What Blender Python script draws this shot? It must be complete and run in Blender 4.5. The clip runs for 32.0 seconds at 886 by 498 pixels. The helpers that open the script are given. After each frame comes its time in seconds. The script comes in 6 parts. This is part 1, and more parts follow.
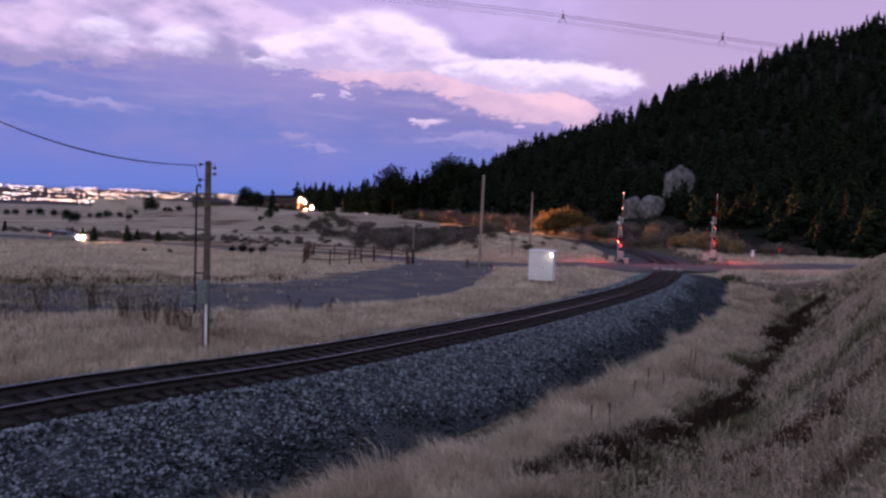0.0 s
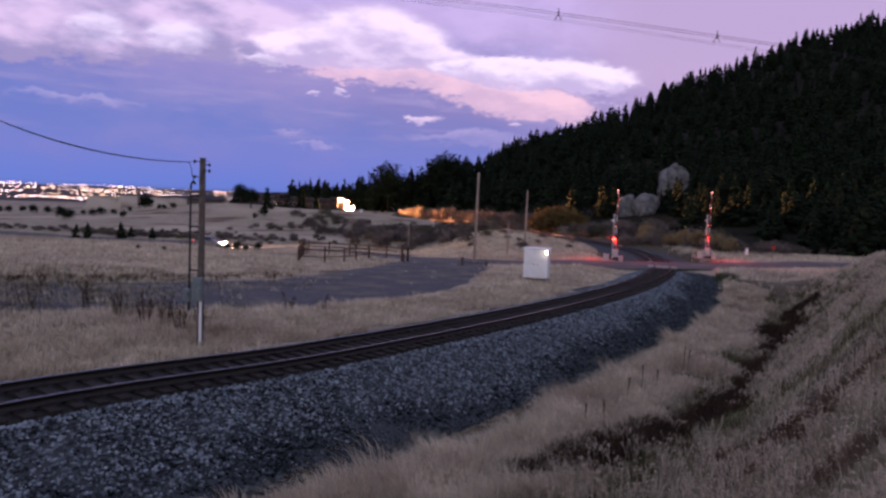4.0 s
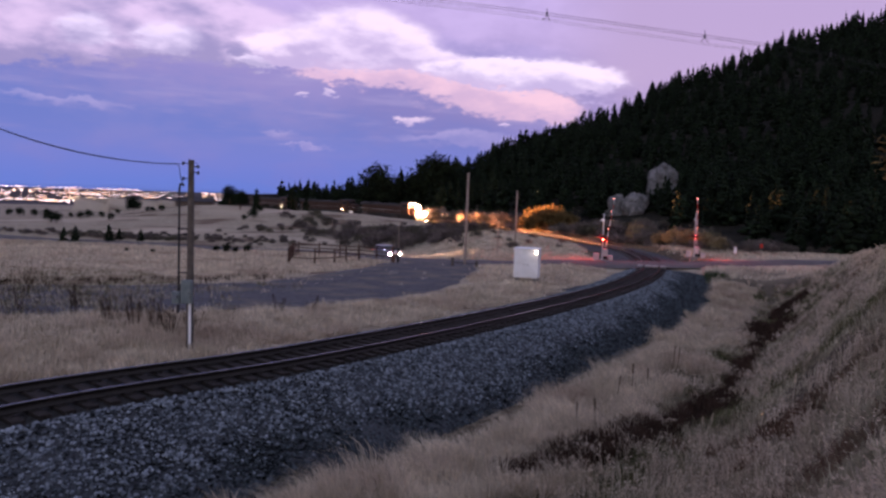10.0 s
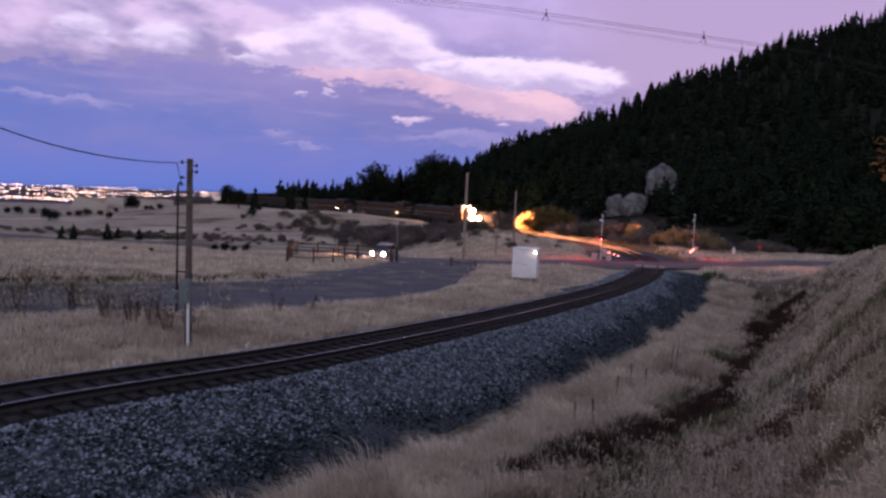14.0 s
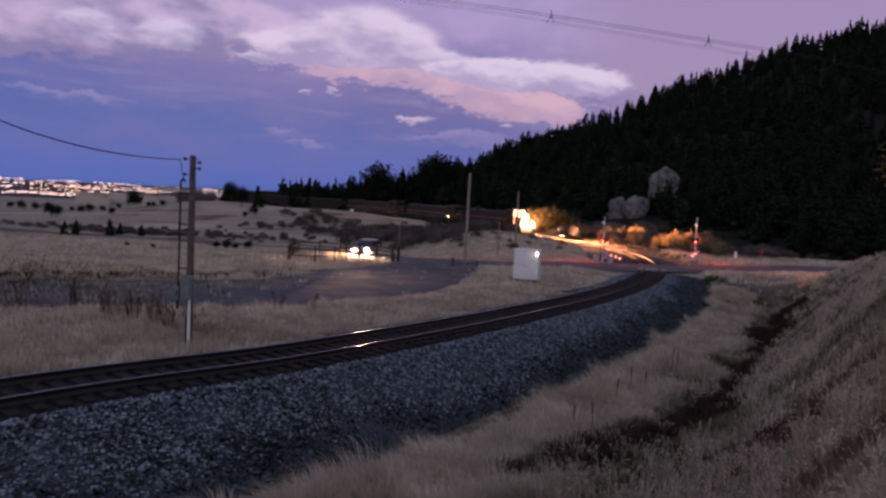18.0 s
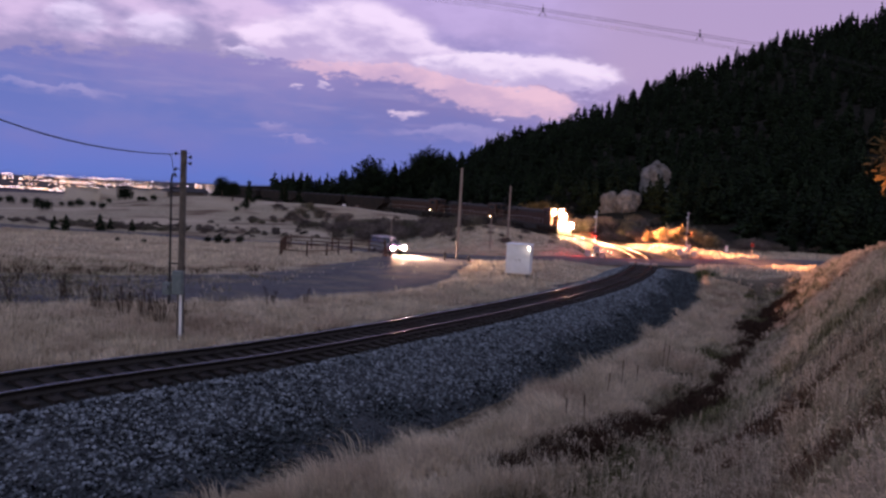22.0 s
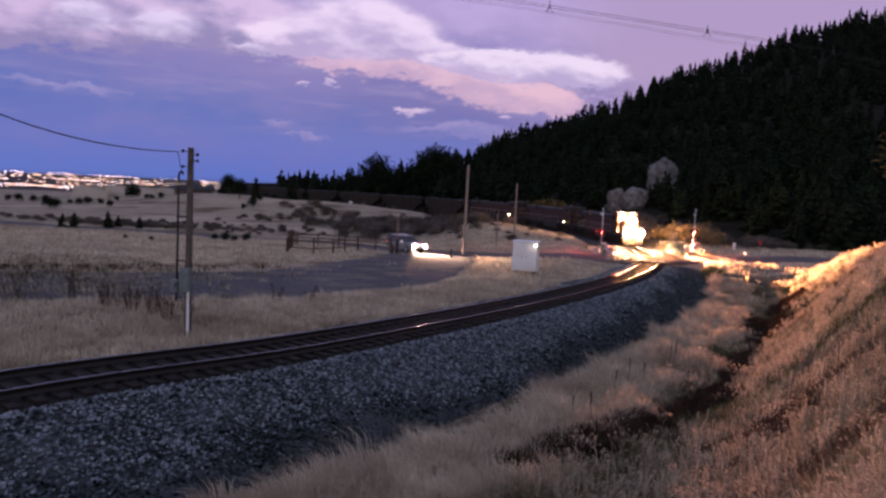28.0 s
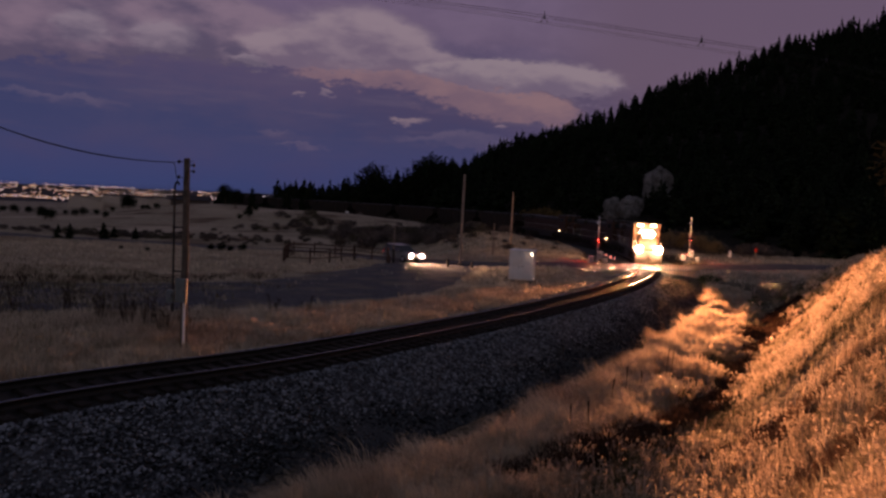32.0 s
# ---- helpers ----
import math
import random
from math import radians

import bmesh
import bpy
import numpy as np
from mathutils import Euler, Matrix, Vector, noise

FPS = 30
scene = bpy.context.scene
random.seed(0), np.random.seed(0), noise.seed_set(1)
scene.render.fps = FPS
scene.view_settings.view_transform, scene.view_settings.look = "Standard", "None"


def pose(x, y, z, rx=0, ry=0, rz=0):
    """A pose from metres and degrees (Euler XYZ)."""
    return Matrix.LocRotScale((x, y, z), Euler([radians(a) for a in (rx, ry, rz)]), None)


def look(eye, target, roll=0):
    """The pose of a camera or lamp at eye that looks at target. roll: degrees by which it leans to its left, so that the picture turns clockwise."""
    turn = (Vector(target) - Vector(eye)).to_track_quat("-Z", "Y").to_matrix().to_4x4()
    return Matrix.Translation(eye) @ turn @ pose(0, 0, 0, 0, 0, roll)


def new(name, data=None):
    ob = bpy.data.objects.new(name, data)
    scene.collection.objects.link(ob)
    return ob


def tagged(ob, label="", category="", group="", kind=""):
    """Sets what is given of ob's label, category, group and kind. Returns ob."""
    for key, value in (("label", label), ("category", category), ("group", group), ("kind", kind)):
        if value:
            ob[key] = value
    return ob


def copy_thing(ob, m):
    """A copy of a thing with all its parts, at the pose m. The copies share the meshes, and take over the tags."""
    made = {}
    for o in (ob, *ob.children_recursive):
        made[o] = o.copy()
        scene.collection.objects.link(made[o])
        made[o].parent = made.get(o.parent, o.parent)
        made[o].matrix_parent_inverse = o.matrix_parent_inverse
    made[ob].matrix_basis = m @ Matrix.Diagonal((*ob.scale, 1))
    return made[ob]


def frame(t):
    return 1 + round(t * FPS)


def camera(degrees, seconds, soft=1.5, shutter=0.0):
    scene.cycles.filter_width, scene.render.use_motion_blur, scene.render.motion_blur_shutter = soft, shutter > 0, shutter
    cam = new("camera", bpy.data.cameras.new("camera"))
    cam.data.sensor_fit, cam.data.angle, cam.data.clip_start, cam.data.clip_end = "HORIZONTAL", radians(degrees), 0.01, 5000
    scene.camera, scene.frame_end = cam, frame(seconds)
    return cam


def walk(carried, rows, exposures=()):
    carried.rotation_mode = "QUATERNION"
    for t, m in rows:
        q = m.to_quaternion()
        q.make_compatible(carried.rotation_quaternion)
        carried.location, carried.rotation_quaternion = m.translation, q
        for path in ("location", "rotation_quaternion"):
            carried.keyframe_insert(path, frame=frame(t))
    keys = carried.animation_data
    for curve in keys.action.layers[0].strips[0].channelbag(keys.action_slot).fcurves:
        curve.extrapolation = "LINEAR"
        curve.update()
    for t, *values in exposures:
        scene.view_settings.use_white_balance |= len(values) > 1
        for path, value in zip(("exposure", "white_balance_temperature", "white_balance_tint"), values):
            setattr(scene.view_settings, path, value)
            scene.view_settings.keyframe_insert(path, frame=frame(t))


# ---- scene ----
# ---------------------------------------------------------------- camera
EYE = (0.0, 0.0, 6.6)
cam = camera(64.2, 32.0, soft=2.6)
# seconds, turn to the left, tilt down, lean (degrees): a camera held by hand on the bank
HELD = [
    (0, 1.346, 4.457, 2.212),
    (0.5, 1.235, 4.522, 2.390),
    (1, 1.214, 4.613, 2.274),
    (1.5, 1.270, 4.565, 2.225),
    (2, 1.358, 4.598, 2.341),
    (2.5, 1.292, 4.625, 2.268),
    (3, 1.158, 4.641, 2.351),
    (3.5, 1.001, 4.624, 2.419),
    (5.5, 0.804, 4.768, 2.087),
    (6, 0.903, 4.775, 2.150),
    (6.5, 0.871, 4.775, 2.245),
    (7, 0.640, 4.757, 2.141),
    (7.5, 0.362, 4.753, 2.104),
    (8, 0.193, 4.706, 2.012),
    (8.5, 0.062, 4.619, 2.304),
    (9, -0.002, 4.529, 2.202),
    (9.5, 0.066, 4.526, 1.863),
    (10, 0.140, 4.568, 2.014),
    (10.5, 0.145, 4.669, 1.913),
    (11, 0.004, 4.720, 1.963),
    (11.5, -0.151, 4.677, 1.849),
    (12, -0.255, 4.639, 1.944),
    (12.5, -0.307, 4.542, 1.846),
    (13, -0.187, 4.482, 2.060),
    (13.5, -0.065, 4.531, 2.102),
    (14, 0.025, 4.585, 2.188),
    (14.5, 0.059, 4.545, 2.285),
    (16.5, 0.024, 4.717, 2.407),
    (17, -0.103, 4.754, 2.693),
    (17.5, -0.026, 4.679, 2.602),
    (18, 0.161, 4.573, 2.972),
    (18.5, 0.247, 4.610, 3.170),
    (19, 0.256, 4.675, 3.004),
    (19.5, 0.198, 4.652, 2.947),
    (20, 0.078, 4.727, 2.846),
    (20.5, -0.054, 4.813, 2.770),
    (21, -0.203, 4.902, 2.774),
    (21.5, -0.342, 4.942, 2.837),
    (22, -0.492, 4.978, 2.911),
    (22.5, -0.529, 4.918, 2.796),
    (23, -0.461, 4.873, 2.816),
    (23.5, -0.405, 4.949, 2.988),
    (24, -0.302, 5.028, 3.052),
    (24.5, -0.292, 5.079, 2.905),
    (25, -0.239, 5.106, 2.851),
    (25.5, -0.193, 5.067, 2.806),
    (27.5, -0.048, 5.220, 2.549),
    (28, 0.018, 5.232, 2.850),
    (28.5, -0.063, 4.962, 2.832),
    (29, -0.358, 4.447, 1.148),
    (29.5, -0.275, 4.592, 2.586),
    (30, -0.336, 4.336, 0.946),
    (30.5, -0.297, 4.726, 2.818),
    (31, -0.420, 4.414, 2.781),
    (31.5, -0.352, 4.339, 2.903),
    (32, -0.228, 4.461, 2.602),
]
EXPOSURES = [(t, stops, 6500 + warm, 10 + tint) for t, stops, warm, tint in (
    (0, 0.0, 0, 0), (12, 0.0, 0, 0), (14, -0.08, 0, 0), (17, -0.28, 0, 0), (18, -0.56, 0, 0), (19, -0.5, 0, 0), (20, -0.2, 0, 0), (21, -0.27, 0, 0), (23, -0.14, 0, 0),
    (26, -0.17, 0, 0), (28, -0.28, 0, 0), (29, -0.5, 100, 0), (30, -0.8, 250, 0), (31, -1.4, 600, 3), (32, -2.15, 900, 6))]
walk(cam, [(t, pose(*EYE, 90 - tilt, 0, turn) @ pose(0, 0, 0, 0, 0, lean)) for t, turn, tilt, lean in HELD], EXPOSURES)

# ---------------------------------------------------------------- world and sun
SKY_GAIN = 1.12


def sky_world():
    world = bpy.data.worlds.new("dusk_sky")
    scene.world = world
    world.use_nodes = True
    nt = world.node_tree
    nt.nodes.clear()
    N, L = nt.nodes.new, nt.links.new

    def math_node(op, a, b=None, c=None, clamp=False):
        n = N("ShaderNodeMath")
        n.operation, n.use_clamp = op, clamp
        for i, v in enumerate((a, b, c)):
            if v is None:
                continue
            if isinstance(v, (int, float)):
                n.inputs[i].default_value = v
            else:
                L(v, n.inputs[i])
        return n.outputs[0]

    def mix(fac, a, b):
        n = N("ShaderNodeMix")
        n.data_type = "RGBA"
        for i, v in ((0, fac), (6, a), (7, b)):
            if isinstance(v, tuple):
                n.inputs[i].default_value = (*v, 1)
            elif isinstance(v, (int, float)):
                n.inputs[i].default_value = v
            else:
                L(v, n.inputs[i])
        return n.outputs[2]

    def step(x, lo, hi):
        n = N("ShaderNodeMapRange")
        n.interpolation_type = "SMOOTHSTEP"
        L(x, n.inputs[0])
        n.inputs[1].default_value, n.inputs[2].default_value = lo, hi
        return n.outputs[0]

    coord = N("ShaderNodeTexCoord").outputs["Generated"]
    sep = N("ShaderNodeSeparateXYZ")
    L(coord, sep.inputs[0])
    x, y, z = sep.outputs
    az = math_node("ARCTAN2", x, y)
    el = math_node("ARCTAN2", z, math_node("SQRT", math_node("ADD", math_node("MULTIPLY", x, x), math_node("MULTIPLY", y, y))))
    comb = N("ShaderNodeCombineXYZ")
    L(az, comb.inputs[0]), L(math_node("MULTIPLY", el, 2.2), comb.inputs[1])

    def fractal(scale, detail, rough, offset):
        n = N("ShaderNodeTexNoise")
        n.inputs["Scale"].default_value, n.inputs["Detail"].default_value, n.inputs["Roughness"].default_value = scale, detail, rough
        m = N("ShaderNodeMapping")
        m.inputs["Location"].default_value = (offset, offset * 0.7, offset * 1.3)
        L(comb.outputs[0], m.inputs[0]), L(m.outputs[0], n.inputs["Vector"])
        return n.outputs["Fac"]

    puff, wisp, broad = fractal(14, 6, 0.58, 3.1), fractal(9, 4, 0.5, 7.7), fractal(2.6, 3, 0.5, 1.4)
    fine = fractal(42, 4, 0.6, 5.2)
    long = N("ShaderNodeMapping")
    long.inputs["Scale"].default_value = (1.0, 3.6, 1.0)
    L(comb.outputs[0], long.inputs[0])
    band = N("ShaderNodeTexNoise")
    band.inputs["Scale"].default_value, band.inputs["Detail"].default_value = 7.0, 5.0
    L(long.outputs[0], band.inputs["Vector"])
    streak = band.outputs["Fac"]
    wa = math_node("ADD", az, math_node("MULTIPLY", math_node("SUBTRACT", puff, 0.5), 0.075))
    we = math_node("ADD", el, math_node("ADD", math_node("MULTIPLY", math_node("SUBTRACT", wisp, 0.5), 0.04),
                                        math_node("MULTIPLY", math_node("SUBTRACT", fine, 0.5), 0.03)))

    # place on the dome, bent by two sizes of turbulence, so that the clouds get billowing outlines
    bent = N("ShaderNodeCombineXYZ")
    L(wa, bent.inputs[0]), L(we, bent.inputs[1])

    def cloud(sky, lobes, lit_colour, shade_colour, soft=0.14, cover=0.92, reach=1.65):
        """A cloud as a heap of lobes (azimuth, elevation, half width, half height in radians), bright above and dim below."""
        total, heap = 0.0, 0.0
        for a, e, wide, tall in lobes:
            m, g, xyz = N("ShaderNodeMapping"), N("ShaderNodeTexGradient"), N("ShaderNodeSeparateXYZ")
            wide, tall = wide * reach, tall * reach
            m.inputs["Scale"].default_value = (1 / wide, 1 / tall, 1)
            m.inputs["Location"].default_value = (-a / wide, -e / tall, 0)
            g.gradient_type = "QUADRATIC_SPHERE"
            L(bent.outputs[0], m.inputs[0]), L(m.outputs[0], g.inputs[0]), L(m.outputs[0], xyz.inputs[0])
            total = math_node("ADD", g.outputs["Fac"], total)
            heap = math_node("MULTIPLY_ADD", g.outputs["Fac"], xyz.outputs[1], heap)
        mask = step(math_node("MULTIPLY", total, math_node("MULTIPLY_ADD", math_node("SUBTRACT", fine, 0.5), 2.0, 1.0)), 0.16 - soft, 0.16 + soft)
        level = math_node("DIVIDE", heap, math_node("MAXIMUM", total, 0.02))
        lit = step(math_node("MULTIPLY_ADD", math_node("SUBTRACT", lump, 0.5), 2.2, math_node("MULTIPLY_ADD", math_node("SUBTRACT", puff, 0.5), 0.9, level)), -0.55, 0.60)
        return mix(math_node("MULTIPLY", mask, cover), sky, mix(lit, shade_colour, lit_colour))

    lump = fractal(15, 4, 0.5, 9.9)
    # clear blue dusk under the cloud deck, paler near the horizon
    blue = mix(step(el, 0.0, 0.10), (0.125, 0.192, 0.60), (0.090, 0.144, 0.52))
    blue = mix(math_node("MULTIPLY", step(wisp, 0.45, 0.7), 0.5), blue, (0.17, 0.185, 0.54))
    # underside of the deck, a line that falls to the right
    line = math_node("SUBTRACT", we, math_node("ADD", math_node("MULTIPLY", az, -0.09), 0.165))
    grey = mix(step(broad, 0.35, 0.65), (0.165, 0.147, 0.46), (0.245, 0.197, 0.52))
    sky = mix(step(line, -0.125, -0.035), blue, grey)
    sky = mix(math_node("MULTIPLY", math_node("MULTIPLY", step(streak, 0.48, 0.72), step(el, 0.03, 0.10)), 0.55), sky, (0.30, 0.25, 0.56))
    lilac = mix(step(puff, 0.3, 0.7), (0.42, 0.305, 0.63), (0.51, 0.375, 0.73))
    sky = mix(step(line, 0.0, 0.065), sky, lilac)
    sky = mix(step(az, 0.10, 0.26), sky, mix(step(line, -0.07, 0.03), sky, (0.43, 0.30, 0.57)))
    # the pink band that trails below the deck
    sky = cloud(sky, ((-0.150, 0.160, 0.060, 0.012), (-0.070, 0.153, 0.072, 0.017), (0.020, 0.140, 0.066, 0.018), (0.090, 0.127, 0.058, 0.017), (0.145, 0.116, 0.044, 0.014)),
                (0.90, 0.56, 0.72), (0.62, 0.40, 0.63), 0.14, 0.85)
    # dull heap to the left, its tail, then the two white heaps
    sky = cloud(sky, ((-0.56, 0.165, 0.08, 0.028), (-0.475, 0.183, 0.096, 0.036), (-0.363, 0.196, 0.088, 0.036), (-0.28, 0.202, 0.080, 0.034), (-0.42, 0.222, 0.12, 0.030), (-0.284, 0.162, 0.034, 0.009)),
                (0.74, 0.54, 0.84), (0.29, 0.235, 0.50), 0.13, 0.9)
    sky = cloud(sky, ((-0.47, 0.186, 0.035, 0.020), (-0.375, 0.186, 0.040, 0.022), (-0.268, 0.163, 0.030, 0.009)), (0.84, 0.70, 1.0), (0.46, 0.38, 0.66), 0.14, 0.75)
    sky = cloud(sky, ((-0.215, 0.184, 0.056, 0.024), (-0.134, 0.205, 0.084, 0.036), (-0.160, 0.182, 0.085, 0.018), (-0.068, 0.192, 0.060, 0.026), (-0.022, 0.179, 0.050, 0.014)),
                (0.92, 0.73, 1.0), (0.50, 0.38, 0.68))
    sky = cloud(sky, ((0.020, 0.168, 0.062, 0.014), (0.075, 0.166, 0.072, 0.019), (0.130, 0.163, 0.080, 0.022), (0.190, 0.155, 0.056, 0.021), (0.219, 0.153, 0.026, 0.011)),
                (0.92, 0.75, 1.0), (0.50, 0.39, 0.70), 0.13)
    # scraps over the open blue
    sky = cloud(sky, ((-0.041, 0.101, 0.017, 0.007), (-0.062, 0.102, 0.012, 0.004), (0.080, 0.099, 0.011, 0.004), (-0.205, 0.126, 0.010, 0.004), (-0.162, 0.131, 0.009, 0.004)),
                (0.76, 0.58, 0.84), (0.42, 0.34, 0.66), 0.15, 0.8)
    sky = cloud(sky, ((-0.240, 0.075, 0.026, 0.005), (-0.205, 0.058, 0.030, 0.004), (0.020, 0.075, 0.080, 0.008), (0.060, 0.066, 0.06, 0.008), (-0.50, 0.10, 0.06, 0.006)),
                (0.40, 0.34, 0.68), (0.24, 0.23, 0.58), 0.15, 0.5)
    # overhead and behind: an even mauve overcast
    sky = mix(step(el, 0.30, 0.75), sky, mix(broad, (0.228, 0.245, 0.435), (0.290, 0.300, 0.480)))
    behind = step(math_node("ABSOLUTE", az), 0.9, 1.6)
    west = mix(step(broad, 0.3, 0.7), (0.238, 0.25, 0.425), (0.305, 0.312, 0.475))
    # afterglow low over the place where the sun went down
    west = mix(step(el, 0.42, 0.04), west, (0.92, 0.84, 1.0))
    sky = mix(behind, sky, west)
    sky = mix(step(el, 0.0, -0.05), sky, (0.05, 0.05, 0.08))

    nishita = N("ShaderNodeTexSky")
    nishita.sky_type, nishita.sun_disc = "NISHITA", False
    nishita.sun_elevation, nishita.sun_rotation = radians(1.0), radians(200)
    bg1, bg2, add, out = N("ShaderNodeBackground"), N("ShaderNodeBackground"), N("ShaderNodeAddShader"), N("ShaderNodeOutputWorld")
    L(nishita.outputs[0], bg1.inputs[0]), L(sky, bg2.inputs[0])
    bg1.inputs[1].default_value, bg2.inputs[1].default_value = 0.05, SKY_GAIN
    L(bg1.outputs[0], add.inputs[0]), L(bg2.outputs[0], add.inputs[1]), L(add.outputs[0], out.inputs[0])


sky_world()
sun = new("sun", bpy.data.lights.new("sun", "SUN"))
sun.data.energy, sun.data.angle, sun.data.color = 0.19, radians(40), (0.96, 0.95, 1.0)
sun.matrix_basis = look((0, 0, 60), (20, 60, 0))


# ---------------------------------------------------------------- building helpers
def part(name, bm, material, parent=None, label="", smooth=False):
    """Links a bmesh as one mesh object under a thing."""
    me = bpy.data.meshes.new(name)
    if smooth:
        for f in bm.faces:
            f.smooth = True
    bm.to_mesh(me)
    bm.free()
    me.materials.append(material)
    ob = new(name, me)
    ob.parent = parent
    if label:
        ob["label"] = label
    return ob


def share(name, mesh, parent, m):
    ob = new(name, mesh)
    ob.parent = parent
    ob.matrix_basis = m
    return ob


def thing(name, m, label, category, group="", kind=""):
    ob = new(name)
    ob.empty_display_size = 0.2
    ob.matrix_basis = m
    return tagged(ob, label, category, group, kind)


def big_mesh(name, verts, tris, material, smooth=False):
    """A mesh out of numpy arrays: vertices and triangles."""
    verts, tris = np.asarray(verts, np.float32), np.asarray(tris, np.int32)
    me = bpy.data.meshes.new(name)
    me.vertices.add(len(verts))
    me.vertices.foreach_set("co", verts.ravel())
    n = tris.shape[1]
    me.loops.add(tris.size)
    me.loops.foreach_set("vertex_index", tris.ravel())
    me.polygons.add(len(tris))
    me.polygons.foreach_set("loop_start", np.arange(0, tris.size, n, dtype=np.int32))
    if smooth:
        me.polygons.foreach_set("use_smooth", np.ones(len(tris), bool))
    me.update(calc_edges=True)
    me.validate()
    me.materials.append(material)
    return new(name, me)


def box(bm, c, size, bevel=0.0, m=None):
    made = bmesh.ops.create_cube(bm, size=1.0)["verts"]
    bmesh.ops.scale(bm, vec=size, verts=made)
    if bevel:
        edges = list({e for v in made for e in v.link_edges})
        made = list({v for f in bmesh.ops.bevel(bm, geom=edges, offset=bevel, segments=2, profile=0.5, affect="EDGES")["faces"] for v in f.verts} | {v for v in made if v.is_valid})
    bmesh.ops.translate(bm, vec=c, verts=made)
    if m is not None:
        bmesh.ops.transform(bm, matrix=m, verts=made)
    return made


def rod(bm, a, b, r0, r1=None, seg=10):
    a, b = Vector(a), Vector(b)
    r1 = r0 if r1 is None else r1
    made = bmesh.ops.create_cone(bm, cap_ends=True, segments=seg, radius1=r0, radius2=r1, depth=(b - a).length)["verts"]
    m = Matrix.Translation((a + b) / 2) @ (b - a).to_track_quat("Z", "Y").to_matrix().to_4x4()
    bmesh.ops.transform(bm, matrix=m, verts=made)
    return made


def tube(bm, points, r, seg=6):
    for a, b in zip(points, points[1:]):
        rod(bm, a, b, r, r, seg)


def ball(bm, c, size, sub=2, jitter=0.0, seed=0):
    made = bmesh.ops.create_icosphere(bm, subdivisions=sub, radius=1.0)["verts"]
    for v in made:
        v.co *= 1 + jitter * noise.noise(v.co * 1.7 + Vector((seed, 0, 0)))
        v.co = Vector((v.co.x * size[0], v.co.y * size[1], v.co.z * size[2])) + Vector(c)
    return made


# ---------------------------------------------------------------- materials
def surface(name, low, high, scale=4.0, rough=0.8, metal=0.0, bump=0.3, bump_scale=None, wear=None, wear_scale=0.6, vary=0.0, island=False, spec=0.3, thin=0.0):
    """A procedural surface: two colours mixed by grain, a stain at a larger scale, relief, variation piece by piece; thin: share of light let through."""
    mat = bpy.data.materials.new(name)
    mat.use_nodes = True
    nt = mat.node_tree
    N, L = nt.nodes.new, nt.links.new
    bsdf = nt.nodes["Principled BSDF"]
    coord = N("ShaderNodeTexCoord").outputs["Object"] if not island else N("ShaderNodeNewGeometry").outputs["Position"]
    grain, stain = N("ShaderNodeTexNoise"), N("ShaderNodeTexNoise")
    for n, s, d in ((grain, scale, 6), (stain, wear_scale, 3)):
        n.inputs["Scale"].default_value, n.inputs["Detail"].default_value = s, d
        L(coord, n.inputs["Vector"])
    ramp = N("ShaderNodeMapRange")
    ramp.inputs[1].default_value, ramp.inputs[2].default_value = 0.3, 0.7
    L(grain.outputs["Fac"], ramp.inputs[0])
    mix = N("ShaderNodeMix")
    mix.data_type = "RGBA"
    mix.inputs[6].default_value, mix.inputs[7].default_value = (*low, 1), (*high, 1)
    L(ramp.outputs[0], mix.inputs[0])
    colour = mix.outputs[2]
    if wear:
        r2, m2 = N("ShaderNodeMapRange"), N("ShaderNodeMix")
        r2.inputs[1].default_value, r2.inputs[2].default_value, r2.inputs[4].default_value = 0.48, 0.68, 0.8
        m2.data_type = "RGBA"
        L(stain.outputs["Fac"], r2.inputs[0]), L(r2.outputs[0], m2.inputs[0]), L(colour, m2.inputs[6])
        m2.inputs[7].default_value = (*wear, 1)
        colour = m2.outputs[2]
    if vary:
        hsv, vr = N("ShaderNodeHueSaturation"), N("ShaderNodeMapRange")
        src = N("ShaderNodeNewGeometry").outputs["Random Per Island"] if island else N("ShaderNodeObjectInfo").outputs["Random"]
        vr.inputs[3].default_value, vr.inputs[4].default_value = 1 - vary, 1 + vary
        L(src, vr.inputs[0]), L(vr.outputs[0], hsv.inputs["Value"]), L(colour, hsv.inputs["Color"])
        colour = hsv.outputs[0]
    L(colour, bsdf.inputs["Base Color"])
    bsdf.inputs["Roughness"].default_value, bsdf.inputs["Metallic"].default_value = rough, metal
    bsdf.inputs["Specular IOR Level"].default_value = spec
    if bump:
        b, bn = N("ShaderNodeBump"), N("ShaderNodeTexNoise")
        bn.inputs["Scale"].default_value, bn.inputs["Detail"].default_value = bump_scale or scale * 3, 5
        L(coord, bn.inputs["Vector"]), L(bn.outputs["Fac"], b.inputs["Height"])
        b.inputs["Strength"].default_value, b.inputs["Distance"].default_value = bump, 0.05
        L(b.outputs[0], bsdf.inputs["Normal"])
    if thin:
        through_leaf, both = N("ShaderNodeBsdfTranslucent"), N("ShaderNodeMixShader")
        both.inputs[0].default_value = thin
        L(colour, through_leaf.inputs["Color"])
        L(bsdf.outputs[0], both.inputs[1]), L(through_leaf.outputs[0], both.inputs[2])
        L(both.outputs[0], nt.nodes["Material Output"].inputs["Surface"])
    return mat


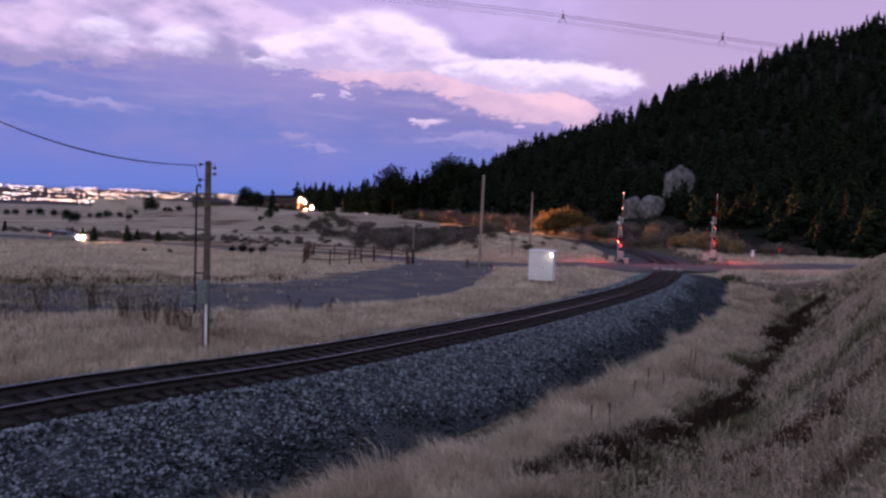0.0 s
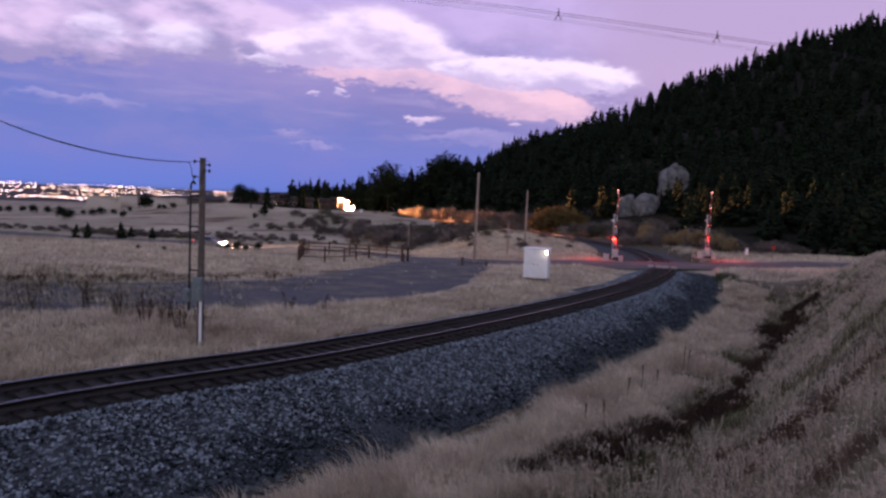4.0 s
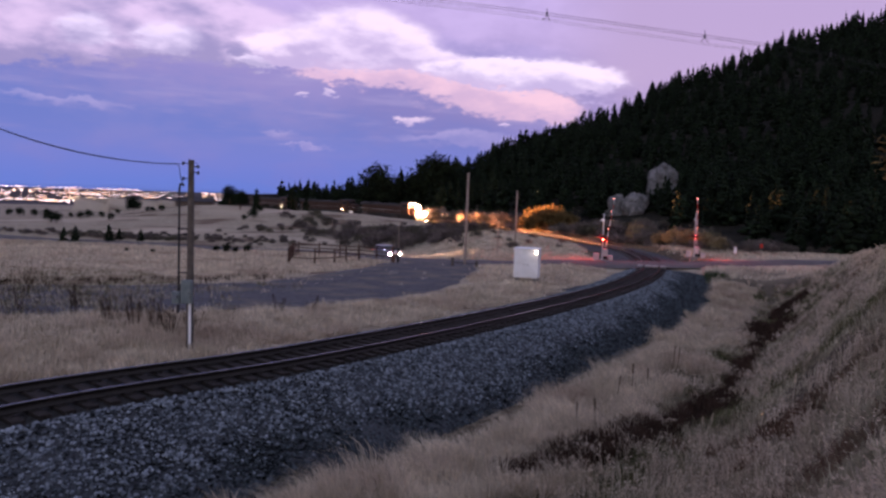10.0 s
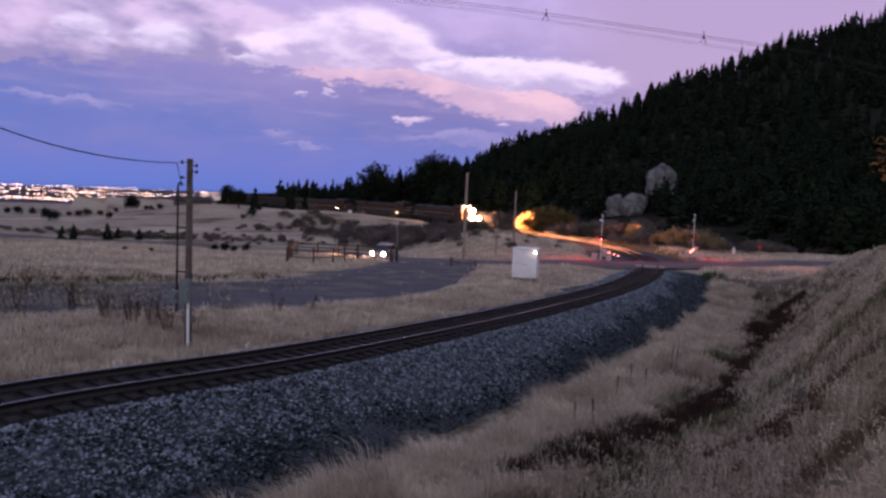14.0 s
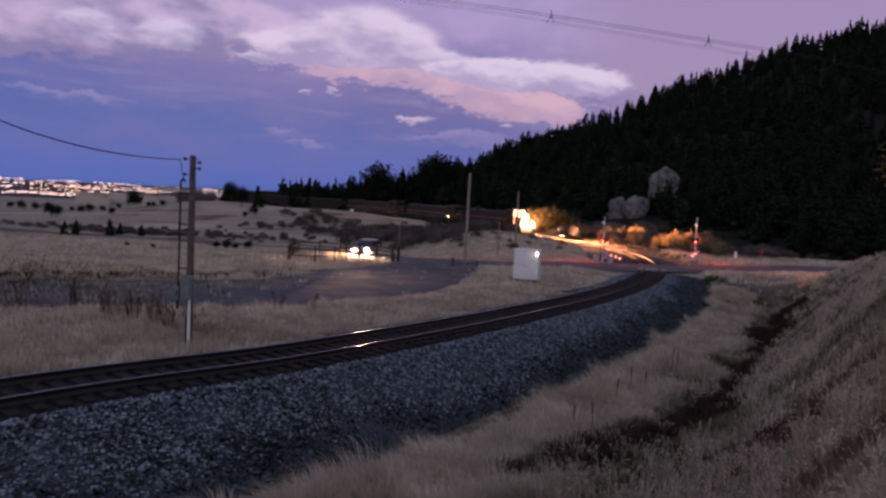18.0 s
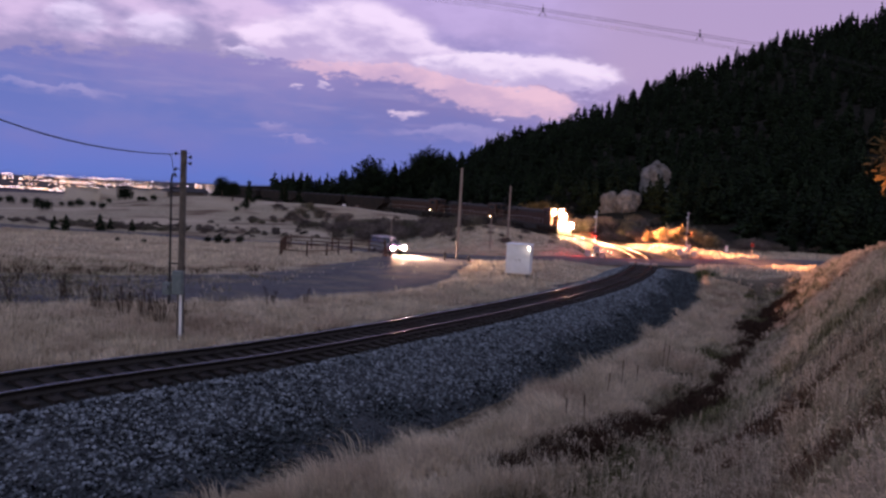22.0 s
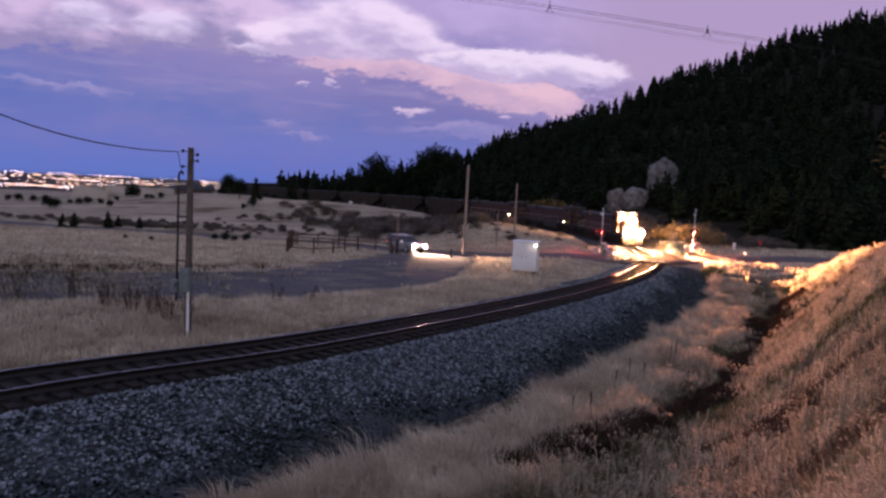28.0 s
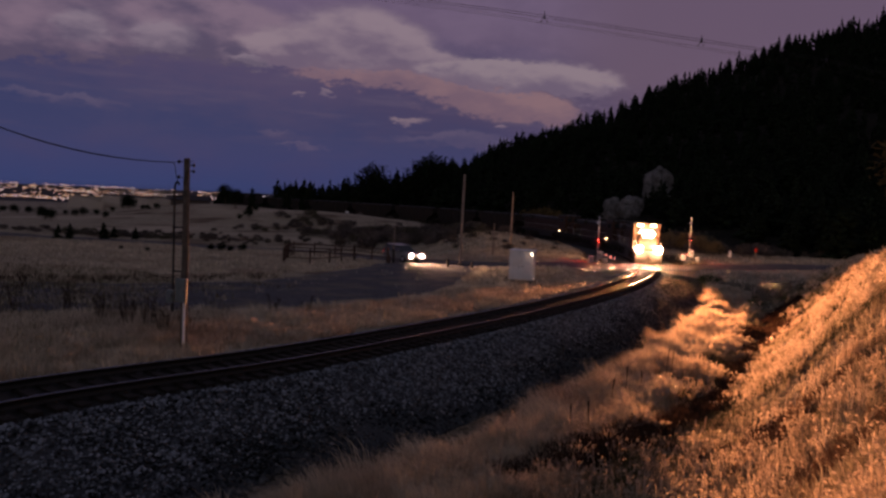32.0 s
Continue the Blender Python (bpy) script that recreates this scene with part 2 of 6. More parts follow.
def glow(name, colour, strength, reach=True):
    """A surface that gives off light; reach: whether it is strong enough to light its surroundings."""
    mat = bpy.data.materials.new(name)
    mat.use_nodes = True
    bsdf = mat.node_tree.nodes["Principled BSDF"]
    bsdf.inputs["Base Color"].default_value = (*colour, 1)
    bsdf.inputs["Emission Color"].default_value, bsdf.inputs["Emission Strength"].default_value = (*colour, 1), strength
    mat.cycles.emission_sampling = "FRONT" if reach else "NONE"
    return mat


def glass(name, colour=(0.02, 0.025, 0.03)):
    mat = bpy.data.materials.new(name)
    mat.use_nodes = True
    bsdf = mat.node_tree.nodes["Principled BSDF"]
    bsdf.inputs["Base Color"].default_value, bsdf.inputs["Roughness"].default_value = (*colour, 1), 0.08
    bsdf.inputs["Specular IOR Level"].default_value = 0.6
    return mat


STEEL = surface("worn_rail_steel", (0.022, 0.020, 0.018), (0.05, 0.043, 0.038), 20, 0.5, 0.6, 0.15)
RAIL_TOP = surface("polished_rail_head", (0.20, 0.195, 0.195), (0.28, 0.27, 0.265), 6, 0.17, 1.0, 0.03)
TIE_WOOD = surface("creosoted_tie_wood", (0.012, 0.01, 0.009), (0.035, 0.028, 0.024), 18, 0.9, 0, 0.5, vary=0.3)
BALLAST_BED = surface("ballast_bed", (0.02, 0.023, 0.027), (0.075, 0.085, 0.095), 9, 0.95, 0, 1.0, 22, wear=(0.08, 0.085, 0.09), island=True)
FOULED = surface("oily_fouled_ballast", (0.010, 0.010, 0.009), (0.036, 0.035, 0.032), 9, 0.95, 0, 1.0, 22, island=True)
DARK_STONE = surface("dark_ballast_stone", (0.022, 0.027, 0.030), (0.075, 0.09, 0.10), 3, 0.9, 0, 0.2, vary=0.85, island=True, spec=0.04)
STONE = surface("ballast_stone", (0.064, 0.075, 0.087), (0.215, 0.243, 0.27), 3, 0.9, 0, 0.2, vary=0.85, island=True, spec=0.04)
GRASS = surface("dry_grass_blades", (0.275, 0.25, 0.165), (0.60, 0.55, 0.405), 0.7, 0.8, 0, 0.0, wear=(0.13, 0.085, 0.055), wear_scale=0.5, vary=0.55, island=True, spec=0.1, thin=0.4)
MEADOW = surface("bleached_meadow_grass", (0.52, 0.455, 0.33), (0.80, 0.71, 0.56), 0.7, 0.8, 0, 0.0, wear=(0.47, 0.37, 0.28), wear_scale=0.25, vary=0.3, island=True, spec=0.1, thin=0.4)
OLIVE = surface("olive_weeds", (0.07, 0.074, 0.034), (0.165, 0.165, 0.08), 1.2, 0.9, 0, 0.0, vary=0.45, island=True, spec=0.1)
GREEN_WEED = surface("green_weed_leaves", (0.02, 0.035, 0.012), (0.05, 0.075, 0.028), 1.5, 0.8, 0, 0.0, vary=0.4, island=True, spec=0.2, thin=0.3)
BROWN_WEED = surface("reddish_dead_weeds", (0.085, 0.052, 0.036), (0.19, 0.12, 0.082), 1.5, 0.9, 0, 0.0, vary=0.45, island=True, spec=0.1, thin=0.3)
WEED = surface("dead_brown_weeds", (0.034, 0.023, 0.017), (0.095, 0.06, 0.042), 1.5, 0.9, 0, 0.0, vary=0.4, island=True, spec=0.1, thin=0.3)
SEED = surface("pale_seed_heads", (0.52, 0.44, 0.33), (0.78, 0.69, 0.55), 1.2, 0.8, 0, 0.0, vary=0.3, island=True, spec=0.15, thin=0.5)
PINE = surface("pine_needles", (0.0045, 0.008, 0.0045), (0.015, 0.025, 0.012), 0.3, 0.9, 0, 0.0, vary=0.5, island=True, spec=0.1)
BARK = surface("pine_bark", (0.05, 0.035, 0.025), (0.10, 0.07, 0.05), 4, 0.95, 0, 0.4)
SCRUB = surface("bare_scrub_twigs", (0.055, 0.048, 0.046), (0.20, 0.165, 0.155), 0.28, 0.95, 0, 0.0, wear=(0.10, 0.098, 0.062), wear_scale=0.13, vary=0.45, island=True, spec=0.1)
YELLOW = surface("yellow_autumn_leaves", (0.11, 0.08, 0.032), (0.20, 0.145, 0.06), 0.8, 0.8, 0, 0.0, vary=0.3, island=True, spec=0.1, thin=0.4)
TAN_SHRUB = surface("dry_tan_shrub_leaves", (0.20, 0.155, 0.085), (0.36, 0.28, 0.155), 0.8, 0.85, 0, 0.0, vary=0.3, island=True, spec=0.1, thin=0.4)
ROCK = surface("pale_sandstone", (0.085, 0.085, 0.085), (0.225, 0.222, 0.22), 1.1, 0.9, 0, 1.0, 2.5, wear=(0.045, 0.043, 0.04), wear_scale=0.4)
POLE_WOOD = surface("weathered_pole_wood", (0.065, 0.055, 0.048), (0.14, 0.118, 0.10), 6, 0.9, 0, 0.4)
PALE_WOOD = surface("bleached_pole_wood", (0.24, 0.19, 0.16), (0.36, 0.29, 0.25), 6, 0.9, 0, 0.3)
FENCE_WOOD = surface("brown_fence_wood", (0.055, 0.033, 0.026), (0.115, 0.066, 0.05), 8, 0.9, 0, 0.4, vary=0.25)
WHITE_PAINT = surface("white_painted_metal", (0.80, 0.81, 0.83), (0.88, 0.88, 0.90), 3, 0.5, 0.0, 0.05, wear=(0.74, 0.74, 0.74), wear_scale=1.3)
GALV = surface("galvanised_metal", (0.42, 0.43, 0.45), (0.56, 0.57, 0.58), 8, 0.45, 0.7, 0.1)
GREY_BOX = surface("grey_enamel", (0.13, 0.17, 0.18), (0.20, 0.24, 0.25), 5, 0.5, 0.2, 0.1)
DARK_METAL = surface("dark_metal", (0.02, 0.02, 0.022), (0.045, 0.045, 0.05), 8, 0.6, 0.5, 0.2)
CABLE = surface("black_cable", (0.012, 0.012, 0.014), (0.03, 0.03, 0.033), 10, 0.7, 0, 0.1)
ASPHALT = surface("worn_asphalt", (0.07, 0.066, 0.066), (0.12, 0.11, 0.11), 5, 0.85, 0, 0.5, wear=(0.15, 0.135, 0.13), wear_scale=0.4, island=True)
CONCRETE = surface("concrete_panel", (0.25, 0.24, 0.23), (0.36, 0.345, 0.33), 4, 0.85, 0, 0.4, wear=(0.17, 0.16, 0.15))


# ---------------------------------------------------------------- plan of the railway
def smooth_line(points, step):
    """A curve through control points (Catmull-Rom), resampled at even steps."""
    p = [np.array(q, float) for q in points]
    p = [2 * p[0] - p[1], *p, 2 * p[-1] - p[-2]]
    out = []
    for a, b, c, d in zip(p, p[1:], p[2:], p[3:]):
        for t in np.linspace(0, 1, 60, endpoint=False):
            out.append(0.5 * (2 * b + (c - a) * t + (2 * a - 5 * b + 4 * c - d) * t * t + (3 * b - a - 3 * c + d) * t ** 3))
    out = np.array(out + [p[-2]])
    s = np.concatenate([[0], np.cumsum(np.linalg.norm(np.diff(out, axis=0), axis=1))])
    even = np.arange(0, s[-1], step)
    return np.stack([np.interp(even, s, out[:, i]) for i in range(out.shape[1])], 1)


TRACK_PLAN = [(-38, -28), (-22, -4), (-9.2, 14), (-3.9, 20.7), (3.5, 32.8), (10.3, 45.3), (16.6, 59), (21.5, 73),
              (25.0, 90), (25.9, 106), (22.8, 125), (14.5, 147), (3.0, 165), (-10, 180), (-27, 194), (-48, 207), (-64, 222), (-75, 245), (-80, 280), (-80, 330), (-72, 400), (-50, 480)]
TRACK = smooth_line(TRACK_PLAN, 1.0)


def rail_level(y):
    """Height of the rail heads: the line climbs towards the near end."""
    return EYE[2] - np.interp(y, (0, 15, 30, 50, 69, 110, 400), (4.2, 4.5, 5.2, 6.0, 6.6, 7.3, 7.4))


TRACK_Z = rail_level(TRACK[:, 1])
TRACK_DIR = np.gradient(TRACK, axis=0)
TRACK_DIR /= np.linalg.norm(TRACK_DIR, axis=1)[:, None]


def off_track(x, y):
    """Distance from the track's centre (positive on the outer side), and the rail level there."""
    x, y = np.ravel(x), np.ravel(y)
    d, z = np.empty(len(x)), np.empty(len(x))
    for i in range(0, len(x), 20000):
        px, py = x[i:i + 20000, None] - TRACK[:, 0], y[i:i + 20000, None] - TRACK[:, 1]
        k = np.argmin(px * px + py * py, 1)
        r = np.arange(len(k))
        a, b = px[r, k], py[r, k]
        t = TRACK_DIR[k]
        side = a * t[:, 1] - b * t[:, 0]
        along = a * t[:, 0] + b * t[:, 1]
        d[i:i + 20000] = np.where(np.abs(along) < 1.2, side, np.sign(side) * np.hypot(a, b))
        z[i:i + 20000] = TRACK_Z[k]
    return d, z


def smoothstep(x, lo, hi):
    t = np.clip((x - lo) / (hi - lo), 0, 1)
    return t * t * (3 - 2 * t)


def ripple(x, y, size, seed=0.0):
    """Cheap smooth unevenness between -1 and 1."""
    return (np.sin(x / size + 1.3 * np.sin(y / size * 0.7 + seed)) + np.sin(y / size * 1.1 + 1.7 * np.sin(x / size * 0.6 + 2 * seed))
            + 0.6 * np.sin((x + y) / size * 1.9 + seed * 3)) / 2.6


# bearing (x/y) of the wooded hill: the slope of its skyline, where its foot and its ridge lie
HILL_U = (-0.40, -0.21, -0.14, -0.06, 0.02, 0.10, 0.18, 0.25, 0.30, 0.37, 0.44, 0.50, 0.58, 0.64, 0.8, 1.2)
HILL_TOP = (-0.030, -0.018, 0.000, 0.020, 0.041, 0.072, 0.111, 0.137, 0.164, 0.192, 0.217, 0.242, 0.272, 0.290, 0.34, 0.38)
HILL_FOOT = (300, 235, 225, 215, 190, 160, 140, 128, 122, 118, 114, 110, 106, 104, 104, 110)
HILL_RIDGE = (420, 320, 320, 325, 335, 350, 375, 400, 420, 425, 420, 415, 410, 405, 400, 380)


def ground_height(x, y):
    shape = np.shape(x)
    x, y = np.ravel(np.asarray(x, float)), np.ravel(np.asarray(y, float))
    dist = np.hypot(x, y)
    d, zr = off_track(x, y)
    # open country beyond the line
    open_z = np.interp(y, (-40, 10, 20, 33, 53, 68, 80, 100), (2.4, 1.9, 1.55, 0.8, 0.0, -0.35, -0.6, -0.8))
    open_z += 0.5 * smoothstep(x, 6, 19) * smoothstep(y, 55, 70) * (1 - smoothstep(y, 100, 120))
    plain = np.interp(dist, (80, 100, 130, 250, 500, 1000, 2500, 3600, 4800, 9000), (-0.6, -1.4, -1.9, -4.0, -11, -25, -75, -88, -48, -48))
    open_z = np.where(dist > 85, open_z + (plain + 0.6) * smoothstep(-x / np.maximum(dist, 1), 0.02, 0.16), open_z)
    # dip in which the far stretch of the road lies
    open_z -= 2.1 * np.exp(-((y - 110) / 15.0) ** 2) * smoothstep(-x, -6, 8) * (1 - 0.3 * np.exp(-((x + 19) / 12) ** 2)) + (0.5 * np.exp(-((y - 96) / 8.0) ** 2) + 0.8 * np.exp(-((y - 88) / 7.5) ** 2)) * smoothstep(-x, -6, 4)
    # grassy rise before the far part of the line
    rise = 4.6 * np.exp(-(((x + 54) / 30) ** 2 + ((y - 172) / 22) ** 2)) + 2.6 * np.exp(-(((x + 24) / 14) ** 2 + ((y - 160) / 14) ** 2))
    rise += 1.8 * np.exp(-(((x - 8) / 7.5) ** 2 + ((y - 112) / 14) ** 2))
    open_z += rise + 0.12 * ripple(x, y, 5.0, 1.0) * smoothstep(dist, 20, 60)
    # wooded hill
    u = np.where(y > 1, x / np.maximum(y, 1), np.where(x > 0, 1.2, -0.4))
    foot, ridge, top = np.interp(u, HILL_U, HILL_FOOT), np.interp(u, HILL_U, HILL_RIDGE), np.interp(u, HILL_U, HILL_TOP)
    r = np.where(y > 1, y, 0)
    t = np.clip((r - foot) / (ridge - foot), 0, 1.0)
    crest = EYE[2] + top * ridge - 8
    hill = -0.7 + (crest + 0.7) * (0.45 * t + 0.55 * t * t * (1.6 - 0.6 * t))
    hill += 3.0 * ripple(x, y, 22.0, 2.0) * smoothstep(t, 0.03, 0.4)
    hill -= np.maximum(r - ridge, 0) * 0.12
    hill = np.where((y > 60) & (x > -160), hill, -500.0)
    z = np.where(r > foot, np.maximum(hill, open_z), open_z)
    # bank on the outer side of the curve, where the camera stands
    deep = 1 - smoothstep(y, 50, 67)
    top_z = np.interp(y, (-60, 0, 20, 30, 40, 50, 62, 72), (5.2, 5.0, 5.0, 4.9, 4.2, 2.8, 0.5, 0.0))
    toe = np.where(deep > 0, zr - 0.35 - 1.35 * deep, zr - 0.35)
    bank = np.interp(d, (5.4, 8.6, 10.0), (0, 0.15, -0.15)) + toe
    wave = 0.8 * ripple(x, y, 6.5, 4.0)
    climb = smoothstep(d + wave * smoothstep(y, 4, 12), 9.3, np.interp(y, (8, 28), (17.4, 15.2))) ** np.interp(y, (8, 28), (1.7, 1.0))
    bank = bank * (1 - climb) + top_z * climb + 0.10 * ripple(x, y, 1.7, 3.0) * smoothstep(d, 6, 8)
    near = (y < 72) & (d > 0)
    bank_w = np.where(near, smoothstep(d, 4.6, 5.4), 0) * (1 - smoothstep(y, 66, 72))
    z = z * (1 - bank_w) + bank * bank_w
    # bench of the track itself
    inner = smoothstep(-d, 7.5, 4.2)
    bench = np.where(d < 0, inner, 1 - smoothstep(d, 4.6, 5.4))
    level = np.where((d > 0), zr - 0.75 - 1.2 * deep * smoothstep(d, 1.8, 5.0), zr - 0.8)
    z = z * (1 - bench) + level * bench
    # the road's low embankment at the crossing
    centre = np.interp(x, (4, 14, 21.5, 30, 42), (73.0, 73.0, 74.0, 77.0, 82.5))
    ramp = np.exp(-((y - centre) / 4.3) ** 4) * smoothstep(x, 7, 15) * (1 - smoothstep(x, 32, 42))
    z = z * (1 - ramp) - 0.13 * ramp
    return z.reshape(shape)


def ground_at(x, y):
    return float(ground_height(np.array([x]), np.array([y]))[0])


# ---------------------------------------------------------------- ground
def ground_material():
    """Dry grassland; near-black ground under the pines and thatch darkened with grass shade lie as patches of their
    own.
    """
    mat = bpy.data.materials.new("dry_grassland")
    mat.use_nodes = True
    nt = mat.node_tree
    N, L = nt.nodes.new, nt.links.new
    bsdf = nt.nodes["Principled BSDF"]
    pos = N("ShaderNodeNewGeometry").outputs["Position"]

    def tex(scale, detail, stretch=(1, 1, 1)):
        n, m = N("ShaderNodeTexNoise"), N("ShaderNodeMapping")
        n.inputs["Scale"].default_value, n.inputs["Detail"].default_value = scale, detail
        m.inputs["Scale"].default_value = stretch
        L(pos, m.inputs[0]), L(m.outputs[0], n.inputs["Vector"])
        return n.outputs["Fac"]

    def ramp(x, lo, hi):
        n = N("ShaderNodeMapRange")
        L(x, n.inputs[0])
        n.inputs[1].default_value, n.inputs[2].default_value = lo, hi
        return n.outputs[0]

    def mix(f, a, b):
        n = N("ShaderNodeMix")
        n.data_type = "RGBA"
        for i, v in ((0, f), (6, a), (7, b)):
            if isinstance(v, tuple):
                n.inputs[i].default_value = (*v, 1)
            else:
                L(v, n.inputs[i])
        return n.outputs[2]

    colour = mix(ramp(tex(2.5, 8), 0.3, 0.7), (0.24, 0.20, 0.14), (0.46, 0.40, 0.30))
    colour = mix(ramp(tex(0.11, 4, (1, 2.2, 1)), 0.50, 0.66), colour, (0.15, 0.105, 0.075))
    colour = mix(ramp(tex(0.03, 5, (1, 2.5, 1)), 0.52, 0.62), colour, (0.46, 0.385, 0.29))
    # ground of the wooded hill set to a near-black tone
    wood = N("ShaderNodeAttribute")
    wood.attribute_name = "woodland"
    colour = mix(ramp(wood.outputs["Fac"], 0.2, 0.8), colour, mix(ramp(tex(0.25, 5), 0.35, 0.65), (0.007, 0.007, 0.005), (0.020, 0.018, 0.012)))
    # far plain: haze of distance put into the colour as a dark slate tone
    haze = N("ShaderNodeAttribute")
    haze.attribute_name = "far_haze"
    colour = mix(haze.outputs["Fac"], colour, mix(ramp(tex(0.006, 5, (1, 4, 1)), 0.35, 0.65), (0.035, 0.034, 0.045), (0.10, 0.085, 0.085)))
    # thatch on the bank, the shade between the tussocks put into its colour
    thatch_shade = N("ShaderNodeAttribute")
    thatch_shade.attribute_name = "thatch_shade"
    colour = mix(thatch_shade.outputs["Fac"], colour, mix(ramp(tex(3.0, 6), 0.35, 0.65), (0.06, 0.05, 0.035), (0.15, 0.125, 0.085)))
    L(colour, bsdf.inputs["Base Color"])
    bsdf.inputs["Roughness"].default_value, bsdf.inputs["Specular IOR Level"].default_value = 0.95, 0.1
    b = N("ShaderNodeBump")
    b.inputs["Strength"].default_value, b.inputs["Distance"].default_value = 0.7, 0.15
    L(tex(6, 8), b.inputs["Height"]), L(b.outputs[0], bsdf.inputs["Normal"])
    return mat


def build_ground():
    ang = np.radians(np.concatenate([np.arange(-180, -44, 4), np.arange(-44, 44, 0.22), np.arange(44, 180, 4)]))
    rad = np.concatenate([[0.0], np.geomspace(1.2, 9, 30), np.arange(9.2, 72, 0.22), np.geomspace(72.2, 4900, 150)])
    A, R = np.meshgrid(ang, rad)
    X, Y = R * np.sin(A), R * np.cos(A)
    Z = ground_height(X, Y)
    n, m = A.shape
    i = np.arange(n - 1)[:, None] * m + np.arange(m)[None]
    j = np.arange(n - 1)[:, None] * m + (np.arange(m)[None] + 1) % m
    quads = np.stack([i, i + m, j + m, j], -1).reshape(-1, 4)
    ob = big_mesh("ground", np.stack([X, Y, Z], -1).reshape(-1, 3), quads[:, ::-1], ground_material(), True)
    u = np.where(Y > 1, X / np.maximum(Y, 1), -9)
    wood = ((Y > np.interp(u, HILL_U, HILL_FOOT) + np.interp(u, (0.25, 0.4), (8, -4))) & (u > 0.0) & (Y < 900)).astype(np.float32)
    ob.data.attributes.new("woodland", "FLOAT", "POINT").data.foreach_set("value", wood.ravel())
    # grows with distance, for the haze in the ground's colour
    ob.data.attributes.new("far_haze", "FLOAT", "POINT").data.foreach_set("value", smoothstep(R, 900, 2400).astype(np.float32).ravel())
    d, _ = off_track(X, Y)
    # verge past the crossing painted dark too, to dull the headlight glow there
    verge = (np.abs(d) < 7.5) * smoothstep(Y.ravel(), 74, 82)
    shade_mask = verge + smoothstep(d, 4.2, 5.2) * (1 - smoothstep(Y.ravel(), 60, 72)) * (np.hypot(X, Y).ravel() < 90)
    ob.data.attributes.new("thatch_shade", "FLOAT", "POINT").data.foreach_set("value", shade_mask.astype(np.float32))
    return tagged(ob, "dry tan grassland and banks reaching to the horizon", "ground", kind="structure")


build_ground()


def ribbon(name, centre, widths, material, lift=0.05, across=8, level=None, label="", category=""):
    """A strip laid on the ground along a line of points; level(x, y) may give its own height."""
    line = smooth_line(centre, 1.0)
    t = np.gradient(line, axis=0)
    t /= np.linalg.norm(t, axis=1)[:, None]
    nrm = np.stack([-t[:, 1], t[:, 0]], 1)
    w = np.interp(np.linspace(0, 1, len(line)), np.linspace(0, 1, len(widths)), widths)
    k = np.linspace(-0.5, 0.5, across)
    wob = 1 + 0.10 * ripple(line[:, 0], line[:, 1], 2.1, 5)
    P = line[:, None] + nrm[:, None] * (k[None, :, None] * (w * wob)[:, None, None])
    Z = (level or ground_height)(P[..., 0], P[..., 1]) + lift - 0.09 * (np.abs(k) > 0.49)
    n, m = Z.shape
    i = (np.arange(n - 1)[:, None] * m + np.arange(m - 1)).ravel()
    quads = np.stack([i, i + 1, i + m + 1, i + m], 1)
    ob = big_mesh(name, np.concatenate([P, Z[..., None]], -1).reshape(-1, 3), quads[:, ::-1], material, True)
    return tagged(ob, label, category, kind="structure")


GRAVEL = surface("grey_gravel_yard", (0.045, 0.046, 0.052), (0.125, 0.123, 0.135), 3.5, 0.95, 0, 0.9, 14, wear=(0.19, 0.16, 0.12), wear_scale=0.38, island=True)
ribbon("gravel_lane", [(-60, 14), (-36, 25), (-20, 33.5), (-12, 38.5), (-6.5, 46), (-3.4, 56), (-1.6, 66), (-0.8, 72)], (16, 15.5, 15, 14.5, 13.5, 11.5, 8.5), GRAVEL, 0.05, 14,
       label="grey gravel lane between strips of dry grass", category="lane")
ribbon("gravel_pad", [(8.6, 50.6), (10.6, 53.0), (12.6, 56.2), (14.4, 60)], (2.2, 2.8, 2.6, 1.6), BALLAST_BED, 0.05, 6,
       label="patch of blue-grey gravel beside the relay hut", category="gravel")
ROAD_LINE = [(-260, 142), (-120, 124), (-66, 117.5), (-40, 114.5), (-25, 111), (-13, 104), (-7.5, 96.5), (-6.4, 90.5), (-7.4, 85.5), (-8.4, 80.5), (-6.5, 75.8), (-1, 73.4), (6, 73.0), (14, 73.0), (21.5, 74.0), (30, 77), (42, 82.5), (64, 92), (110, 110), (190, 150)]
ROAD = smooth_line(ROAD_LINE, 1.0)


def road_level(x, y):
    rail = np.exp(-((x - 21.7) / 5.0) ** 2)
    return ground_height(x, y) * (1 - rail) + (rail_level(74.0) - 0.03) * rail


ribbon("road", ROAD_LINE, (6.4, 6.4, 6.4, 6.4), ASPHALT, 0.06, 9, road_level, label="two-lane worn asphalt road leading over the level crossing", category="road")


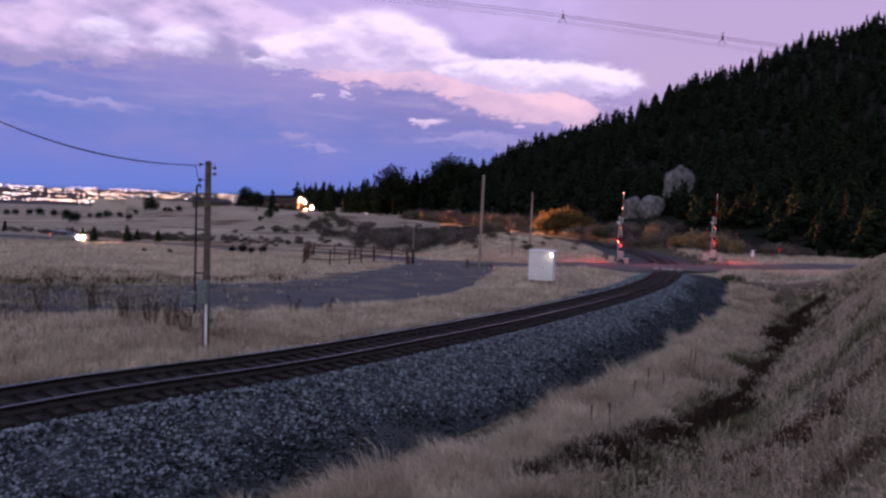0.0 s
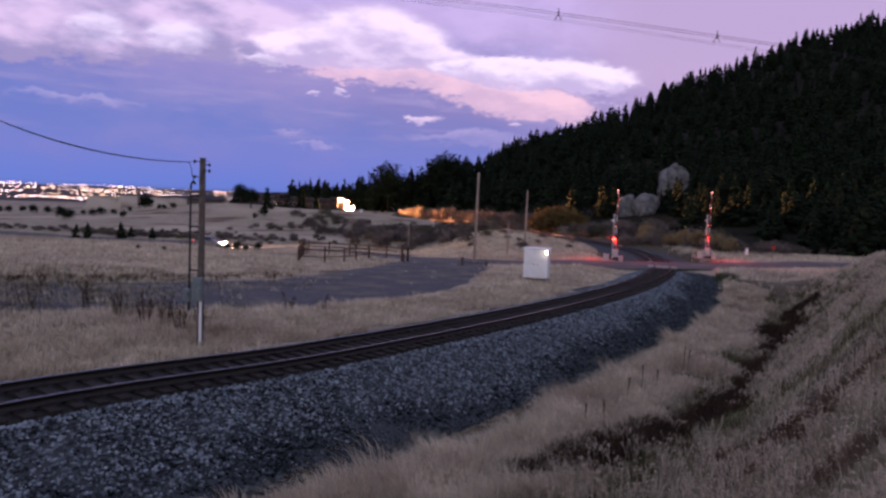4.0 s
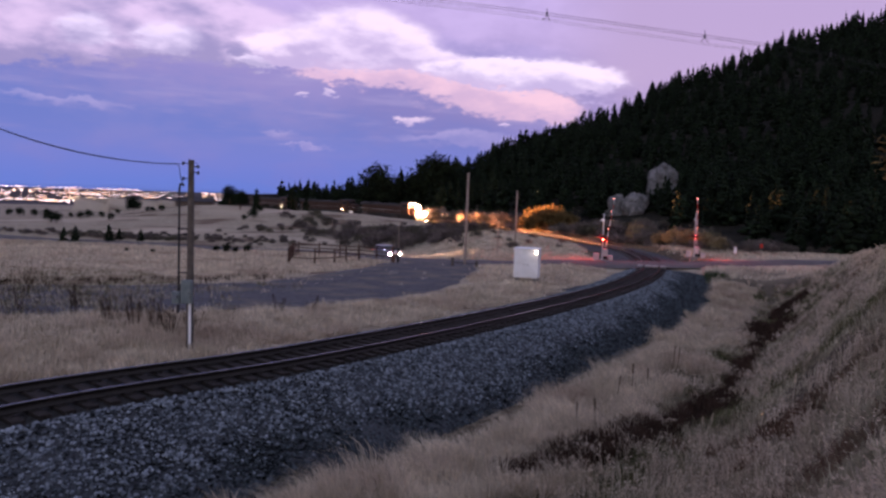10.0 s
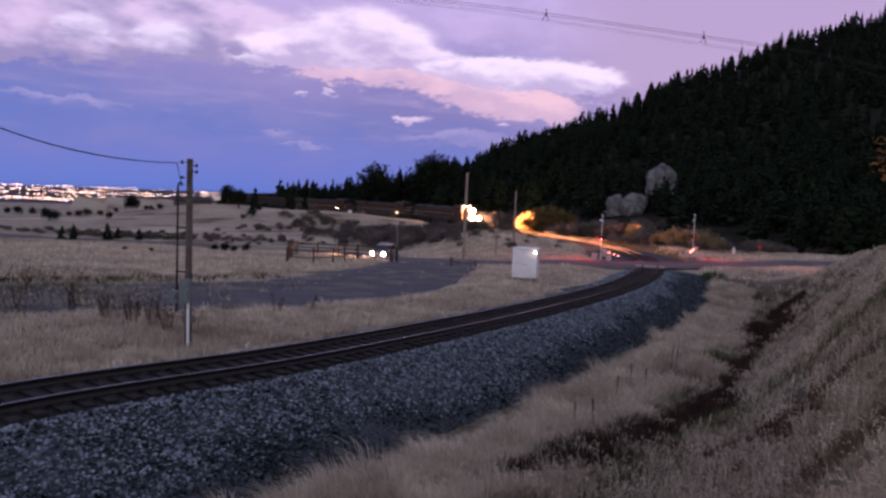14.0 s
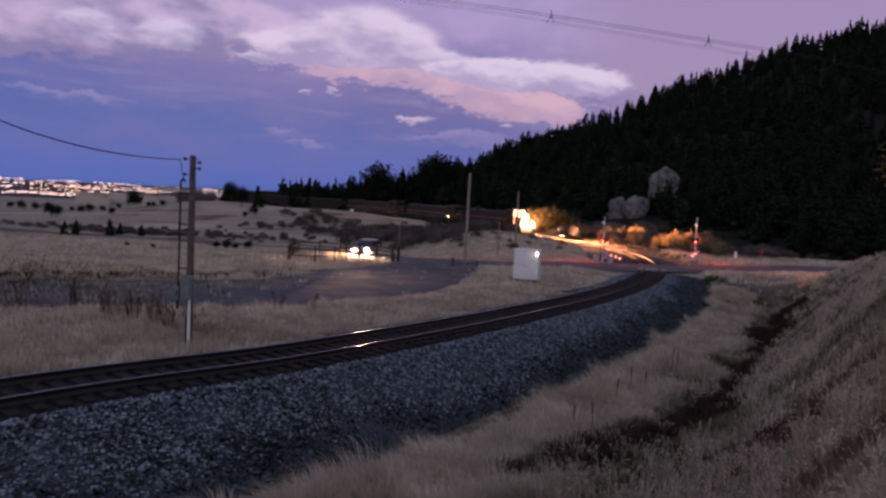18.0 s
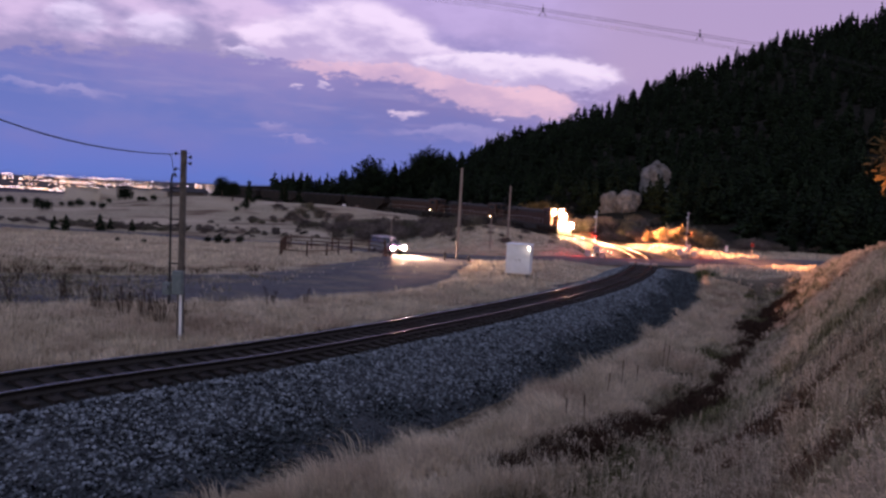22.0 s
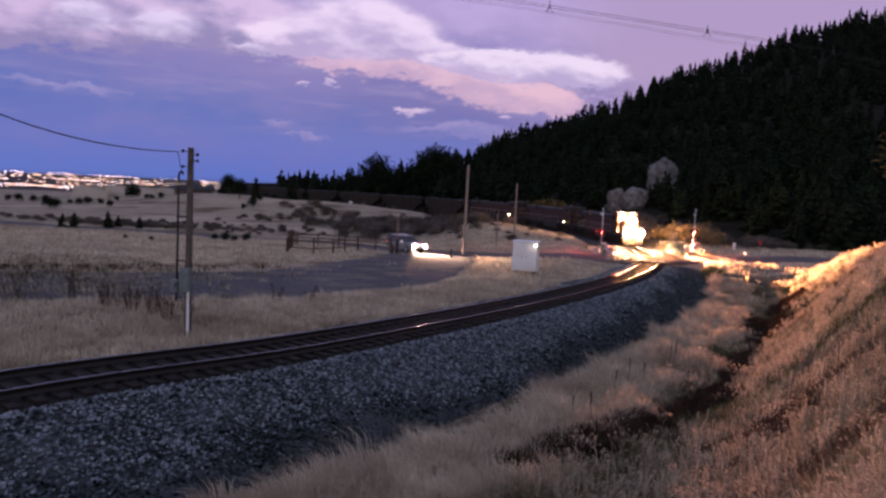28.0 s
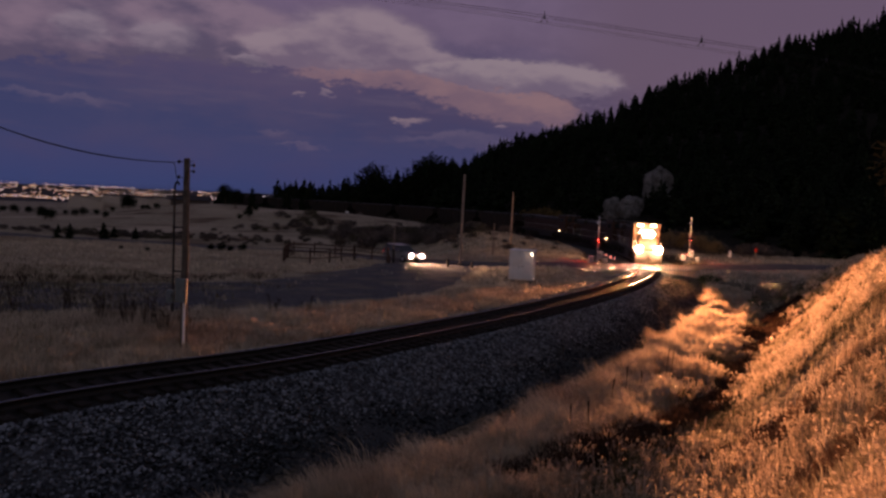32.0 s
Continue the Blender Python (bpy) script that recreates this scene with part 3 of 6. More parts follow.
# ---------------------------------------------------------------- railway track
def build_track():
    track = thing("railway_track", pose(0, 0, 0), "single curved railway track on dark wooden ties", "railway track", kind="structure")
    fine = np.arange(0, len(TRACK) - 1.01, 0.5)
    k = np.arange(len(TRACK))
    P = np.stack([np.interp(fine, k, TRACK[:, i]) for i in (0, 1)], 1)
    Zr = np.interp(fine, k, TRACK_Z)
    T = np.stack([np.interp(fine, k, TRACK_DIR[:, i]) for i in (0, 1)], 1)
    R = np.stack([T[:, 1], -T[:, 0]], 1)
    # rail profile: across, up from the rail head
    web = [(-0.070, -0.185), (-0.070, -0.165), (-0.012, -0.150), (-0.012, -0.045), (-0.036, -0.035), (-0.036, -0.004)]
    web = web + [(-x, z) for x, z in web[::-1]]
    head = [(-0.032, -0.006), (-0.028, 0.0), (0.028, 0.0), (0.032, -0.006)]
    for side in (-0.7525, 0.7525):
        made = None
        for name, prof, mat in (("rail", web, STEEL), ("rail_head", head, RAIL_TOP)):
            V = np.stack([np.concatenate([P + R * (side + a), (Zr + b)[:, None]], 1) for a, b in prof], 1)
            n, m = V.shape[:2]
            i = np.arange(n - 1)[:, None] * m + np.arange(m)
            j = np.arange(n - 1)[:, None] * m + (np.arange(m) + 1) % m
            q = np.stack([i, i + m, j + m, j], -1).reshape(-1, 4)
            ob = big_mesh(name, V.reshape(-1, 3), q, mat)
            ob.parent = made or track
            made = made or ob
            if name == "rail_head":
                ob["label"] = "rail head polished bright by wheels"
    # ties
    bm = bmesh.new()
    box(bm, (0, 0, 0), (2.6, 0.23, 0.18), 0.012)
    me = bpy.data.meshes.new("tie")
    bm.to_mesh(me)
    bm.free()
    me.materials.append(TIE_WOOD)
    bm = bmesh.new()
    box(bm, (-0.7525, 0, 0.005), (0.36, 0.19, 0.02)), box(bm, (0.7525, 0, 0.005), (0.36, 0.19, 0.02))
    for sx in (-0.7525, 0.7525):
        for ox in (-0.12, 0.12):
            box(bm, (sx + ox, 0.05, 0.03), (0.03, 0.03, 0.05))
    plate = bpy.data.meshes.new("tie_plate")
    bm.to_mesh(plate)
    bm.free()
    plate.materials.append(STEEL)
    rnd = random.Random(5)
    rest = []
    for i, a in enumerate(np.arange(28, len(TRACK) - 60, 0.5)):
        x, y = np.interp(a, k, TRACK[:, 0]), np.interp(a, k, TRACK[:, 1])
        t = (np.interp(a, k, TRACK_DIR[:, 0]), np.interp(a, k, TRACK_DIR[:, 1]))
        m = pose(x, y, np.interp(a, k, TRACK_Z) - 0.285 + rnd.uniform(-0.012, 0.012), rnd.uniform(-1, 1), rnd.uniform(-0.6, 0.6),
                 math.degrees(math.atan2(t[1], t[0])) - 90 + rnd.uniform(-1.5, 1.5)) @ pose(rnd.uniform(-0.05, 0.05), 0, 0)
        if i < 150:
            tie = share("tie", me, track, m)
            share("tie_plate", plate, tie, pose(0, 0, 0.09))
        else:
            rest.append(m)
    base = np.array([v.co for v in me.vertices])
    faces = [tuple(p.vertices) for p in me.polygons]
    V = np.concatenate([base @ np.array(m.to_3x3()).T + np.array(m.translation) for m in rest])
    tri = np.array([(f[0], f[j], f[j + 1]) for f in faces for j in range(1, len(f) - 1)])
    F = (tri[None] + (np.arange(len(rest)) * len(base))[:, None, None]).reshape(-1, 3)
    far = big_mesh("far_ties", V, F, TIE_WOOD)
    far.parent = track
    tagged(far, "dark wooden ties along the far track", kind="stuff")
    return track


build_track()


def ballast_profile(d, deep):
    """Height below the rail head across the ballast bed."""
    flat = np.interp(d, (-4.6, -3.2, -1.7, 1.75, 2.2, 5.5), (-1.05, -0.75, -0.27, -0.27, -0.36, -0.5))
    return flat - deep * np.interp(d, (1.9, 2.3, 5.5, 5.8), (0.0, 0.08, 1.25, 1.45))


def build_ballast():
    across = np.array([-4.6, -3.9, -3.2, -2.6, -1.9, -1.5, -0.9, -0.3, 0.3, 0.9, 1.5, 1.8, 2.1, 2.5, 3.0, 3.5, 4.0, 4.5, 5.0, 5.5, 5.8])
    keep = slice(14, len(TRACK) - 30)
    P, T, Zr = TRACK[keep], TRACK_DIR[keep], TRACK_Z[keep]
    R = np.stack([T[:, 1], -T[:, 0]], 1)
    deep = 1 - smoothstep(P[:, 1], 50, 67)
    narrow = np.where(P[:, 1] > 66, 0.62, 1.0)
    D = np.where(across > 1.8, 1.8 + (across - 1.8) * narrow[:, None], np.repeat(across[None], len(P), 0))
    X, Y = P[:, :1] + R[:, :1] * D, P[:, 1:] + R[:, 1:] * D
    Z = Zr[:, None] + ballast_profile(across[None], deep[:, None]) + 0.05 * ripple(X * 3.1, Y * 3.1, 1.3, 2) * (np.abs(across) > 1.4)
    n, m = Z.shape
    i = (np.arange(n - 1)[:, None] * m + np.arange(m - 1)).ravel()
    q = np.stack([i, i + m, i + m + 1, i + 1], 1)
    ob = big_mesh("ballast_bed", np.stack([X, Y, Z], -1).reshape(-1, 3), q[:, ::-1], BALLAST_BED, True)
    ob.data.materials.append(FOULED)
    mid = (np.arange(m - 1) >= 4) & (np.arange(m - 1) <= 10)
    ob.data.polygons.foreach_set("material_index", np.tile(mid, n - 1).astype(np.int32))
    tagged(ob, "grey crushed stone ballast shoulder under the track", "ballast", kind="structure")


build_ballast()


def scatter_solids(name, proto_v, proto_f, place, size, material, squash=(1, 1, 1), seed=1, turn_all=True):
    """Many small solids in one mesh: a prototype at every place, turned and scaled at random."""
    rng = np.random.default_rng(seed)
    n = len(place)
    a, b = rng.uniform(0, 2 * np.pi, n), rng.uniform(-0.6, 0.6, n) * turn_all
    ca, sa, cb, sb = np.cos(a), np.sin(a), np.cos(b), np.sin(b)
    M = np.zeros((n, 3, 3))
    M[:, 0, 0], M[:, 0, 1], M[:, 1, 0], M[:, 1, 1] = ca, -sa * cb, sa, ca * cb
    M[:, 0, 2], M[:, 1, 2], M[:, 2, 1], M[:, 2, 2] = sa * sb, -ca * sb, sb, cb
    M *= (np.asarray(size) * np.ones(n))[:, None, None]
    V = np.einsum("nij,kj->nki", M, np.asarray(proto_v) * squash)
    if turn_all:
        V *= 1 + rng.uniform(-0.22, 0.22, V.shape)
    V = V + np.asarray(place)[:, None]
    F = np.asarray(proto_f)[None] + (np.arange(n) * len(proto_v))[:, None, None]
    return big_mesh(name, V.reshape(-1, 3), F.reshape(-1, np.asarray(proto_f).shape[1]), material)


def build_ballast_stones():
    rng = np.random.default_rng(11)
    a = 34 + 80 * rng.random(84000) ** 1.3
    d = np.where(rng.random(len(a)) < 0.86, rng.uniform(1.45, 5.7, len(a)), rng.uniform(-3.4, -1.4, len(a)))
    k = np.arange(len(TRACK))
    px, py = np.interp(a, k, TRACK[:, 0]), np.interp(a, k, TRACK[:, 1])
    tx, ty = np.interp(a, k, TRACK_DIR[:, 0]), np.interp(a, k, TRACK_DIR[:, 1])
    x, y = px + ty * d, py - tx * d
    deep = 1 - smoothstep(py, 50, 67)
    z = np.interp(a, k, TRACK_Z) + ballast_profile(d, deep) + 0.012
    v = [(1, 0, 0), (-0.9, 0.1, 0.1), (0.1, 0.85, 0), (0, -1, 0.1), (0.1, 0, 0.75), (0, 0, -0.7)]
    f = [(0, 2, 4), (2, 1, 4), (1, 3, 4), (3, 0, 4), (2, 0, 5), (1, 2, 5), (3, 1, 5), (0, 3, 5)]
    size = rng.uniform(0.028, 0.06, len(a)) * np.interp(a, (34, 114), (1.0, 1.8))
    # darker stones towards the foot of the shoulder
    low = d > 3.9 + 0.7 * ripple(x, y, 1.8, 4) + rng.normal(0, 0.35, len(d)) - 1.2 * smoothstep(py, 24, 50)
    P = np.stack([x, y, z], 1)
    ob = scatter_solids("ballast_stones", v, f, P[~low], size[~low], STONE, seed=3)
    tagged(ob, "loose grey crushed ballast stones of mixed tone", "ballast", kind="stuff")
    ob = scatter_solids("dirty_ballast_stones", v, f, P[low], size[low], DARK_STONE, seed=4)
    tagged(ob, "dark ballast stones low on the shoulder", "ballast", kind="stuff")


build_ballast_stones()


def build_crossing():
    """Concrete panels between and beside the rails where the road crosses."""
    k = np.arange(len(TRACK))
    a0 = float(np.interp(74.0, TRACK[:, 1], k))
    cross = thing("level_crossing", pose(0, 0, 0), "concrete crossing panels set between the rails", "level crossing", kind="structure")
    for c, w in ((-1.12, 0.55), (-0.33, 0.6), (0.33, 0.6), (1.12, 0.55)):
        for j in (-2, -1, 0, 1):
            a = a0 + (j + 0.5) * 1.9
            x, y = np.interp(a, k, TRACK[:, 0]), np.interp(a, k, TRACK[:, 1])
            tx, ty = np.interp(a, k, TRACK_DIR[:, 0]), np.interp(a, k, TRACK_DIR[:, 1])
            bm = bmesh.new()
            box(bm, (0, 0, 0), (w, 1.86, 0.12), 0.015)
            ob = part("crossing_panel", bm, CONCRETE, cross)
            ob.matrix_basis = pose(x + ty * c, y - tx * c, rail_level(y) - 0.065, 0, 0, math.degrees(math.atan2(ty, tx)) - 90)


build_crossing()


# ---------------------------------------------------------------- vegetation
def blades(name, x, y, z, height, width, material, seed, bend=0.45, per=1, wind=(0.0, 0.0)):
    """Dry grass: tapered, bent blades of three triangles each."""
    rng = np.random.default_rng(seed)
    n = len(x)
    az = rng.uniform(0, 2 * np.pi, n)
    h = height * rng.uniform(0.55, 1.25, n)
    lean = rng.uniform(0.05, bend, n)
    dx, dy = np.cos(az) * lean + wind[0], np.sin(az) * lean + wind[1]
    sx, sy = -np.sin(az), np.cos(az)
    w = width * rng.uniform(0.6, 1.4, n)
    base = np.stack([x, y, z - 0.03], 1)
    side = np.stack([sx * w, sy * w, 0 * w], 1)
    mid = base + np.stack([dx * h * 0.35, dy * h * 0.35, h * 0.6], 1)
    tip = base + np.stack([dx * h, dy * h, h * (1 - 0.25 * lean)], 1)
    V = np.stack([base - side, base + side, mid - side * 0.7, mid + side * 0.7, tip], 1)
    F = np.array([(0, 1, 3), (0, 3, 2), (2, 3, 4)])
    F = (F[None] + (np.arange(n) * 5)[:, None, None]).reshape(-1, 3)
    return big_mesh(name, V.reshape(-1, 3), F, material)


def tussocks(name, centres, per, height, spread, material, seed, label, wind=(0.0, 0.0)):
    """Tussocks of dry grass: upright in the middle, arching outwards and drooping at the rim."""
    rng = np.random.default_rng(seed)
    n = len(centres) * per
    size = np.repeat(rng.uniform(0.55, 1.5, len(centres)), per)
    q = np.sqrt(rng.random(n))
    az = rng.uniform(0, 2 * np.pi, n)
    c = np.repeat(centres, per, 0)
    x, y = c[:, 0] + np.cos(az) * q * spread * size, c[:, 1] + np.sin(az) * q * spread * size
    dist = np.hypot(x, y)
    keep = dist > 3.4
    h = height * size * (1 - 0.3 * q * q) * rng.uniform(0.65, 1.2, n)
    lean = (0.12 + 0.95 * q) * rng.uniform(0.5, 1.15, n)
    dx, dy = np.cos(az) * lean + wind[0], np.sin(az) * lean + wind[1]
    turn = az + rng.normal(0, 0.9, n)
    w = (0.003 + 0.00034 * dist) * rng.uniform(0.6, 1.4, n)
    z = ground_height(x, y) - 0.03
    base = np.stack([x, y, z], 1)
    side = np.stack([-np.sin(turn) * w, np.cos(turn) * w, 0 * w], 1)
    mid = base + np.stack([dx * h * 0.3, dy * h * 0.3, h * 0.62], 1)
    tip = base + np.stack([dx * h * 0.95, dy * h * 0.95, h * np.clip(1.05 - 0.45 * lean, 0.35, 1.0)], 1)
    V = np.stack([base - side, base + side, mid - side * 0.75, mid + side * 0.75, tip], 1)[keep]
    F = np.array([(0, 1, 3), (0, 3, 2), (2, 3, 4)])
    F = (F[None] + (np.arange(len(V)) * 5)[:, None, None]).reshape(-1, 3)
    return tagged(big_mesh(name, V.reshape(-1, 3), F, material), label, "grass", kind="stuff")


def seed_tufts(name, centres, per, height, material, seed):
    """Tufts of thin stems, each ending in a drooping seed head of crossed leaves."""
    rng = np.random.default_rng(seed)
    n = len(centres) * per
    c = np.repeat(centres, per, 0)
    az, lean = rng.uniform(0, 2 * np.pi, n), rng.uniform(0.05, 0.55, n)
    out = np.stack([np.cos(az), np.sin(az)], 1)
    foot = c + out * rng.uniform(0.0, 0.07, n)[:, None]
    h = np.repeat(height * rng.uniform(0.6, 1.2, len(centres)), per) * rng.uniform(0.6, 1.1, n)
    z = ground_height(foot[:, 0], foot[:, 1])
    dist = np.hypot(c[:, 0], c[:, 1])
    w = 0.002 + 0.00018 * dist
    base = np.column_stack([foot, z - 0.02])
    tip = base + np.column_stack([out * (lean * h)[:, None], h * (1 - 0.2 * lean)])
    side = np.column_stack([-out[:, 1] * w, out[:, 0] * w, 0 * w])
    size = rng.uniform(0.7, 1.3, n)
    hang = np.column_stack([out * (0.06 * size)[:, None], rng.uniform(-0.03, 0.08, n) * size])
    wide = np.column_stack([-out[:, 1], out[:, 0], 0 * h]) * (0.009 + 0.0007 * dist)[:, None]
    deep = np.column_stack([0 * h, 0 * h, 0.010 + 0.0006 * dist])
    mid = tip + hang * 0.5
    V = np.stack([base - side, base + side, tip + side, tip - side, tip, mid + wide, tip + hang, mid - wide, mid + deep, mid - deep], 1)
    F = np.array([(0, 1, 2), (0, 2, 3), (4, 5, 6), (4, 6, 7), (4, 8, 6), (4, 6, 9)])
    F = (F[None] + (np.arange(n) * 10)[:, None, None]).reshape(-1, 3)
    return tagged(big_mesh(name, V.reshape(-1, 3), F, material), "tufts of pale grass with dry seed heads on the bank", "grass", kind="stuff")


def clumped(rng, n, clumps, spread):
    c = rng.integers(0, len(clumps), n)
    r = rng.normal(0, 1, (n, 2)) * spread
    return clumps[c] + r


def in_ditch(x, y, d, half):
    """Where the dark weeds stand: a narrow, broken line along the foot of the bank."""
    mid = np.interp(y, (15, 17.8, 20.3, 24, 38, 48), (7.9, 8.7, 9.3, 9.9, 9.6, 10.9)) + 0.2 * ripple(x, y, 1.9, 6)
    wide = np.interp(y, (14.8, 15.6, 23, 26, 35, 38, 48, 51), (0, 1, 1, 0.35, 0.35, 2.0, 2.0, 0.2))
    return np.abs(d - mid) < half * (0.6 + 0.6 * ripple(x, y, 1.3, 1)) * wide


def build_bank_grass():
    """Dry grass on the outer side: a pale thick strip by the ballast, mixed growth on the bank."""
    rng = np.random.default_rng(21)
    r = 4.0 + 62 * rng.random(60000) ** 1.35
    a = np.radians(rng.uniform(-18, 37, len(r)))
    pts = np.stack([r * np.sin(a), r * np.cos(a)], 1)
    d, _ = off_track(pts[:, 0], pts[:, 1])
    dark = in_ditch(pts[:, 0], pts[:, 1], d, 0.6)
    edge = 5.85 + 0.4 * ripple(pts[:, 0], pts[:, 1], 1.3, 2) + rng.normal(0, 0.22, len(r))
    ok = (pts[:, 1] < 68) & ~(dark & (rng.random(len(r)) < 0.9))
    split = 8.6 + 0.9 * ripple(pts[:, 0], pts[:, 1], 2.2, 8)
    strip = ok & (d > edge) & (d < split)
    bank = ok & (d >= split)
    thin = ripple(pts[:, 0], pts[:, 1], 1.9, 6.1) + 0.7 * ripple(pts[:, 0], pts[:, 1], 0.8, 1.7)
    here = pts[strip & (thin > -0.9)]
    tussocks("strip_grass", here[rng.integers(0, len(here), 1500)], 70, 0.44, 0.30, MEADOW, 22, "thick pale tussocks of dry grass along the foot of the ballast", (-0.18, -0.12))
    here = pts[bank & (thin > -0.75)]
    tussocks("bank_grass", here[rng.integers(0, len(here), 2900)], 48, 0.34, 0.24, GRASS, 23, "mixed dry grass tussocks covering the bank", (-0.15, -0.1))
    rim = pts[ok & (d > edge) & (d < edge + 0.9)]
    tussocks("edge_grass", rim[rng.integers(0, len(rim), 420)], 110, 0.60, 0.42, MEADOW, 26, "big pale tussocks hanging over the edge of the ballast", (-0.3, -0.1))
    p = clumped(rng, 42000, pts[bank | strip], 0.2)
    p = p[np.hypot(p[:, 0], p[:, 1]) > 3.4]
    ob = blades("short_grass", p[:, 0], p[:, 1], ground_height(p[:, 0], p[:, 1]), 0.2, 0.003 + 0.00034 * np.hypot(p[:, 0], p[:, 1]), GRASS, 25, 0.9)
    tagged(ob, "short thin grass between the tussocks", "grass", kind="stuff")
    # taller tufts with seed heads, thick in some places and missing in others
    thick = ripple(pts[:, 0], pts[:, 1], 2.1, 5.5) + 0.6 * ripple(pts[:, 0], pts[:, 1], 0.7, 2.2)
    here = pts[(bank | (strip & (d > split - 1.2))) & (thick > -0.05)]
    here = here[np.hypot(here[:, 0], here[:, 1]) > 6.0]
    seed_tufts("seed_grass", here[rng.integers(0, len(here), 2600)], 11, 0.50, SEED, 27)
    # olive and dark patches between
    patch = bank & (ripple(pts[:, 0], pts[:, 1], 1.5, 3.3) + 0.5 * ripple(pts[:, 0], pts[:, 1], 0.6, 2) > 0.3)
    p = clumped(rng, 52000, pts[patch], 0.12)
    dist = np.hypot(p[:, 0], p[:, 1])
    p = p[dist > 4.5]
    ob = blades("olive_weeds", p[:, 0], p[:, 1], ground_height(p[:, 0], p[:, 1]), 0.30, 0.005 + 0.0004 * dist[dist > 4.5], OLIVE, 24, 1.0)
    tagged(ob, "low olive green weeds among the dry grass", "weeds", kind="stuff")


def build_stalks():
    """Tall dead stalks standing out of the grass."""
    for i, (x, y, h, pale) in enumerate(((6.55, 23.7, 1.15, 0), (5.7, 22.3, 0.95, 0), (4.2, 18.5, 1.0, 0), (3.8, 19.0, 0.8, 0), (9.0, 27.0, 1.25, 0), (9.3, 27.4, 1.1, 0), (7.4, 24.8, 0.8, 0),
                                         (7.38, 19.35, 0.62, 1), (7.56, 19.3, 0.66, 1), (8.9, 17.5, 0.8, 1), (9.6, 20.3, 0.9, 1), (3.0, 12.0, 0.6, 1))):
        stalk = thing("dead_stalk", pose(x, y, ground_at(x, y), 3 * math.sin(i * 2.1), 4 * math.sin(i), i * 40), "pale dry seed stalk in the grass" if pale else "tall dark dead stalk in the grass", "weed", "dead stalks")
        mat = MEADOW if pale else WEED
        bm = bmesh.new()
        rod(bm, (0, 0, -0.1), (0.02, 0, h), 0.011, 0.007, 6)
        part("stem", bm, mat, stalk)
        bm = bmesh.new()
        for j in range(7):
            z = h * (0.72 + 0.045 * j)
            ball(bm, (0.016 + 0.012 * math.sin(j * 2.4), 0.012 * math.cos(j * 2.4), z), (0.022, 0.022, 0.035), 1)
        part("seed_head", bm, mat, stalk)


def build_verge_grass():
    """Dry grass beyond the track: strips beside the line, by the lane and out in the meadow."""
    rng = np.random.default_rng(31)
    r = 17 + 95 * rng.random(60000) ** 1.25
    a = np.radians(rng.uniform(-36, 16, len(r)))
    pts = np.stack([r * np.sin(a), r * np.cos(a)], 1)
    d, _ = off_track(pts[:, 0], pts[:, 1])
    lane = smooth_line([(-60, 14), (-36, 25), (-20, 33.5), (-12, 38.5), (-6.5, 46), (-3.4, 56), (-1.6, 66), (-0.8, 72)], 1.0)
    dl = np.min(np.hypot(pts[:, 0][:, None] - lane[:, 0], pts[:, 1][:, None] - lane[:, 1]), 1)
    dr = np.min(np.hypot(pts[:, 0][:, None] - ROAD[::2, 0], pts[:, 1][:, None] - ROAD[::2, 1]), 1)
    half = np.interp(pts[:, 1], (20, 45, 60, 72), (7.8, 6.9, 5.4, 4.2)) + 0.8 * ripple(pts[:, 0], pts[:, 1], 2.7, 3)
    keep = (d < np.interp(pts[:, 1], (72, 85), (-3.9, -6.8)) + 0.5 * ripple(pts[:, 0], pts[:, 1], 1.4, 4)) & ((dl > half) | (rng.random(len(r)) < 0.008)) & (dr > 3.8)
    # far side of the crossing and beside the road
    q = np.stack([rng.uniform(24, 95, 9000), rng.uniform(64, 104, 9000)], 1)
    dq, _ = off_track(q[:, 0], q[:, 1])
    rq = np.min(np.hypot(q[:, 0][:, None] - ROAD[::2, 0], q[:, 1][:, None] - ROAD[::2, 1]), 1)
    q = q[(dq > 5.0) & (rq > 3.9)]
    clumps = np.concatenate([pts[keep], q])
    p = clumped(rng, 125000, clumps, 0.2)
    dist = np.hypot(p[:, 0], p[:, 1])
    tall = 0.30 + 0.12 * ripple(p[:, 0], p[:, 1], 3.3, 2)
    near = pts[keep & (d > -13) & (pts[:, 1] < 48)]
    tussocks("trackside_grass", near[rng.integers(0, len(near), 1100)], 55, 0.36, 0.28, MEADOW, 33, "pale tussocks of dry grass between the track and the lane", (-0.1, 0.0))
    ob = blades("meadow_grass", p[:, 0], p[:, 1], ground_height(p[:, 0], p[:, 1]), np.maximum(tall, 0.12), 0.004 + 0.00047 * dist, MEADOW, 32, 0.6)
    tagged(ob, "pale dry meadow grass beside the track and lane", "grass", kind="stuff")


build_bank_grass()
build_stalks()
build_verge_grass()


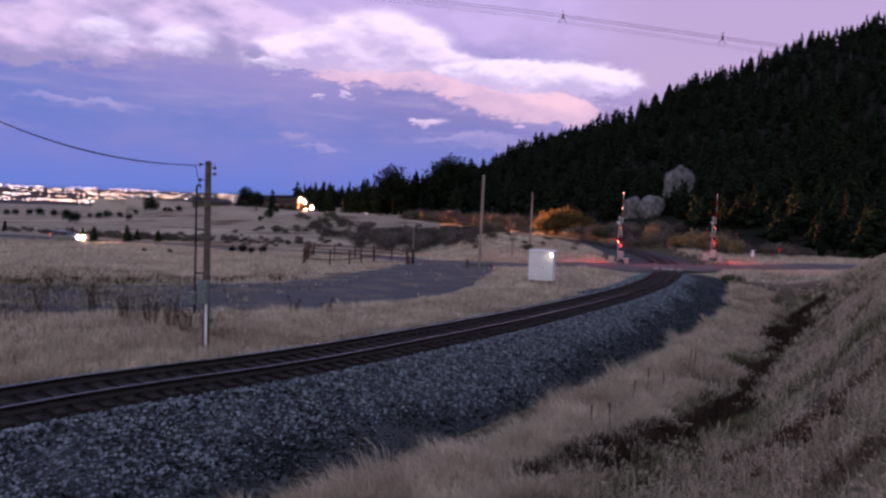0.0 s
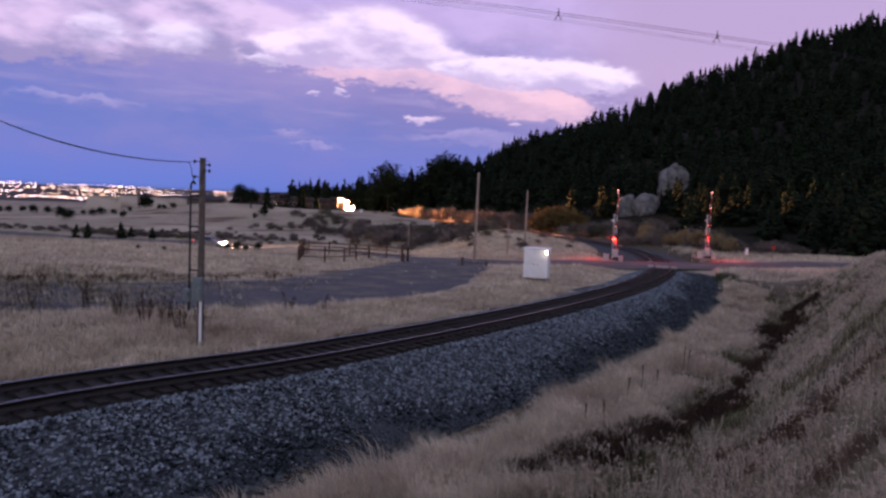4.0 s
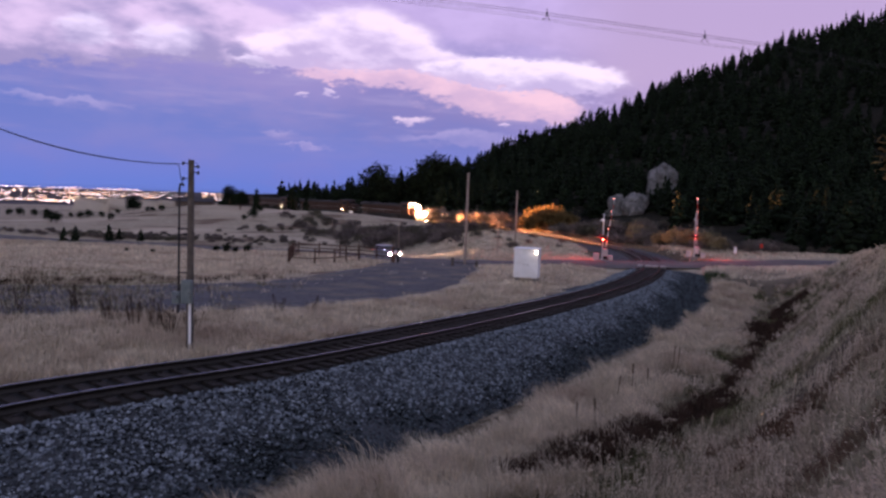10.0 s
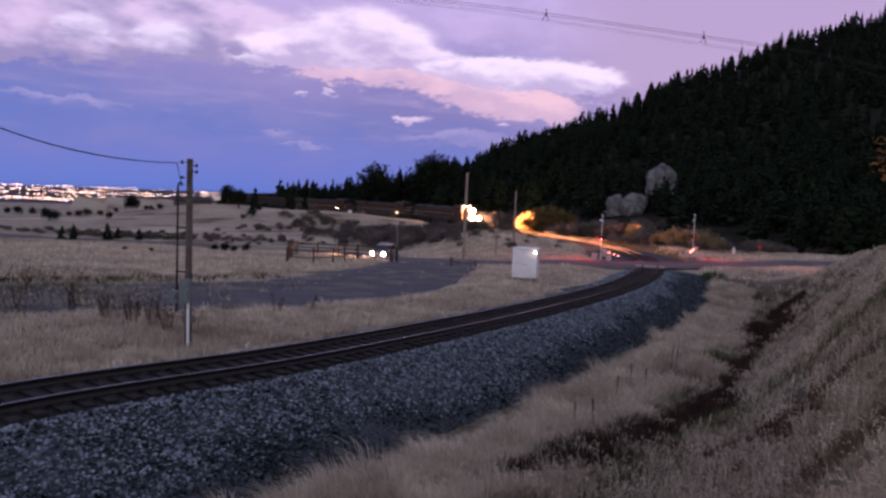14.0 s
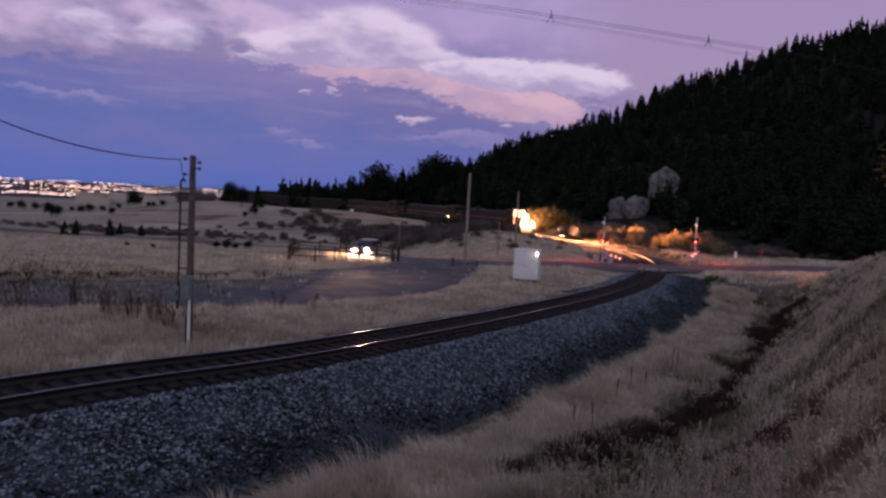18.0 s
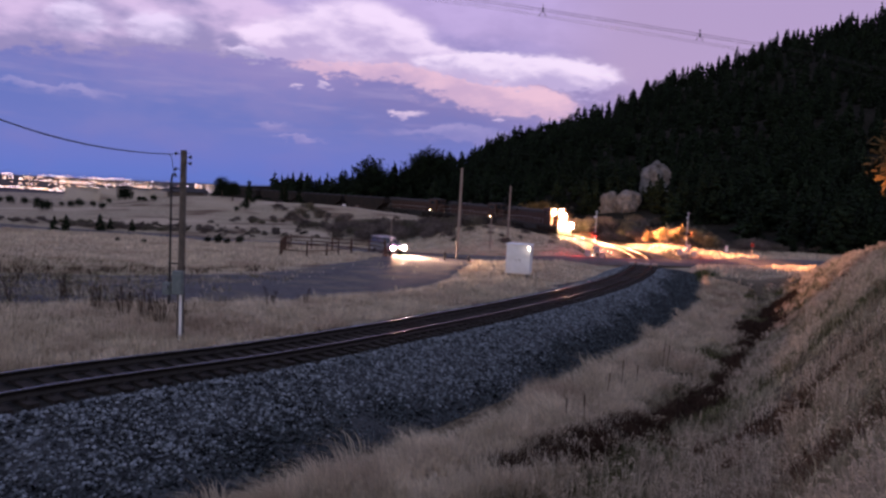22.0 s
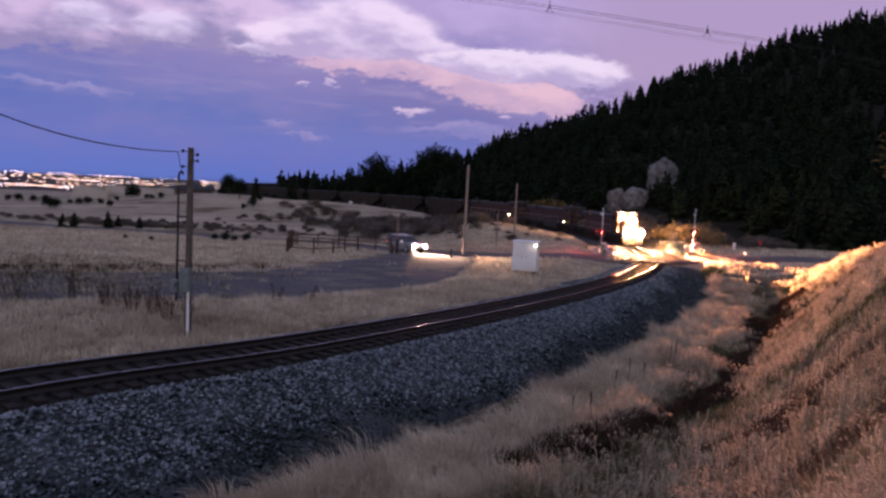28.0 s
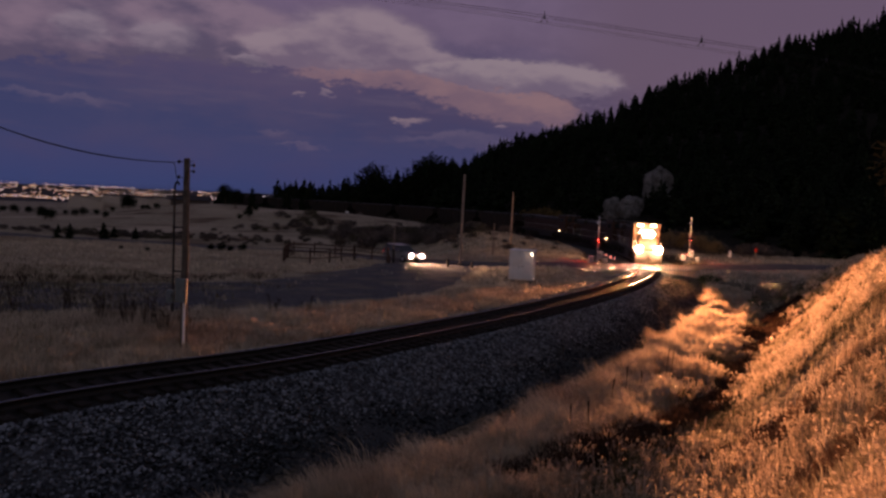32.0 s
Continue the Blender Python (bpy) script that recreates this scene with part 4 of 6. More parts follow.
def build_ditch_weeds():
    rng = np.random.default_rng(41)
    r = 10 + 45 * rng.random(16000) ** 1.2
    a = np.radians(rng.uniform(0, 34, len(r)))
    pts = np.stack([r * np.sin(a), r * np.cos(a)], 1)
    d, _ = off_track(pts[:, 0], pts[:, 1])
    band = in_ditch(pts[:, 0], pts[:, 1], d, 0.75)
    patch = (ripple(pts[:, 0], pts[:, 1], 2.6, 9) + 0.6 * ripple(pts[:, 0], pts[:, 1], 0.9, 4) > 0.4) & (d > 9.6) & (rng.random(len(r)) < 0.4)
    for name, sel, n, tall, mat, seed, label in (("ditch_weeds", band, 26000, 0.42, WEED, 42, "dark brown dead weeds along the ditch"),
                                                 ("bank_weeds", patch, 14000, 0.36, BROWN_WEED, 39, "reddish brown dead weeds in patches on the bank")):
        p = clumped(rng, n, pts[sel & (pts[:, 1] < 58)], 0.14)
        dist = np.hypot(p[:, 0], p[:, 1])
        ob = blades(name, p[:, 0], p[:, 1], ground_height(p[:, 0], p[:, 1]), tall, 0.006 + 0.0004 * dist, mat, seed, 0.9)
        tagged(ob, label, "weeds", kind="stuff")


build_ditch_weeds()


def build_green_weeds():
    rng = np.random.default_rng(55)
    c = np.array([(24.4, 64.8), (24.9, 65.6), (25.3, 66.4), (24.1, 63.6), (23.2, 61.2), (25.6, 65.0)])
    p = c[rng.integers(0, len(c), 420)] + rng.normal(0, 0.45, (420, 2))
    ob = blades("green_weeds", p[:, 0], p[:, 1], ground_height(p[:, 0], p[:, 1]), 0.62, 0.02, GREEN_WEED, 56, 0.8)
    tagged(ob, "dark green weeds at the foot of the ballast by the road", "weeds", kind="stuff")


build_green_weeds()


def build_lane_weeds():
    """Dead weeds that have overgrown the near end of the lane, and a thicket of stalks near the pole."""
    rng = np.random.default_rng(45)
    u = rng.uniform(-0.72, -0.20, 5200)
    y = rng.uniform(18, 50, 5200)
    pts = np.stack([u * y, y], 1)
    d, _ = off_track(pts[:, 0], pts[:, 1])
    keep = (d < -7) & (ripple(pts[:, 0], pts[:, 1], 2.4, 2.5) > 0.1 - 0.9 * smoothstep(-u, 0.30, 0.5))
    few = keep & (rng.random(len(u)) < np.interp(-u, (0.2, 0.34, 0.5), (0.12, 0.25, 0.9)))
    for name, share_, n, tall, mat, seed, label in (("lane_weeds", 0.55, 4200, 0.30, OLIVE, 46, "thin tufts of dead olive weeds over the lane"),
                                                    ("brown_lane_weeds", 0.25, 2200, 0.46, WEED, 43, "brown dead weeds over the lane"),
                                                    ("lane_grass", 0.6, 16000, 0.26, GRASS, 44, "short tan grass growing over the gravel lane")):
        p = clumped(rng, n, pts[few & (rng.random(len(u)) < share_)], 0.22)
        dist = np.hypot(p[:, 0], p[:, 1])
        ob = blades(name, p[:, 0], p[:, 1], ground_height(p[:, 0], p[:, 1]), tall, 0.003 + 0.00022 * dist, mat, seed, 0.45)
        tagged(ob, label, "weeds", kind="stuff")
    # tall brown stalks leaning together
    for x, y, n, h in ((-9.6, 24.6, 26, 0.95), (-10.4, 25.2, 22, 1.05), (-11.3, 25.6, 24, 1.1), (-8.9, 24.9, 16, 0.8), (-12.6, 26.2, 20, 1.0), (-14.6, 27.6, 14, 1.1), (-7.2, 30.6, 10, 0.9), (-5.9, 31.6, 8, 0.8), (-17.6, 29.2, 12, 1.0), (-16.4, 31.0, 9, 1.0)):
        z = ground_at(x, y)
        bush = thing("dead_weed", pose(x, y, z), "clump of tall brown dead weed stalks beside the lane", "weed", "dead weeds by the lane")
        stems = bmesh.new()
        for _ in range(n):
            a, q = rng.uniform(0, 6.28), rng.uniform(0.05, 0.45)
            foot = Vector((math.cos(a) * 0.12, math.sin(a) * 0.12, -0.05))
            tip = Vector((math.cos(a) * q, math.sin(a) * q, h * rng.uniform(0.6, 1.1)))
            rod(stems, foot, tip, 0.009, 0.005, 4)
            for k in (0.6, 0.8):
                p = foot.lerp(tip, k)
                b = rng.uniform(0, 6.28)
                rod(stems, p, p + Vector((math.cos(b) * 0.12, math.sin(b) * 0.12, 0.14)), 0.005, 0.003, 4)
            ball(stems, tip, (0.022, 0.022, 0.05), 1)
        tagged(part("stalk_clump", stems, WEED, bush), kind="stuff")


def build_road_verge():
    rng = np.random.default_rng(47)
    line = ROAD[(ROAD[:, 0] < -36) & (ROAD[:, 0] > -90)]
    k = rng.integers(1, len(line) - 1, 13000)
    t = line[k] - line[k - 1]
    t /= np.linalg.norm(t, axis=1)[:, None]
    n = np.stack([t[:, 1], -t[:, 0]], 1)
    n *= -np.sign(np.sum(n * line[k], 1))[:, None]
    p = line[k] + n * (3.6 + np.abs(rng.normal(0, 1.8, len(k))))[:, None] + rng.normal(0, 0.4, (len(k), 2))
    near = np.min(np.hypot(p[:, 0][:, None] - ROAD[::2, 0], p[:, 1][:, None] - ROAD[::2, 1]), 1) > 3.6
    p = p[near & (np.hypot(p[:, 0], p[:, 1]) > 60)]
    dist = np.hypot(p[:, 0], p[:, 1])
    ob = blades("verge_grass", p[:, 0], p[:, 1], ground_height(p[:, 0], p[:, 1]), 0.85, 0.006 + 0.0006 * dist, MEADOW, 48, 0.6)
    tagged(ob, "tall dry grass along the edge of the road", "grass", kind="stuff")
    # dark weeds where the lane meets the meadow
    edge = smooth_line([(-60, 22.5), (-38, 32.5), (-24, 40), (-17, 45.5), (-12.5, 51)], 0.3)
    p = edge[rng.integers(0, len(edge), 420)] + rng.normal(0, 0.55, (420, 2))
    p = clumped(rng, 4200, p, 0.16)
    dist = np.hypot(p[:, 0], p[:, 1])
    ob = blades("edge_weeds", p[:, 0], p[:, 1], ground_height(p[:, 0], p[:, 1]), 0.42, 0.004 + 0.0003 * dist, WEED, 49, 0.5)
    tagged(ob, "dark dead weeds where the lane meets the meadow", "weeds", kind="stuff")


build_lane_weeds()
build_road_verge()


def pine_proto(seed, height, radius, whorls=13, per=8, bare=0.12, lumpy=0.0):
    """Needle clumps of one conifer as triangles: whorls of drooping, ragged boughs about a trunk."""
    rng = np.random.default_rng(seed)
    V, F = [], []
    for w in range(whorls):
        t = bare + (1 - bare) * w / (whorls - 1)
        reach = radius * (1 - t) ** (0.8 - 0.3 * lumpy) * rng.uniform(0.75, 1.2) + 0.12 * radius * (1 - 0.7 * t)
        for j in range(per if t < 0.8 else max(4, per - 3)):
            a = rng.uniform(0, 2 * np.pi)
            q = reach * rng.uniform(0.55, 1.25)
            z0 = t * height + rng.uniform(-0.03, 0.03) * height
            out = np.array([np.cos(a), np.sin(a), 0])
            side = np.array([-np.sin(a), np.cos(a), 0])
            droop = rng.uniform(-0.30, 0.12) * q
            wide = q * rng.uniform(0.28, 0.5)
            thick = height / whorls * rng.uniform(0.5, 0.95)
            c = np.array([0, 0, z0])
            tip = c + out * q + np.array([0, 0, droop])
            mid = c + out * q * 0.6 + np.array([0, 0, droop * 0.4])
            k = len(V)
            V += [c + np.array([0, 0, thick * 0.5]), mid + side * wide, mid - side * wide, tip, mid + np.array([0, 0, thick]), mid - np.array([0, 0, thick * 0.5])]
            F += [(k, k + 1, k + 4), (k, k + 4, k + 2), (k + 1, k + 3, k + 4), (k + 4, k + 3, k + 2), (k + 1, k + 5, k + 3), (k + 2, k + 3, k + 5), (k, k + 5, k + 1), (k, k + 2, k + 5)]
    k = len(V)
    top = np.array([0, 0, height * 1.04])
    V += [top, np.array([0.10 * radius, 0, height * 0.86]), np.array([-0.07 * radius, 0.09 * radius, height * 0.86]), np.array([-0.05 * radius, -0.1 * radius, height * 0.86])]
    F += [(k, k + 1, k + 2), (k, k + 2, k + 3), (k, k + 3, k + 1)]
    return np.array(V), np.array(F)


def stamp(name, protos, places, sizes, material, seed):
    """One mesh of many plants: prototypes turned about the vertical and scaled."""
    rng = np.random.default_rng(seed)
    which = rng.integers(0, len(protos), len(places))
    VV, FF, off = [], [], 0
    for i, (pv, pf) in enumerate(protos):
        sel = np.where(which == i)[0]
        n = len(sel)
        if not n:
            continue
        a = rng.uniform(0, 2 * np.pi, n)
        sc = np.asarray(sizes)[sel]
        x = (pv[:, 0][None] * np.cos(a)[:, None] - pv[:, 1][None] * np.sin(a)[:, None]) * sc[:, None] * rng.uniform(0.85, 1.2, n)[:, None]
        y = (pv[:, 0][None] * np.sin(a)[:, None] + pv[:, 1][None] * np.cos(a)[:, None]) * sc[:, None] * rng.uniform(0.85, 1.2, n)[:, None]
        z = pv[:, 2][None] * sc[:, None]
        VV.append((np.stack([x, y, z], -1) + np.asarray(places)[sel][:, None]).reshape(-1, 3))
        FF.append((pf[None] + (np.arange(n) * len(pv))[:, None, None]).reshape(-1, 3) + off)
        off += n * len(pv)
    return big_mesh(name, np.concatenate(VV), np.concatenate(FF), material)


def build_forest():
    rng = np.random.default_rng(51)
    protos = [pine_proto(100 + i, 10.0, r, 11, 7, 0.08, l) for i, (r, l) in enumerate(((2.2, 0), (2.6, 0.3), (1.9, 0), (3.0, 0.8), (2.4, 0.5)))]
    u = rng.uniform(-0.235, 0.86, 10000)
    foot, ridge = np.interp(u, HILL_U, HILL_FOOT), np.interp(u, HILL_U, HILL_RIDGE)
    t = rng.uniform(0.04, 1.06, len(u)) ** 0.8
    t = np.where((u > 0.2) & (rng.random(len(u)) < 0.3), rng.uniform(-0.02, 0.2, len(u)), t)
    y = foot + np.interp(u, (0.15, 0.3), (8, 2)) + (ridge - foot) * t
    x = u * y
    keep = rng.random(len(u)) < np.interp(u, (-0.235, 0.0, 0.2, 0.86), (0.22, 0.20, 0.33, 0.40)) * np.where(ripple(x, y, 16, 3) < -0.62, 0.25, 1.0) * np.where(u > 0.2, 1.0, np.interp(t, (0, 0.12, 0.25), (0.2, 0.5, 1.0)))
    x, y = x[keep], y[keep]
    # clear ground about the outcrops
    for rx, ry, rr in ((54.5, 179, 5.5), (41, 162, 5.2), (36.5, 147, 4.5), (44, 152, 4.5), (39, 138, 4.5)):
        far = np.hypot(x - rx, (y - ry + 6) * 0.6) > rr
        x, y = x[far], y[far]
    d, _ = off_track(x, y)
    x, y = x[np.abs(d) > np.interp(y, (100, 175, 200), (26, 22, 9))], y[np.abs(d) > np.interp(y, (100, 175, 200), (26, 22, 9))]
    size = rng.uniform(0.55, 1.12, len(x)) * np.interp(y, (120, 300), (0.8, 1.05))
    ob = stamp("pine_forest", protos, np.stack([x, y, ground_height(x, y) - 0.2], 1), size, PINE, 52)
    tagged(ob, "dense dark pine forest covering the steep hillside", "forest", kind="stuff")
    # ridge line: taller single pines against the sky
    u = np.sort(rng.uniform(-0.21, 0.72, 190))
    y = np.interp(u, HILL_U, HILL_RIDGE) - rng.uniform(0, 14, len(u))
    x = u * y
    size = rng.uniform(0.6, 1.35, len(u)) * np.where(u < 0, 0.8, 1.0)
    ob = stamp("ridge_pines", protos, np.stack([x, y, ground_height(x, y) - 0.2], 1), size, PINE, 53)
    tagged(ob, "ragged line of dark pines along the ridge", "forest", kind="stuff")


build_forest()


def crown_proto(seed, wide, tall, clumps, leaf, hollow=0.35):
    """A broad ragged crown of many small leaf triangles in clumps."""
    rng = np.random.default_rng(seed)
    V, F = [], []
    for _ in range(clumps):
        a, e = rng.uniform(0, 2 * np.pi), np.arcsin(rng.uniform(-0.5, 1.0))
        q = rng.uniform(hollow, 1.0)
        c = np.array([np.cos(a) * np.cos(e) * wide * q, np.sin(a) * np.cos(e) * wide * q, tall * (0.5 + 0.5 * np.sin(e) * q)])
        for _ in range(9):
            p = c + rng.normal(0, leaf * 1.5, 3)
            b, s = rng.normal(0, leaf, 3), rng.normal(0, leaf, 3)
            k = len(V)
            V += [p, p + b, p + s]
            F.append((k, k + 1, k + 2))
    return np.array(V), np.array(F)


def single_tree(name, x, y, proto, size, material, trunk_r, trunk_h, label, category, group="", lift=0.0):
    z = ground_at(x, y)
    tree = thing(name, pose(x, y, z - 0.05), label, category, group)
    bm = bmesh.new()
    rod(bm, (0, 0, -0.1), (0.03, 0.02, trunk_h), trunk_r, trunk_r * 0.45, 8)
    for i in range(5):
        a = i * 1.9 + x
        zz = trunk_h * (0.35 + 0.11 * i)
        rod(bm, (0, 0, zz), (math.cos(a) * trunk_h * 0.25, math.sin(a) * trunk_h * 0.25, zz + trunk_h * 0.22), trunk_r * 0.35, trunk_r * 0.12, 5)
    part("trunk", bm, BARK, tree)
    ob = big_mesh("crown", proto[0] * size, proto[1], material)
    ob.parent = tree
    ob.matrix_basis = pose(0, 0, lift, 0, 0, (x * 37) % 360)
    return tree


def build_single_trees():
    lean = pine_proto(201, 1.0, 0.27, 15, 9, 0.1, 0.6)
    round_pine = crown_proto(202, 0.42, 1.0, 620, 0.026, 0.08)
    # sizes are heights in metres
    for x, y, h, round_ in ((-23.6, 243, -15.9, True), (-16.5, 250, -14.4, False), (-3.6, 252, -20.6, True), (-6.6, 250, -18.6, True), (-1.5, 250, -18.4, True), (-47.5, 163, 4.6, True), (-51.5, 168, 5.0, True),
                            (-43.8, 163, 5.2, False), (-41.0, 187, 7.2, False), (-38, 192, 6.0, False), (-34, 206, 7.0, False)):
        h = h if h > 0 else -h - ground_at(x, y)
        single_tree("pine_tree", x, y, round_pine if round_ else lean, h, PINE, 0.16, h * 0.8,
                    "dark spreading pine with a rounded crown" if round_ else "dark pointed pine standing among scrub", "tree", "single pines")
    rnd = random.Random(8)
    for i in range(26):
        x = -78 + 1.75 * i + rnd.uniform(-1, 1)
        if -41 < x < -36 or x > -33:
            continue
        k = int(np.argmin(np.abs(TRACK[:, 0] - x) + 1e3 * (TRACK[:, 1] < 180) + 1e3 * (TRACK[:, 1] > 300)))
        y = TRACK[k, 1] - rnd.uniform(7, 12)
        h = rnd.uniform(2.2, 4.6) if x < -45 else rnd.uniform(1.2, 2.2)
        single_tree("juniper_bush", x, y, round_pine if i % 3 else lean, h, PINE, 0.08, h * 0.7, "dark juniper bush before the far railway line", "bush", "junipers before the line")
    single_tree("juniper_tree", -109, 246, round_pine, 6.6, PINE, 0.2, 4.0, "broad dark juniper alone on the grassland", "tree")
    # yellow trees by the line, caught in the headlight
    gold = crown_proto(203, 0.62, 1.0, 260, 0.05, 0.2)
    for x, y, h in ((17.6, 149, 4.0), (19.4, 150, 4.9), (21.4, 151, 5.2), (23.2, 150, 4.7), (25.0, 149, 3.8), (26.4, 148, 3.0)):
        single_tree("yellow_shrub_tree", x, y, gold, h, YELLOW, 0.1, h * 0.6, "low bushy tree with yellow autumn leaves", "tree", "yellow trees")
    # tan shrubs beside the line just beyond the crossing
    tan = crown_proto(205, 0.6, 1.0, 240, 0.045, 0.15)
    for x, y, h in ((33.4, 110, 2.2), (34.6, 107, 2.9), (35.6, 103.5, 3.0), (36.6, 100, 2.7), (37.6, 97, 2.2), (31.6, 118, 2.6), (33.0, 122, 3.2)):
        single_tree("tan_shrub", x, y, tan, h, TAN_SHRUB, 0.07, h * 0.6, "rounded dry tan shrub beside the railway line", "shrub", "shrubs by the crossing")
    single_tree("cottonwood_tree", 47.5, 68, crown_proto(204, 0.42, 1.0, 420, 0.035, 0.25), 11.5, YELLOW, 0.22, 13.0, "tall cottonwood with thin yellow autumn leaves", "tree", lift=6.0)
    # dots of juniper out on the plain
    rng = np.random.default_rng(61)
    low = [crown_proto(210 + i, 0.45, 1.0, 60, 0.075) for i in range(3)]
    cone = pine_proto(220, 1.0, 0.34, 12, 9, 0.05, 0.4)
    # x, y and height
    for x, y, h in ((-120.2, 184.1, 1.7), (-120.4, 188.1, 1.9), (-118.9, 192.1, 1.9), (-112.5, 186.3, 2.4), (-109.8, 188.1, 2.0), (-82.5, 146.4, 2.6), (-79.0, 142.8, 2.3), (-82.8, 155.8, 1.1),
                    (-79.0, 152.3, 1.6), (-77.4, 152.9, 1.9), (-74.8, 153.2, 1.3), (-70.2, 148.0, 1.5), (-74.1, 159.3, 1.1), (-68.1, 161.0, 1.2), (-66.7, 160.5, 1.2), (-64.8, 160.8, 1.4),
                    (-42.9, 150.4, 1.2), (-41.8, 152.9, 2.1), (-24.1, 74.0, 0.8), (-22.6, 73.0, 1.0), (-21.9, 73.7, 0.7), (-21.2, 75.6, 0.9), (-31.7, 70.1, 0.5), (-28.9, 69.6, 0.5)):
        single_tree("juniper_bush", x, y, low[int(rng.integers(3))], h, PINE, 0.06, h * 0.5, "small dark juniper bush on the dry plain", "bush", "junipers on the plain")
    for x, y, h in ((-64.1, 118.2, 2.5), (-62.3, 118.5, 2.7), (-56.9, 119.2, 2.9), (-55.8, 120.6, 2.0), (-52.0, 120.2, 2.0), (-82.5, 125.8, 1.9)):
        single_tree("young_pine", x, y, cone, h, PINE, 0.05, h * 0.8, "young pointed pine beside the far road", "tree", "young pines")


build_single_trees()


def build_scrub():
    """Bare grey scrub on the slope below the line, round the crossing and in the dip."""
    rng = np.random.default_rng(71)
    protos = [crown_proto(300 + i, 0.75, 1.0, 95, 0.062, 0.2) for i in range(4)]
    P, S = [], []

    def patch(cx, cy, wx, wy, n, lo, hi):
        x, y = rng.normal(cx, wx, n), rng.normal(cy, wy, n)
        d, _ = off_track(x, y)
        dr = np.min(np.hypot(x[:, None] - ROAD[::2, 0], y[:, None] - ROAD[::2, 1]), 1)
        ok = (np.abs(d) > 4.5) & (dr > 5)
        for a, b in zip(x[ok], y[ok]):
            P.append((a, b)), S.append(rng.uniform(lo, hi))

    patch(-5, 123, 7, 6, 80, 1.0, 2.3)
    patch(-13, 129, 6, 7, 50, 1.0, 2.2)
    patch(2, 116, 3, 9, 40, 1.0, 2.0)
    patch(-29, 147, 4, 4, 22, 0.9, 1.9)
    patch(-20, 139, 4, 4, 20, 0.9, 1.8)
    patch(30, 139, 7, 5, 50, 1.2, 2.8)
    patch(-36, 140, 6, 3, 14, 0.5, 1.1)
    patch(10, 98, 3, 4, 12, 0.5, 1.0)
    patch(35, 122, 6, 7, 45, 1.4, 3.2)
    patch(41, 103, 4, 5, 26, 1.0, 2.2)
    patch(60, 108, 16, 4, 40, 0.8, 1.6)
    patch(-66, 122, 18, 2.0, 260, 0.5, 1.1)
    patch(-40, 123, 8, 2.4, 70, 0.4, 0.9)
    patch(-12, 208, 22, 5, 40, 0.8, 1.6)
    patch(20, 172, 14, 5, 40, 0.8, 1.8)
    patch(-48, 190, 14, 4, 16, 0.6, 1.2)
    # thicket close along the outer side of the far curve
    for a in rng.uniform(196, 250, 110):
        k, off = int(a), rng.uniform(5.2, 10.5)
        P.append((TRACK[k, 0] + TRACK_DIR[k, 1] * off, TRACK[k, 1] - TRACK_DIR[k, 0] * off)), S.append(rng.uniform(1.8, 3.4))
    P = np.array(P)
    ob = stamp("scrub", protos, np.stack([P[:, 0], P[:, 1], ground_height(P[:, 0], P[:, 1]) - 0.15], 1), np.array(S), SCRUB, 72)
    tagged(ob, "bare grey-brown scrub thickets", "scrub", kind="stuff")


build_scrub()


def build_rocks():
    for i, (x, y, sx, sy, sz, rz, label) in enumerate(((54.6, 179, 3.5, 3.4, 5.2, 20, "tall pale sandstone outcrop standing out of the forest"),
                                                       (38.9, 163, 2.0, 2.2, 3.2, 0, "pale weathered rock outcrop among pines"),
                                                       (42.7, 161, 2.5, 2.4, 3.3, 35, "pale weathered rock outcrop among pines"),
                                                       (70, 184, 2.2, 2.6, 3.0, 60, "dim grey boulder among the pines"))):
        z = ground_at(x, y)
        bm = bmesh.new()
        made = bmesh.ops.create_icosphere(bm, subdivisions=4, radius=1.0)["verts"]
        for v in made:
            v.co = Vector([math.copysign(abs(c) ** 0.72, c) for c in v.co])
            n1 = noise.noise(v.co * 1.1 + Vector((i * 7, 0, 0)))
            n2 = noise.noise(v.co * 2.4 + Vector((0, i * 5, 0)))
            cleft = abs(noise.noise(v.co * 1.7 + Vector((3, i, 9))))
            v.co *= 1 + 0.30 * n1 + 0.13 * n2 - 0.20 * max(0.0, 0.07 - cleft) / 0.07
            v.co = Vector((v.co.x * sx + 0.35 * v.co.z * sx * 0.5, v.co.y * sy, v.co.z * sz))
        ob = part("rock_outcrop", bm, ROCK)
        ob.matrix_basis = pose(x, y, z + sz * 0.45, 0, 0, rz)
        tagged(ob, label, "rock", "outcrops")


build_rocks()


# ---------------------------------------------------------------- poles and wires
def straight_pole(name, x, y, height, r, material, label, sink=0.3, top_r=0.75, tilt=0.0):
    z = ground_at(x, y)
    pole = thing(name, pose(x, y, z, 0, tilt, 0), label, "pole")
    bm = bmesh.new()
    rod(bm, (0, 0, -sink), (0, 0, height - 0.05), r, r * top_r, 12)
    rod(bm, (0, 0, height - 0.05), (0, 0, height), r * top_r, r * top_r * 0.7, 12)
    part("shaft", bm, material, pole, smooth=False)
    return pole


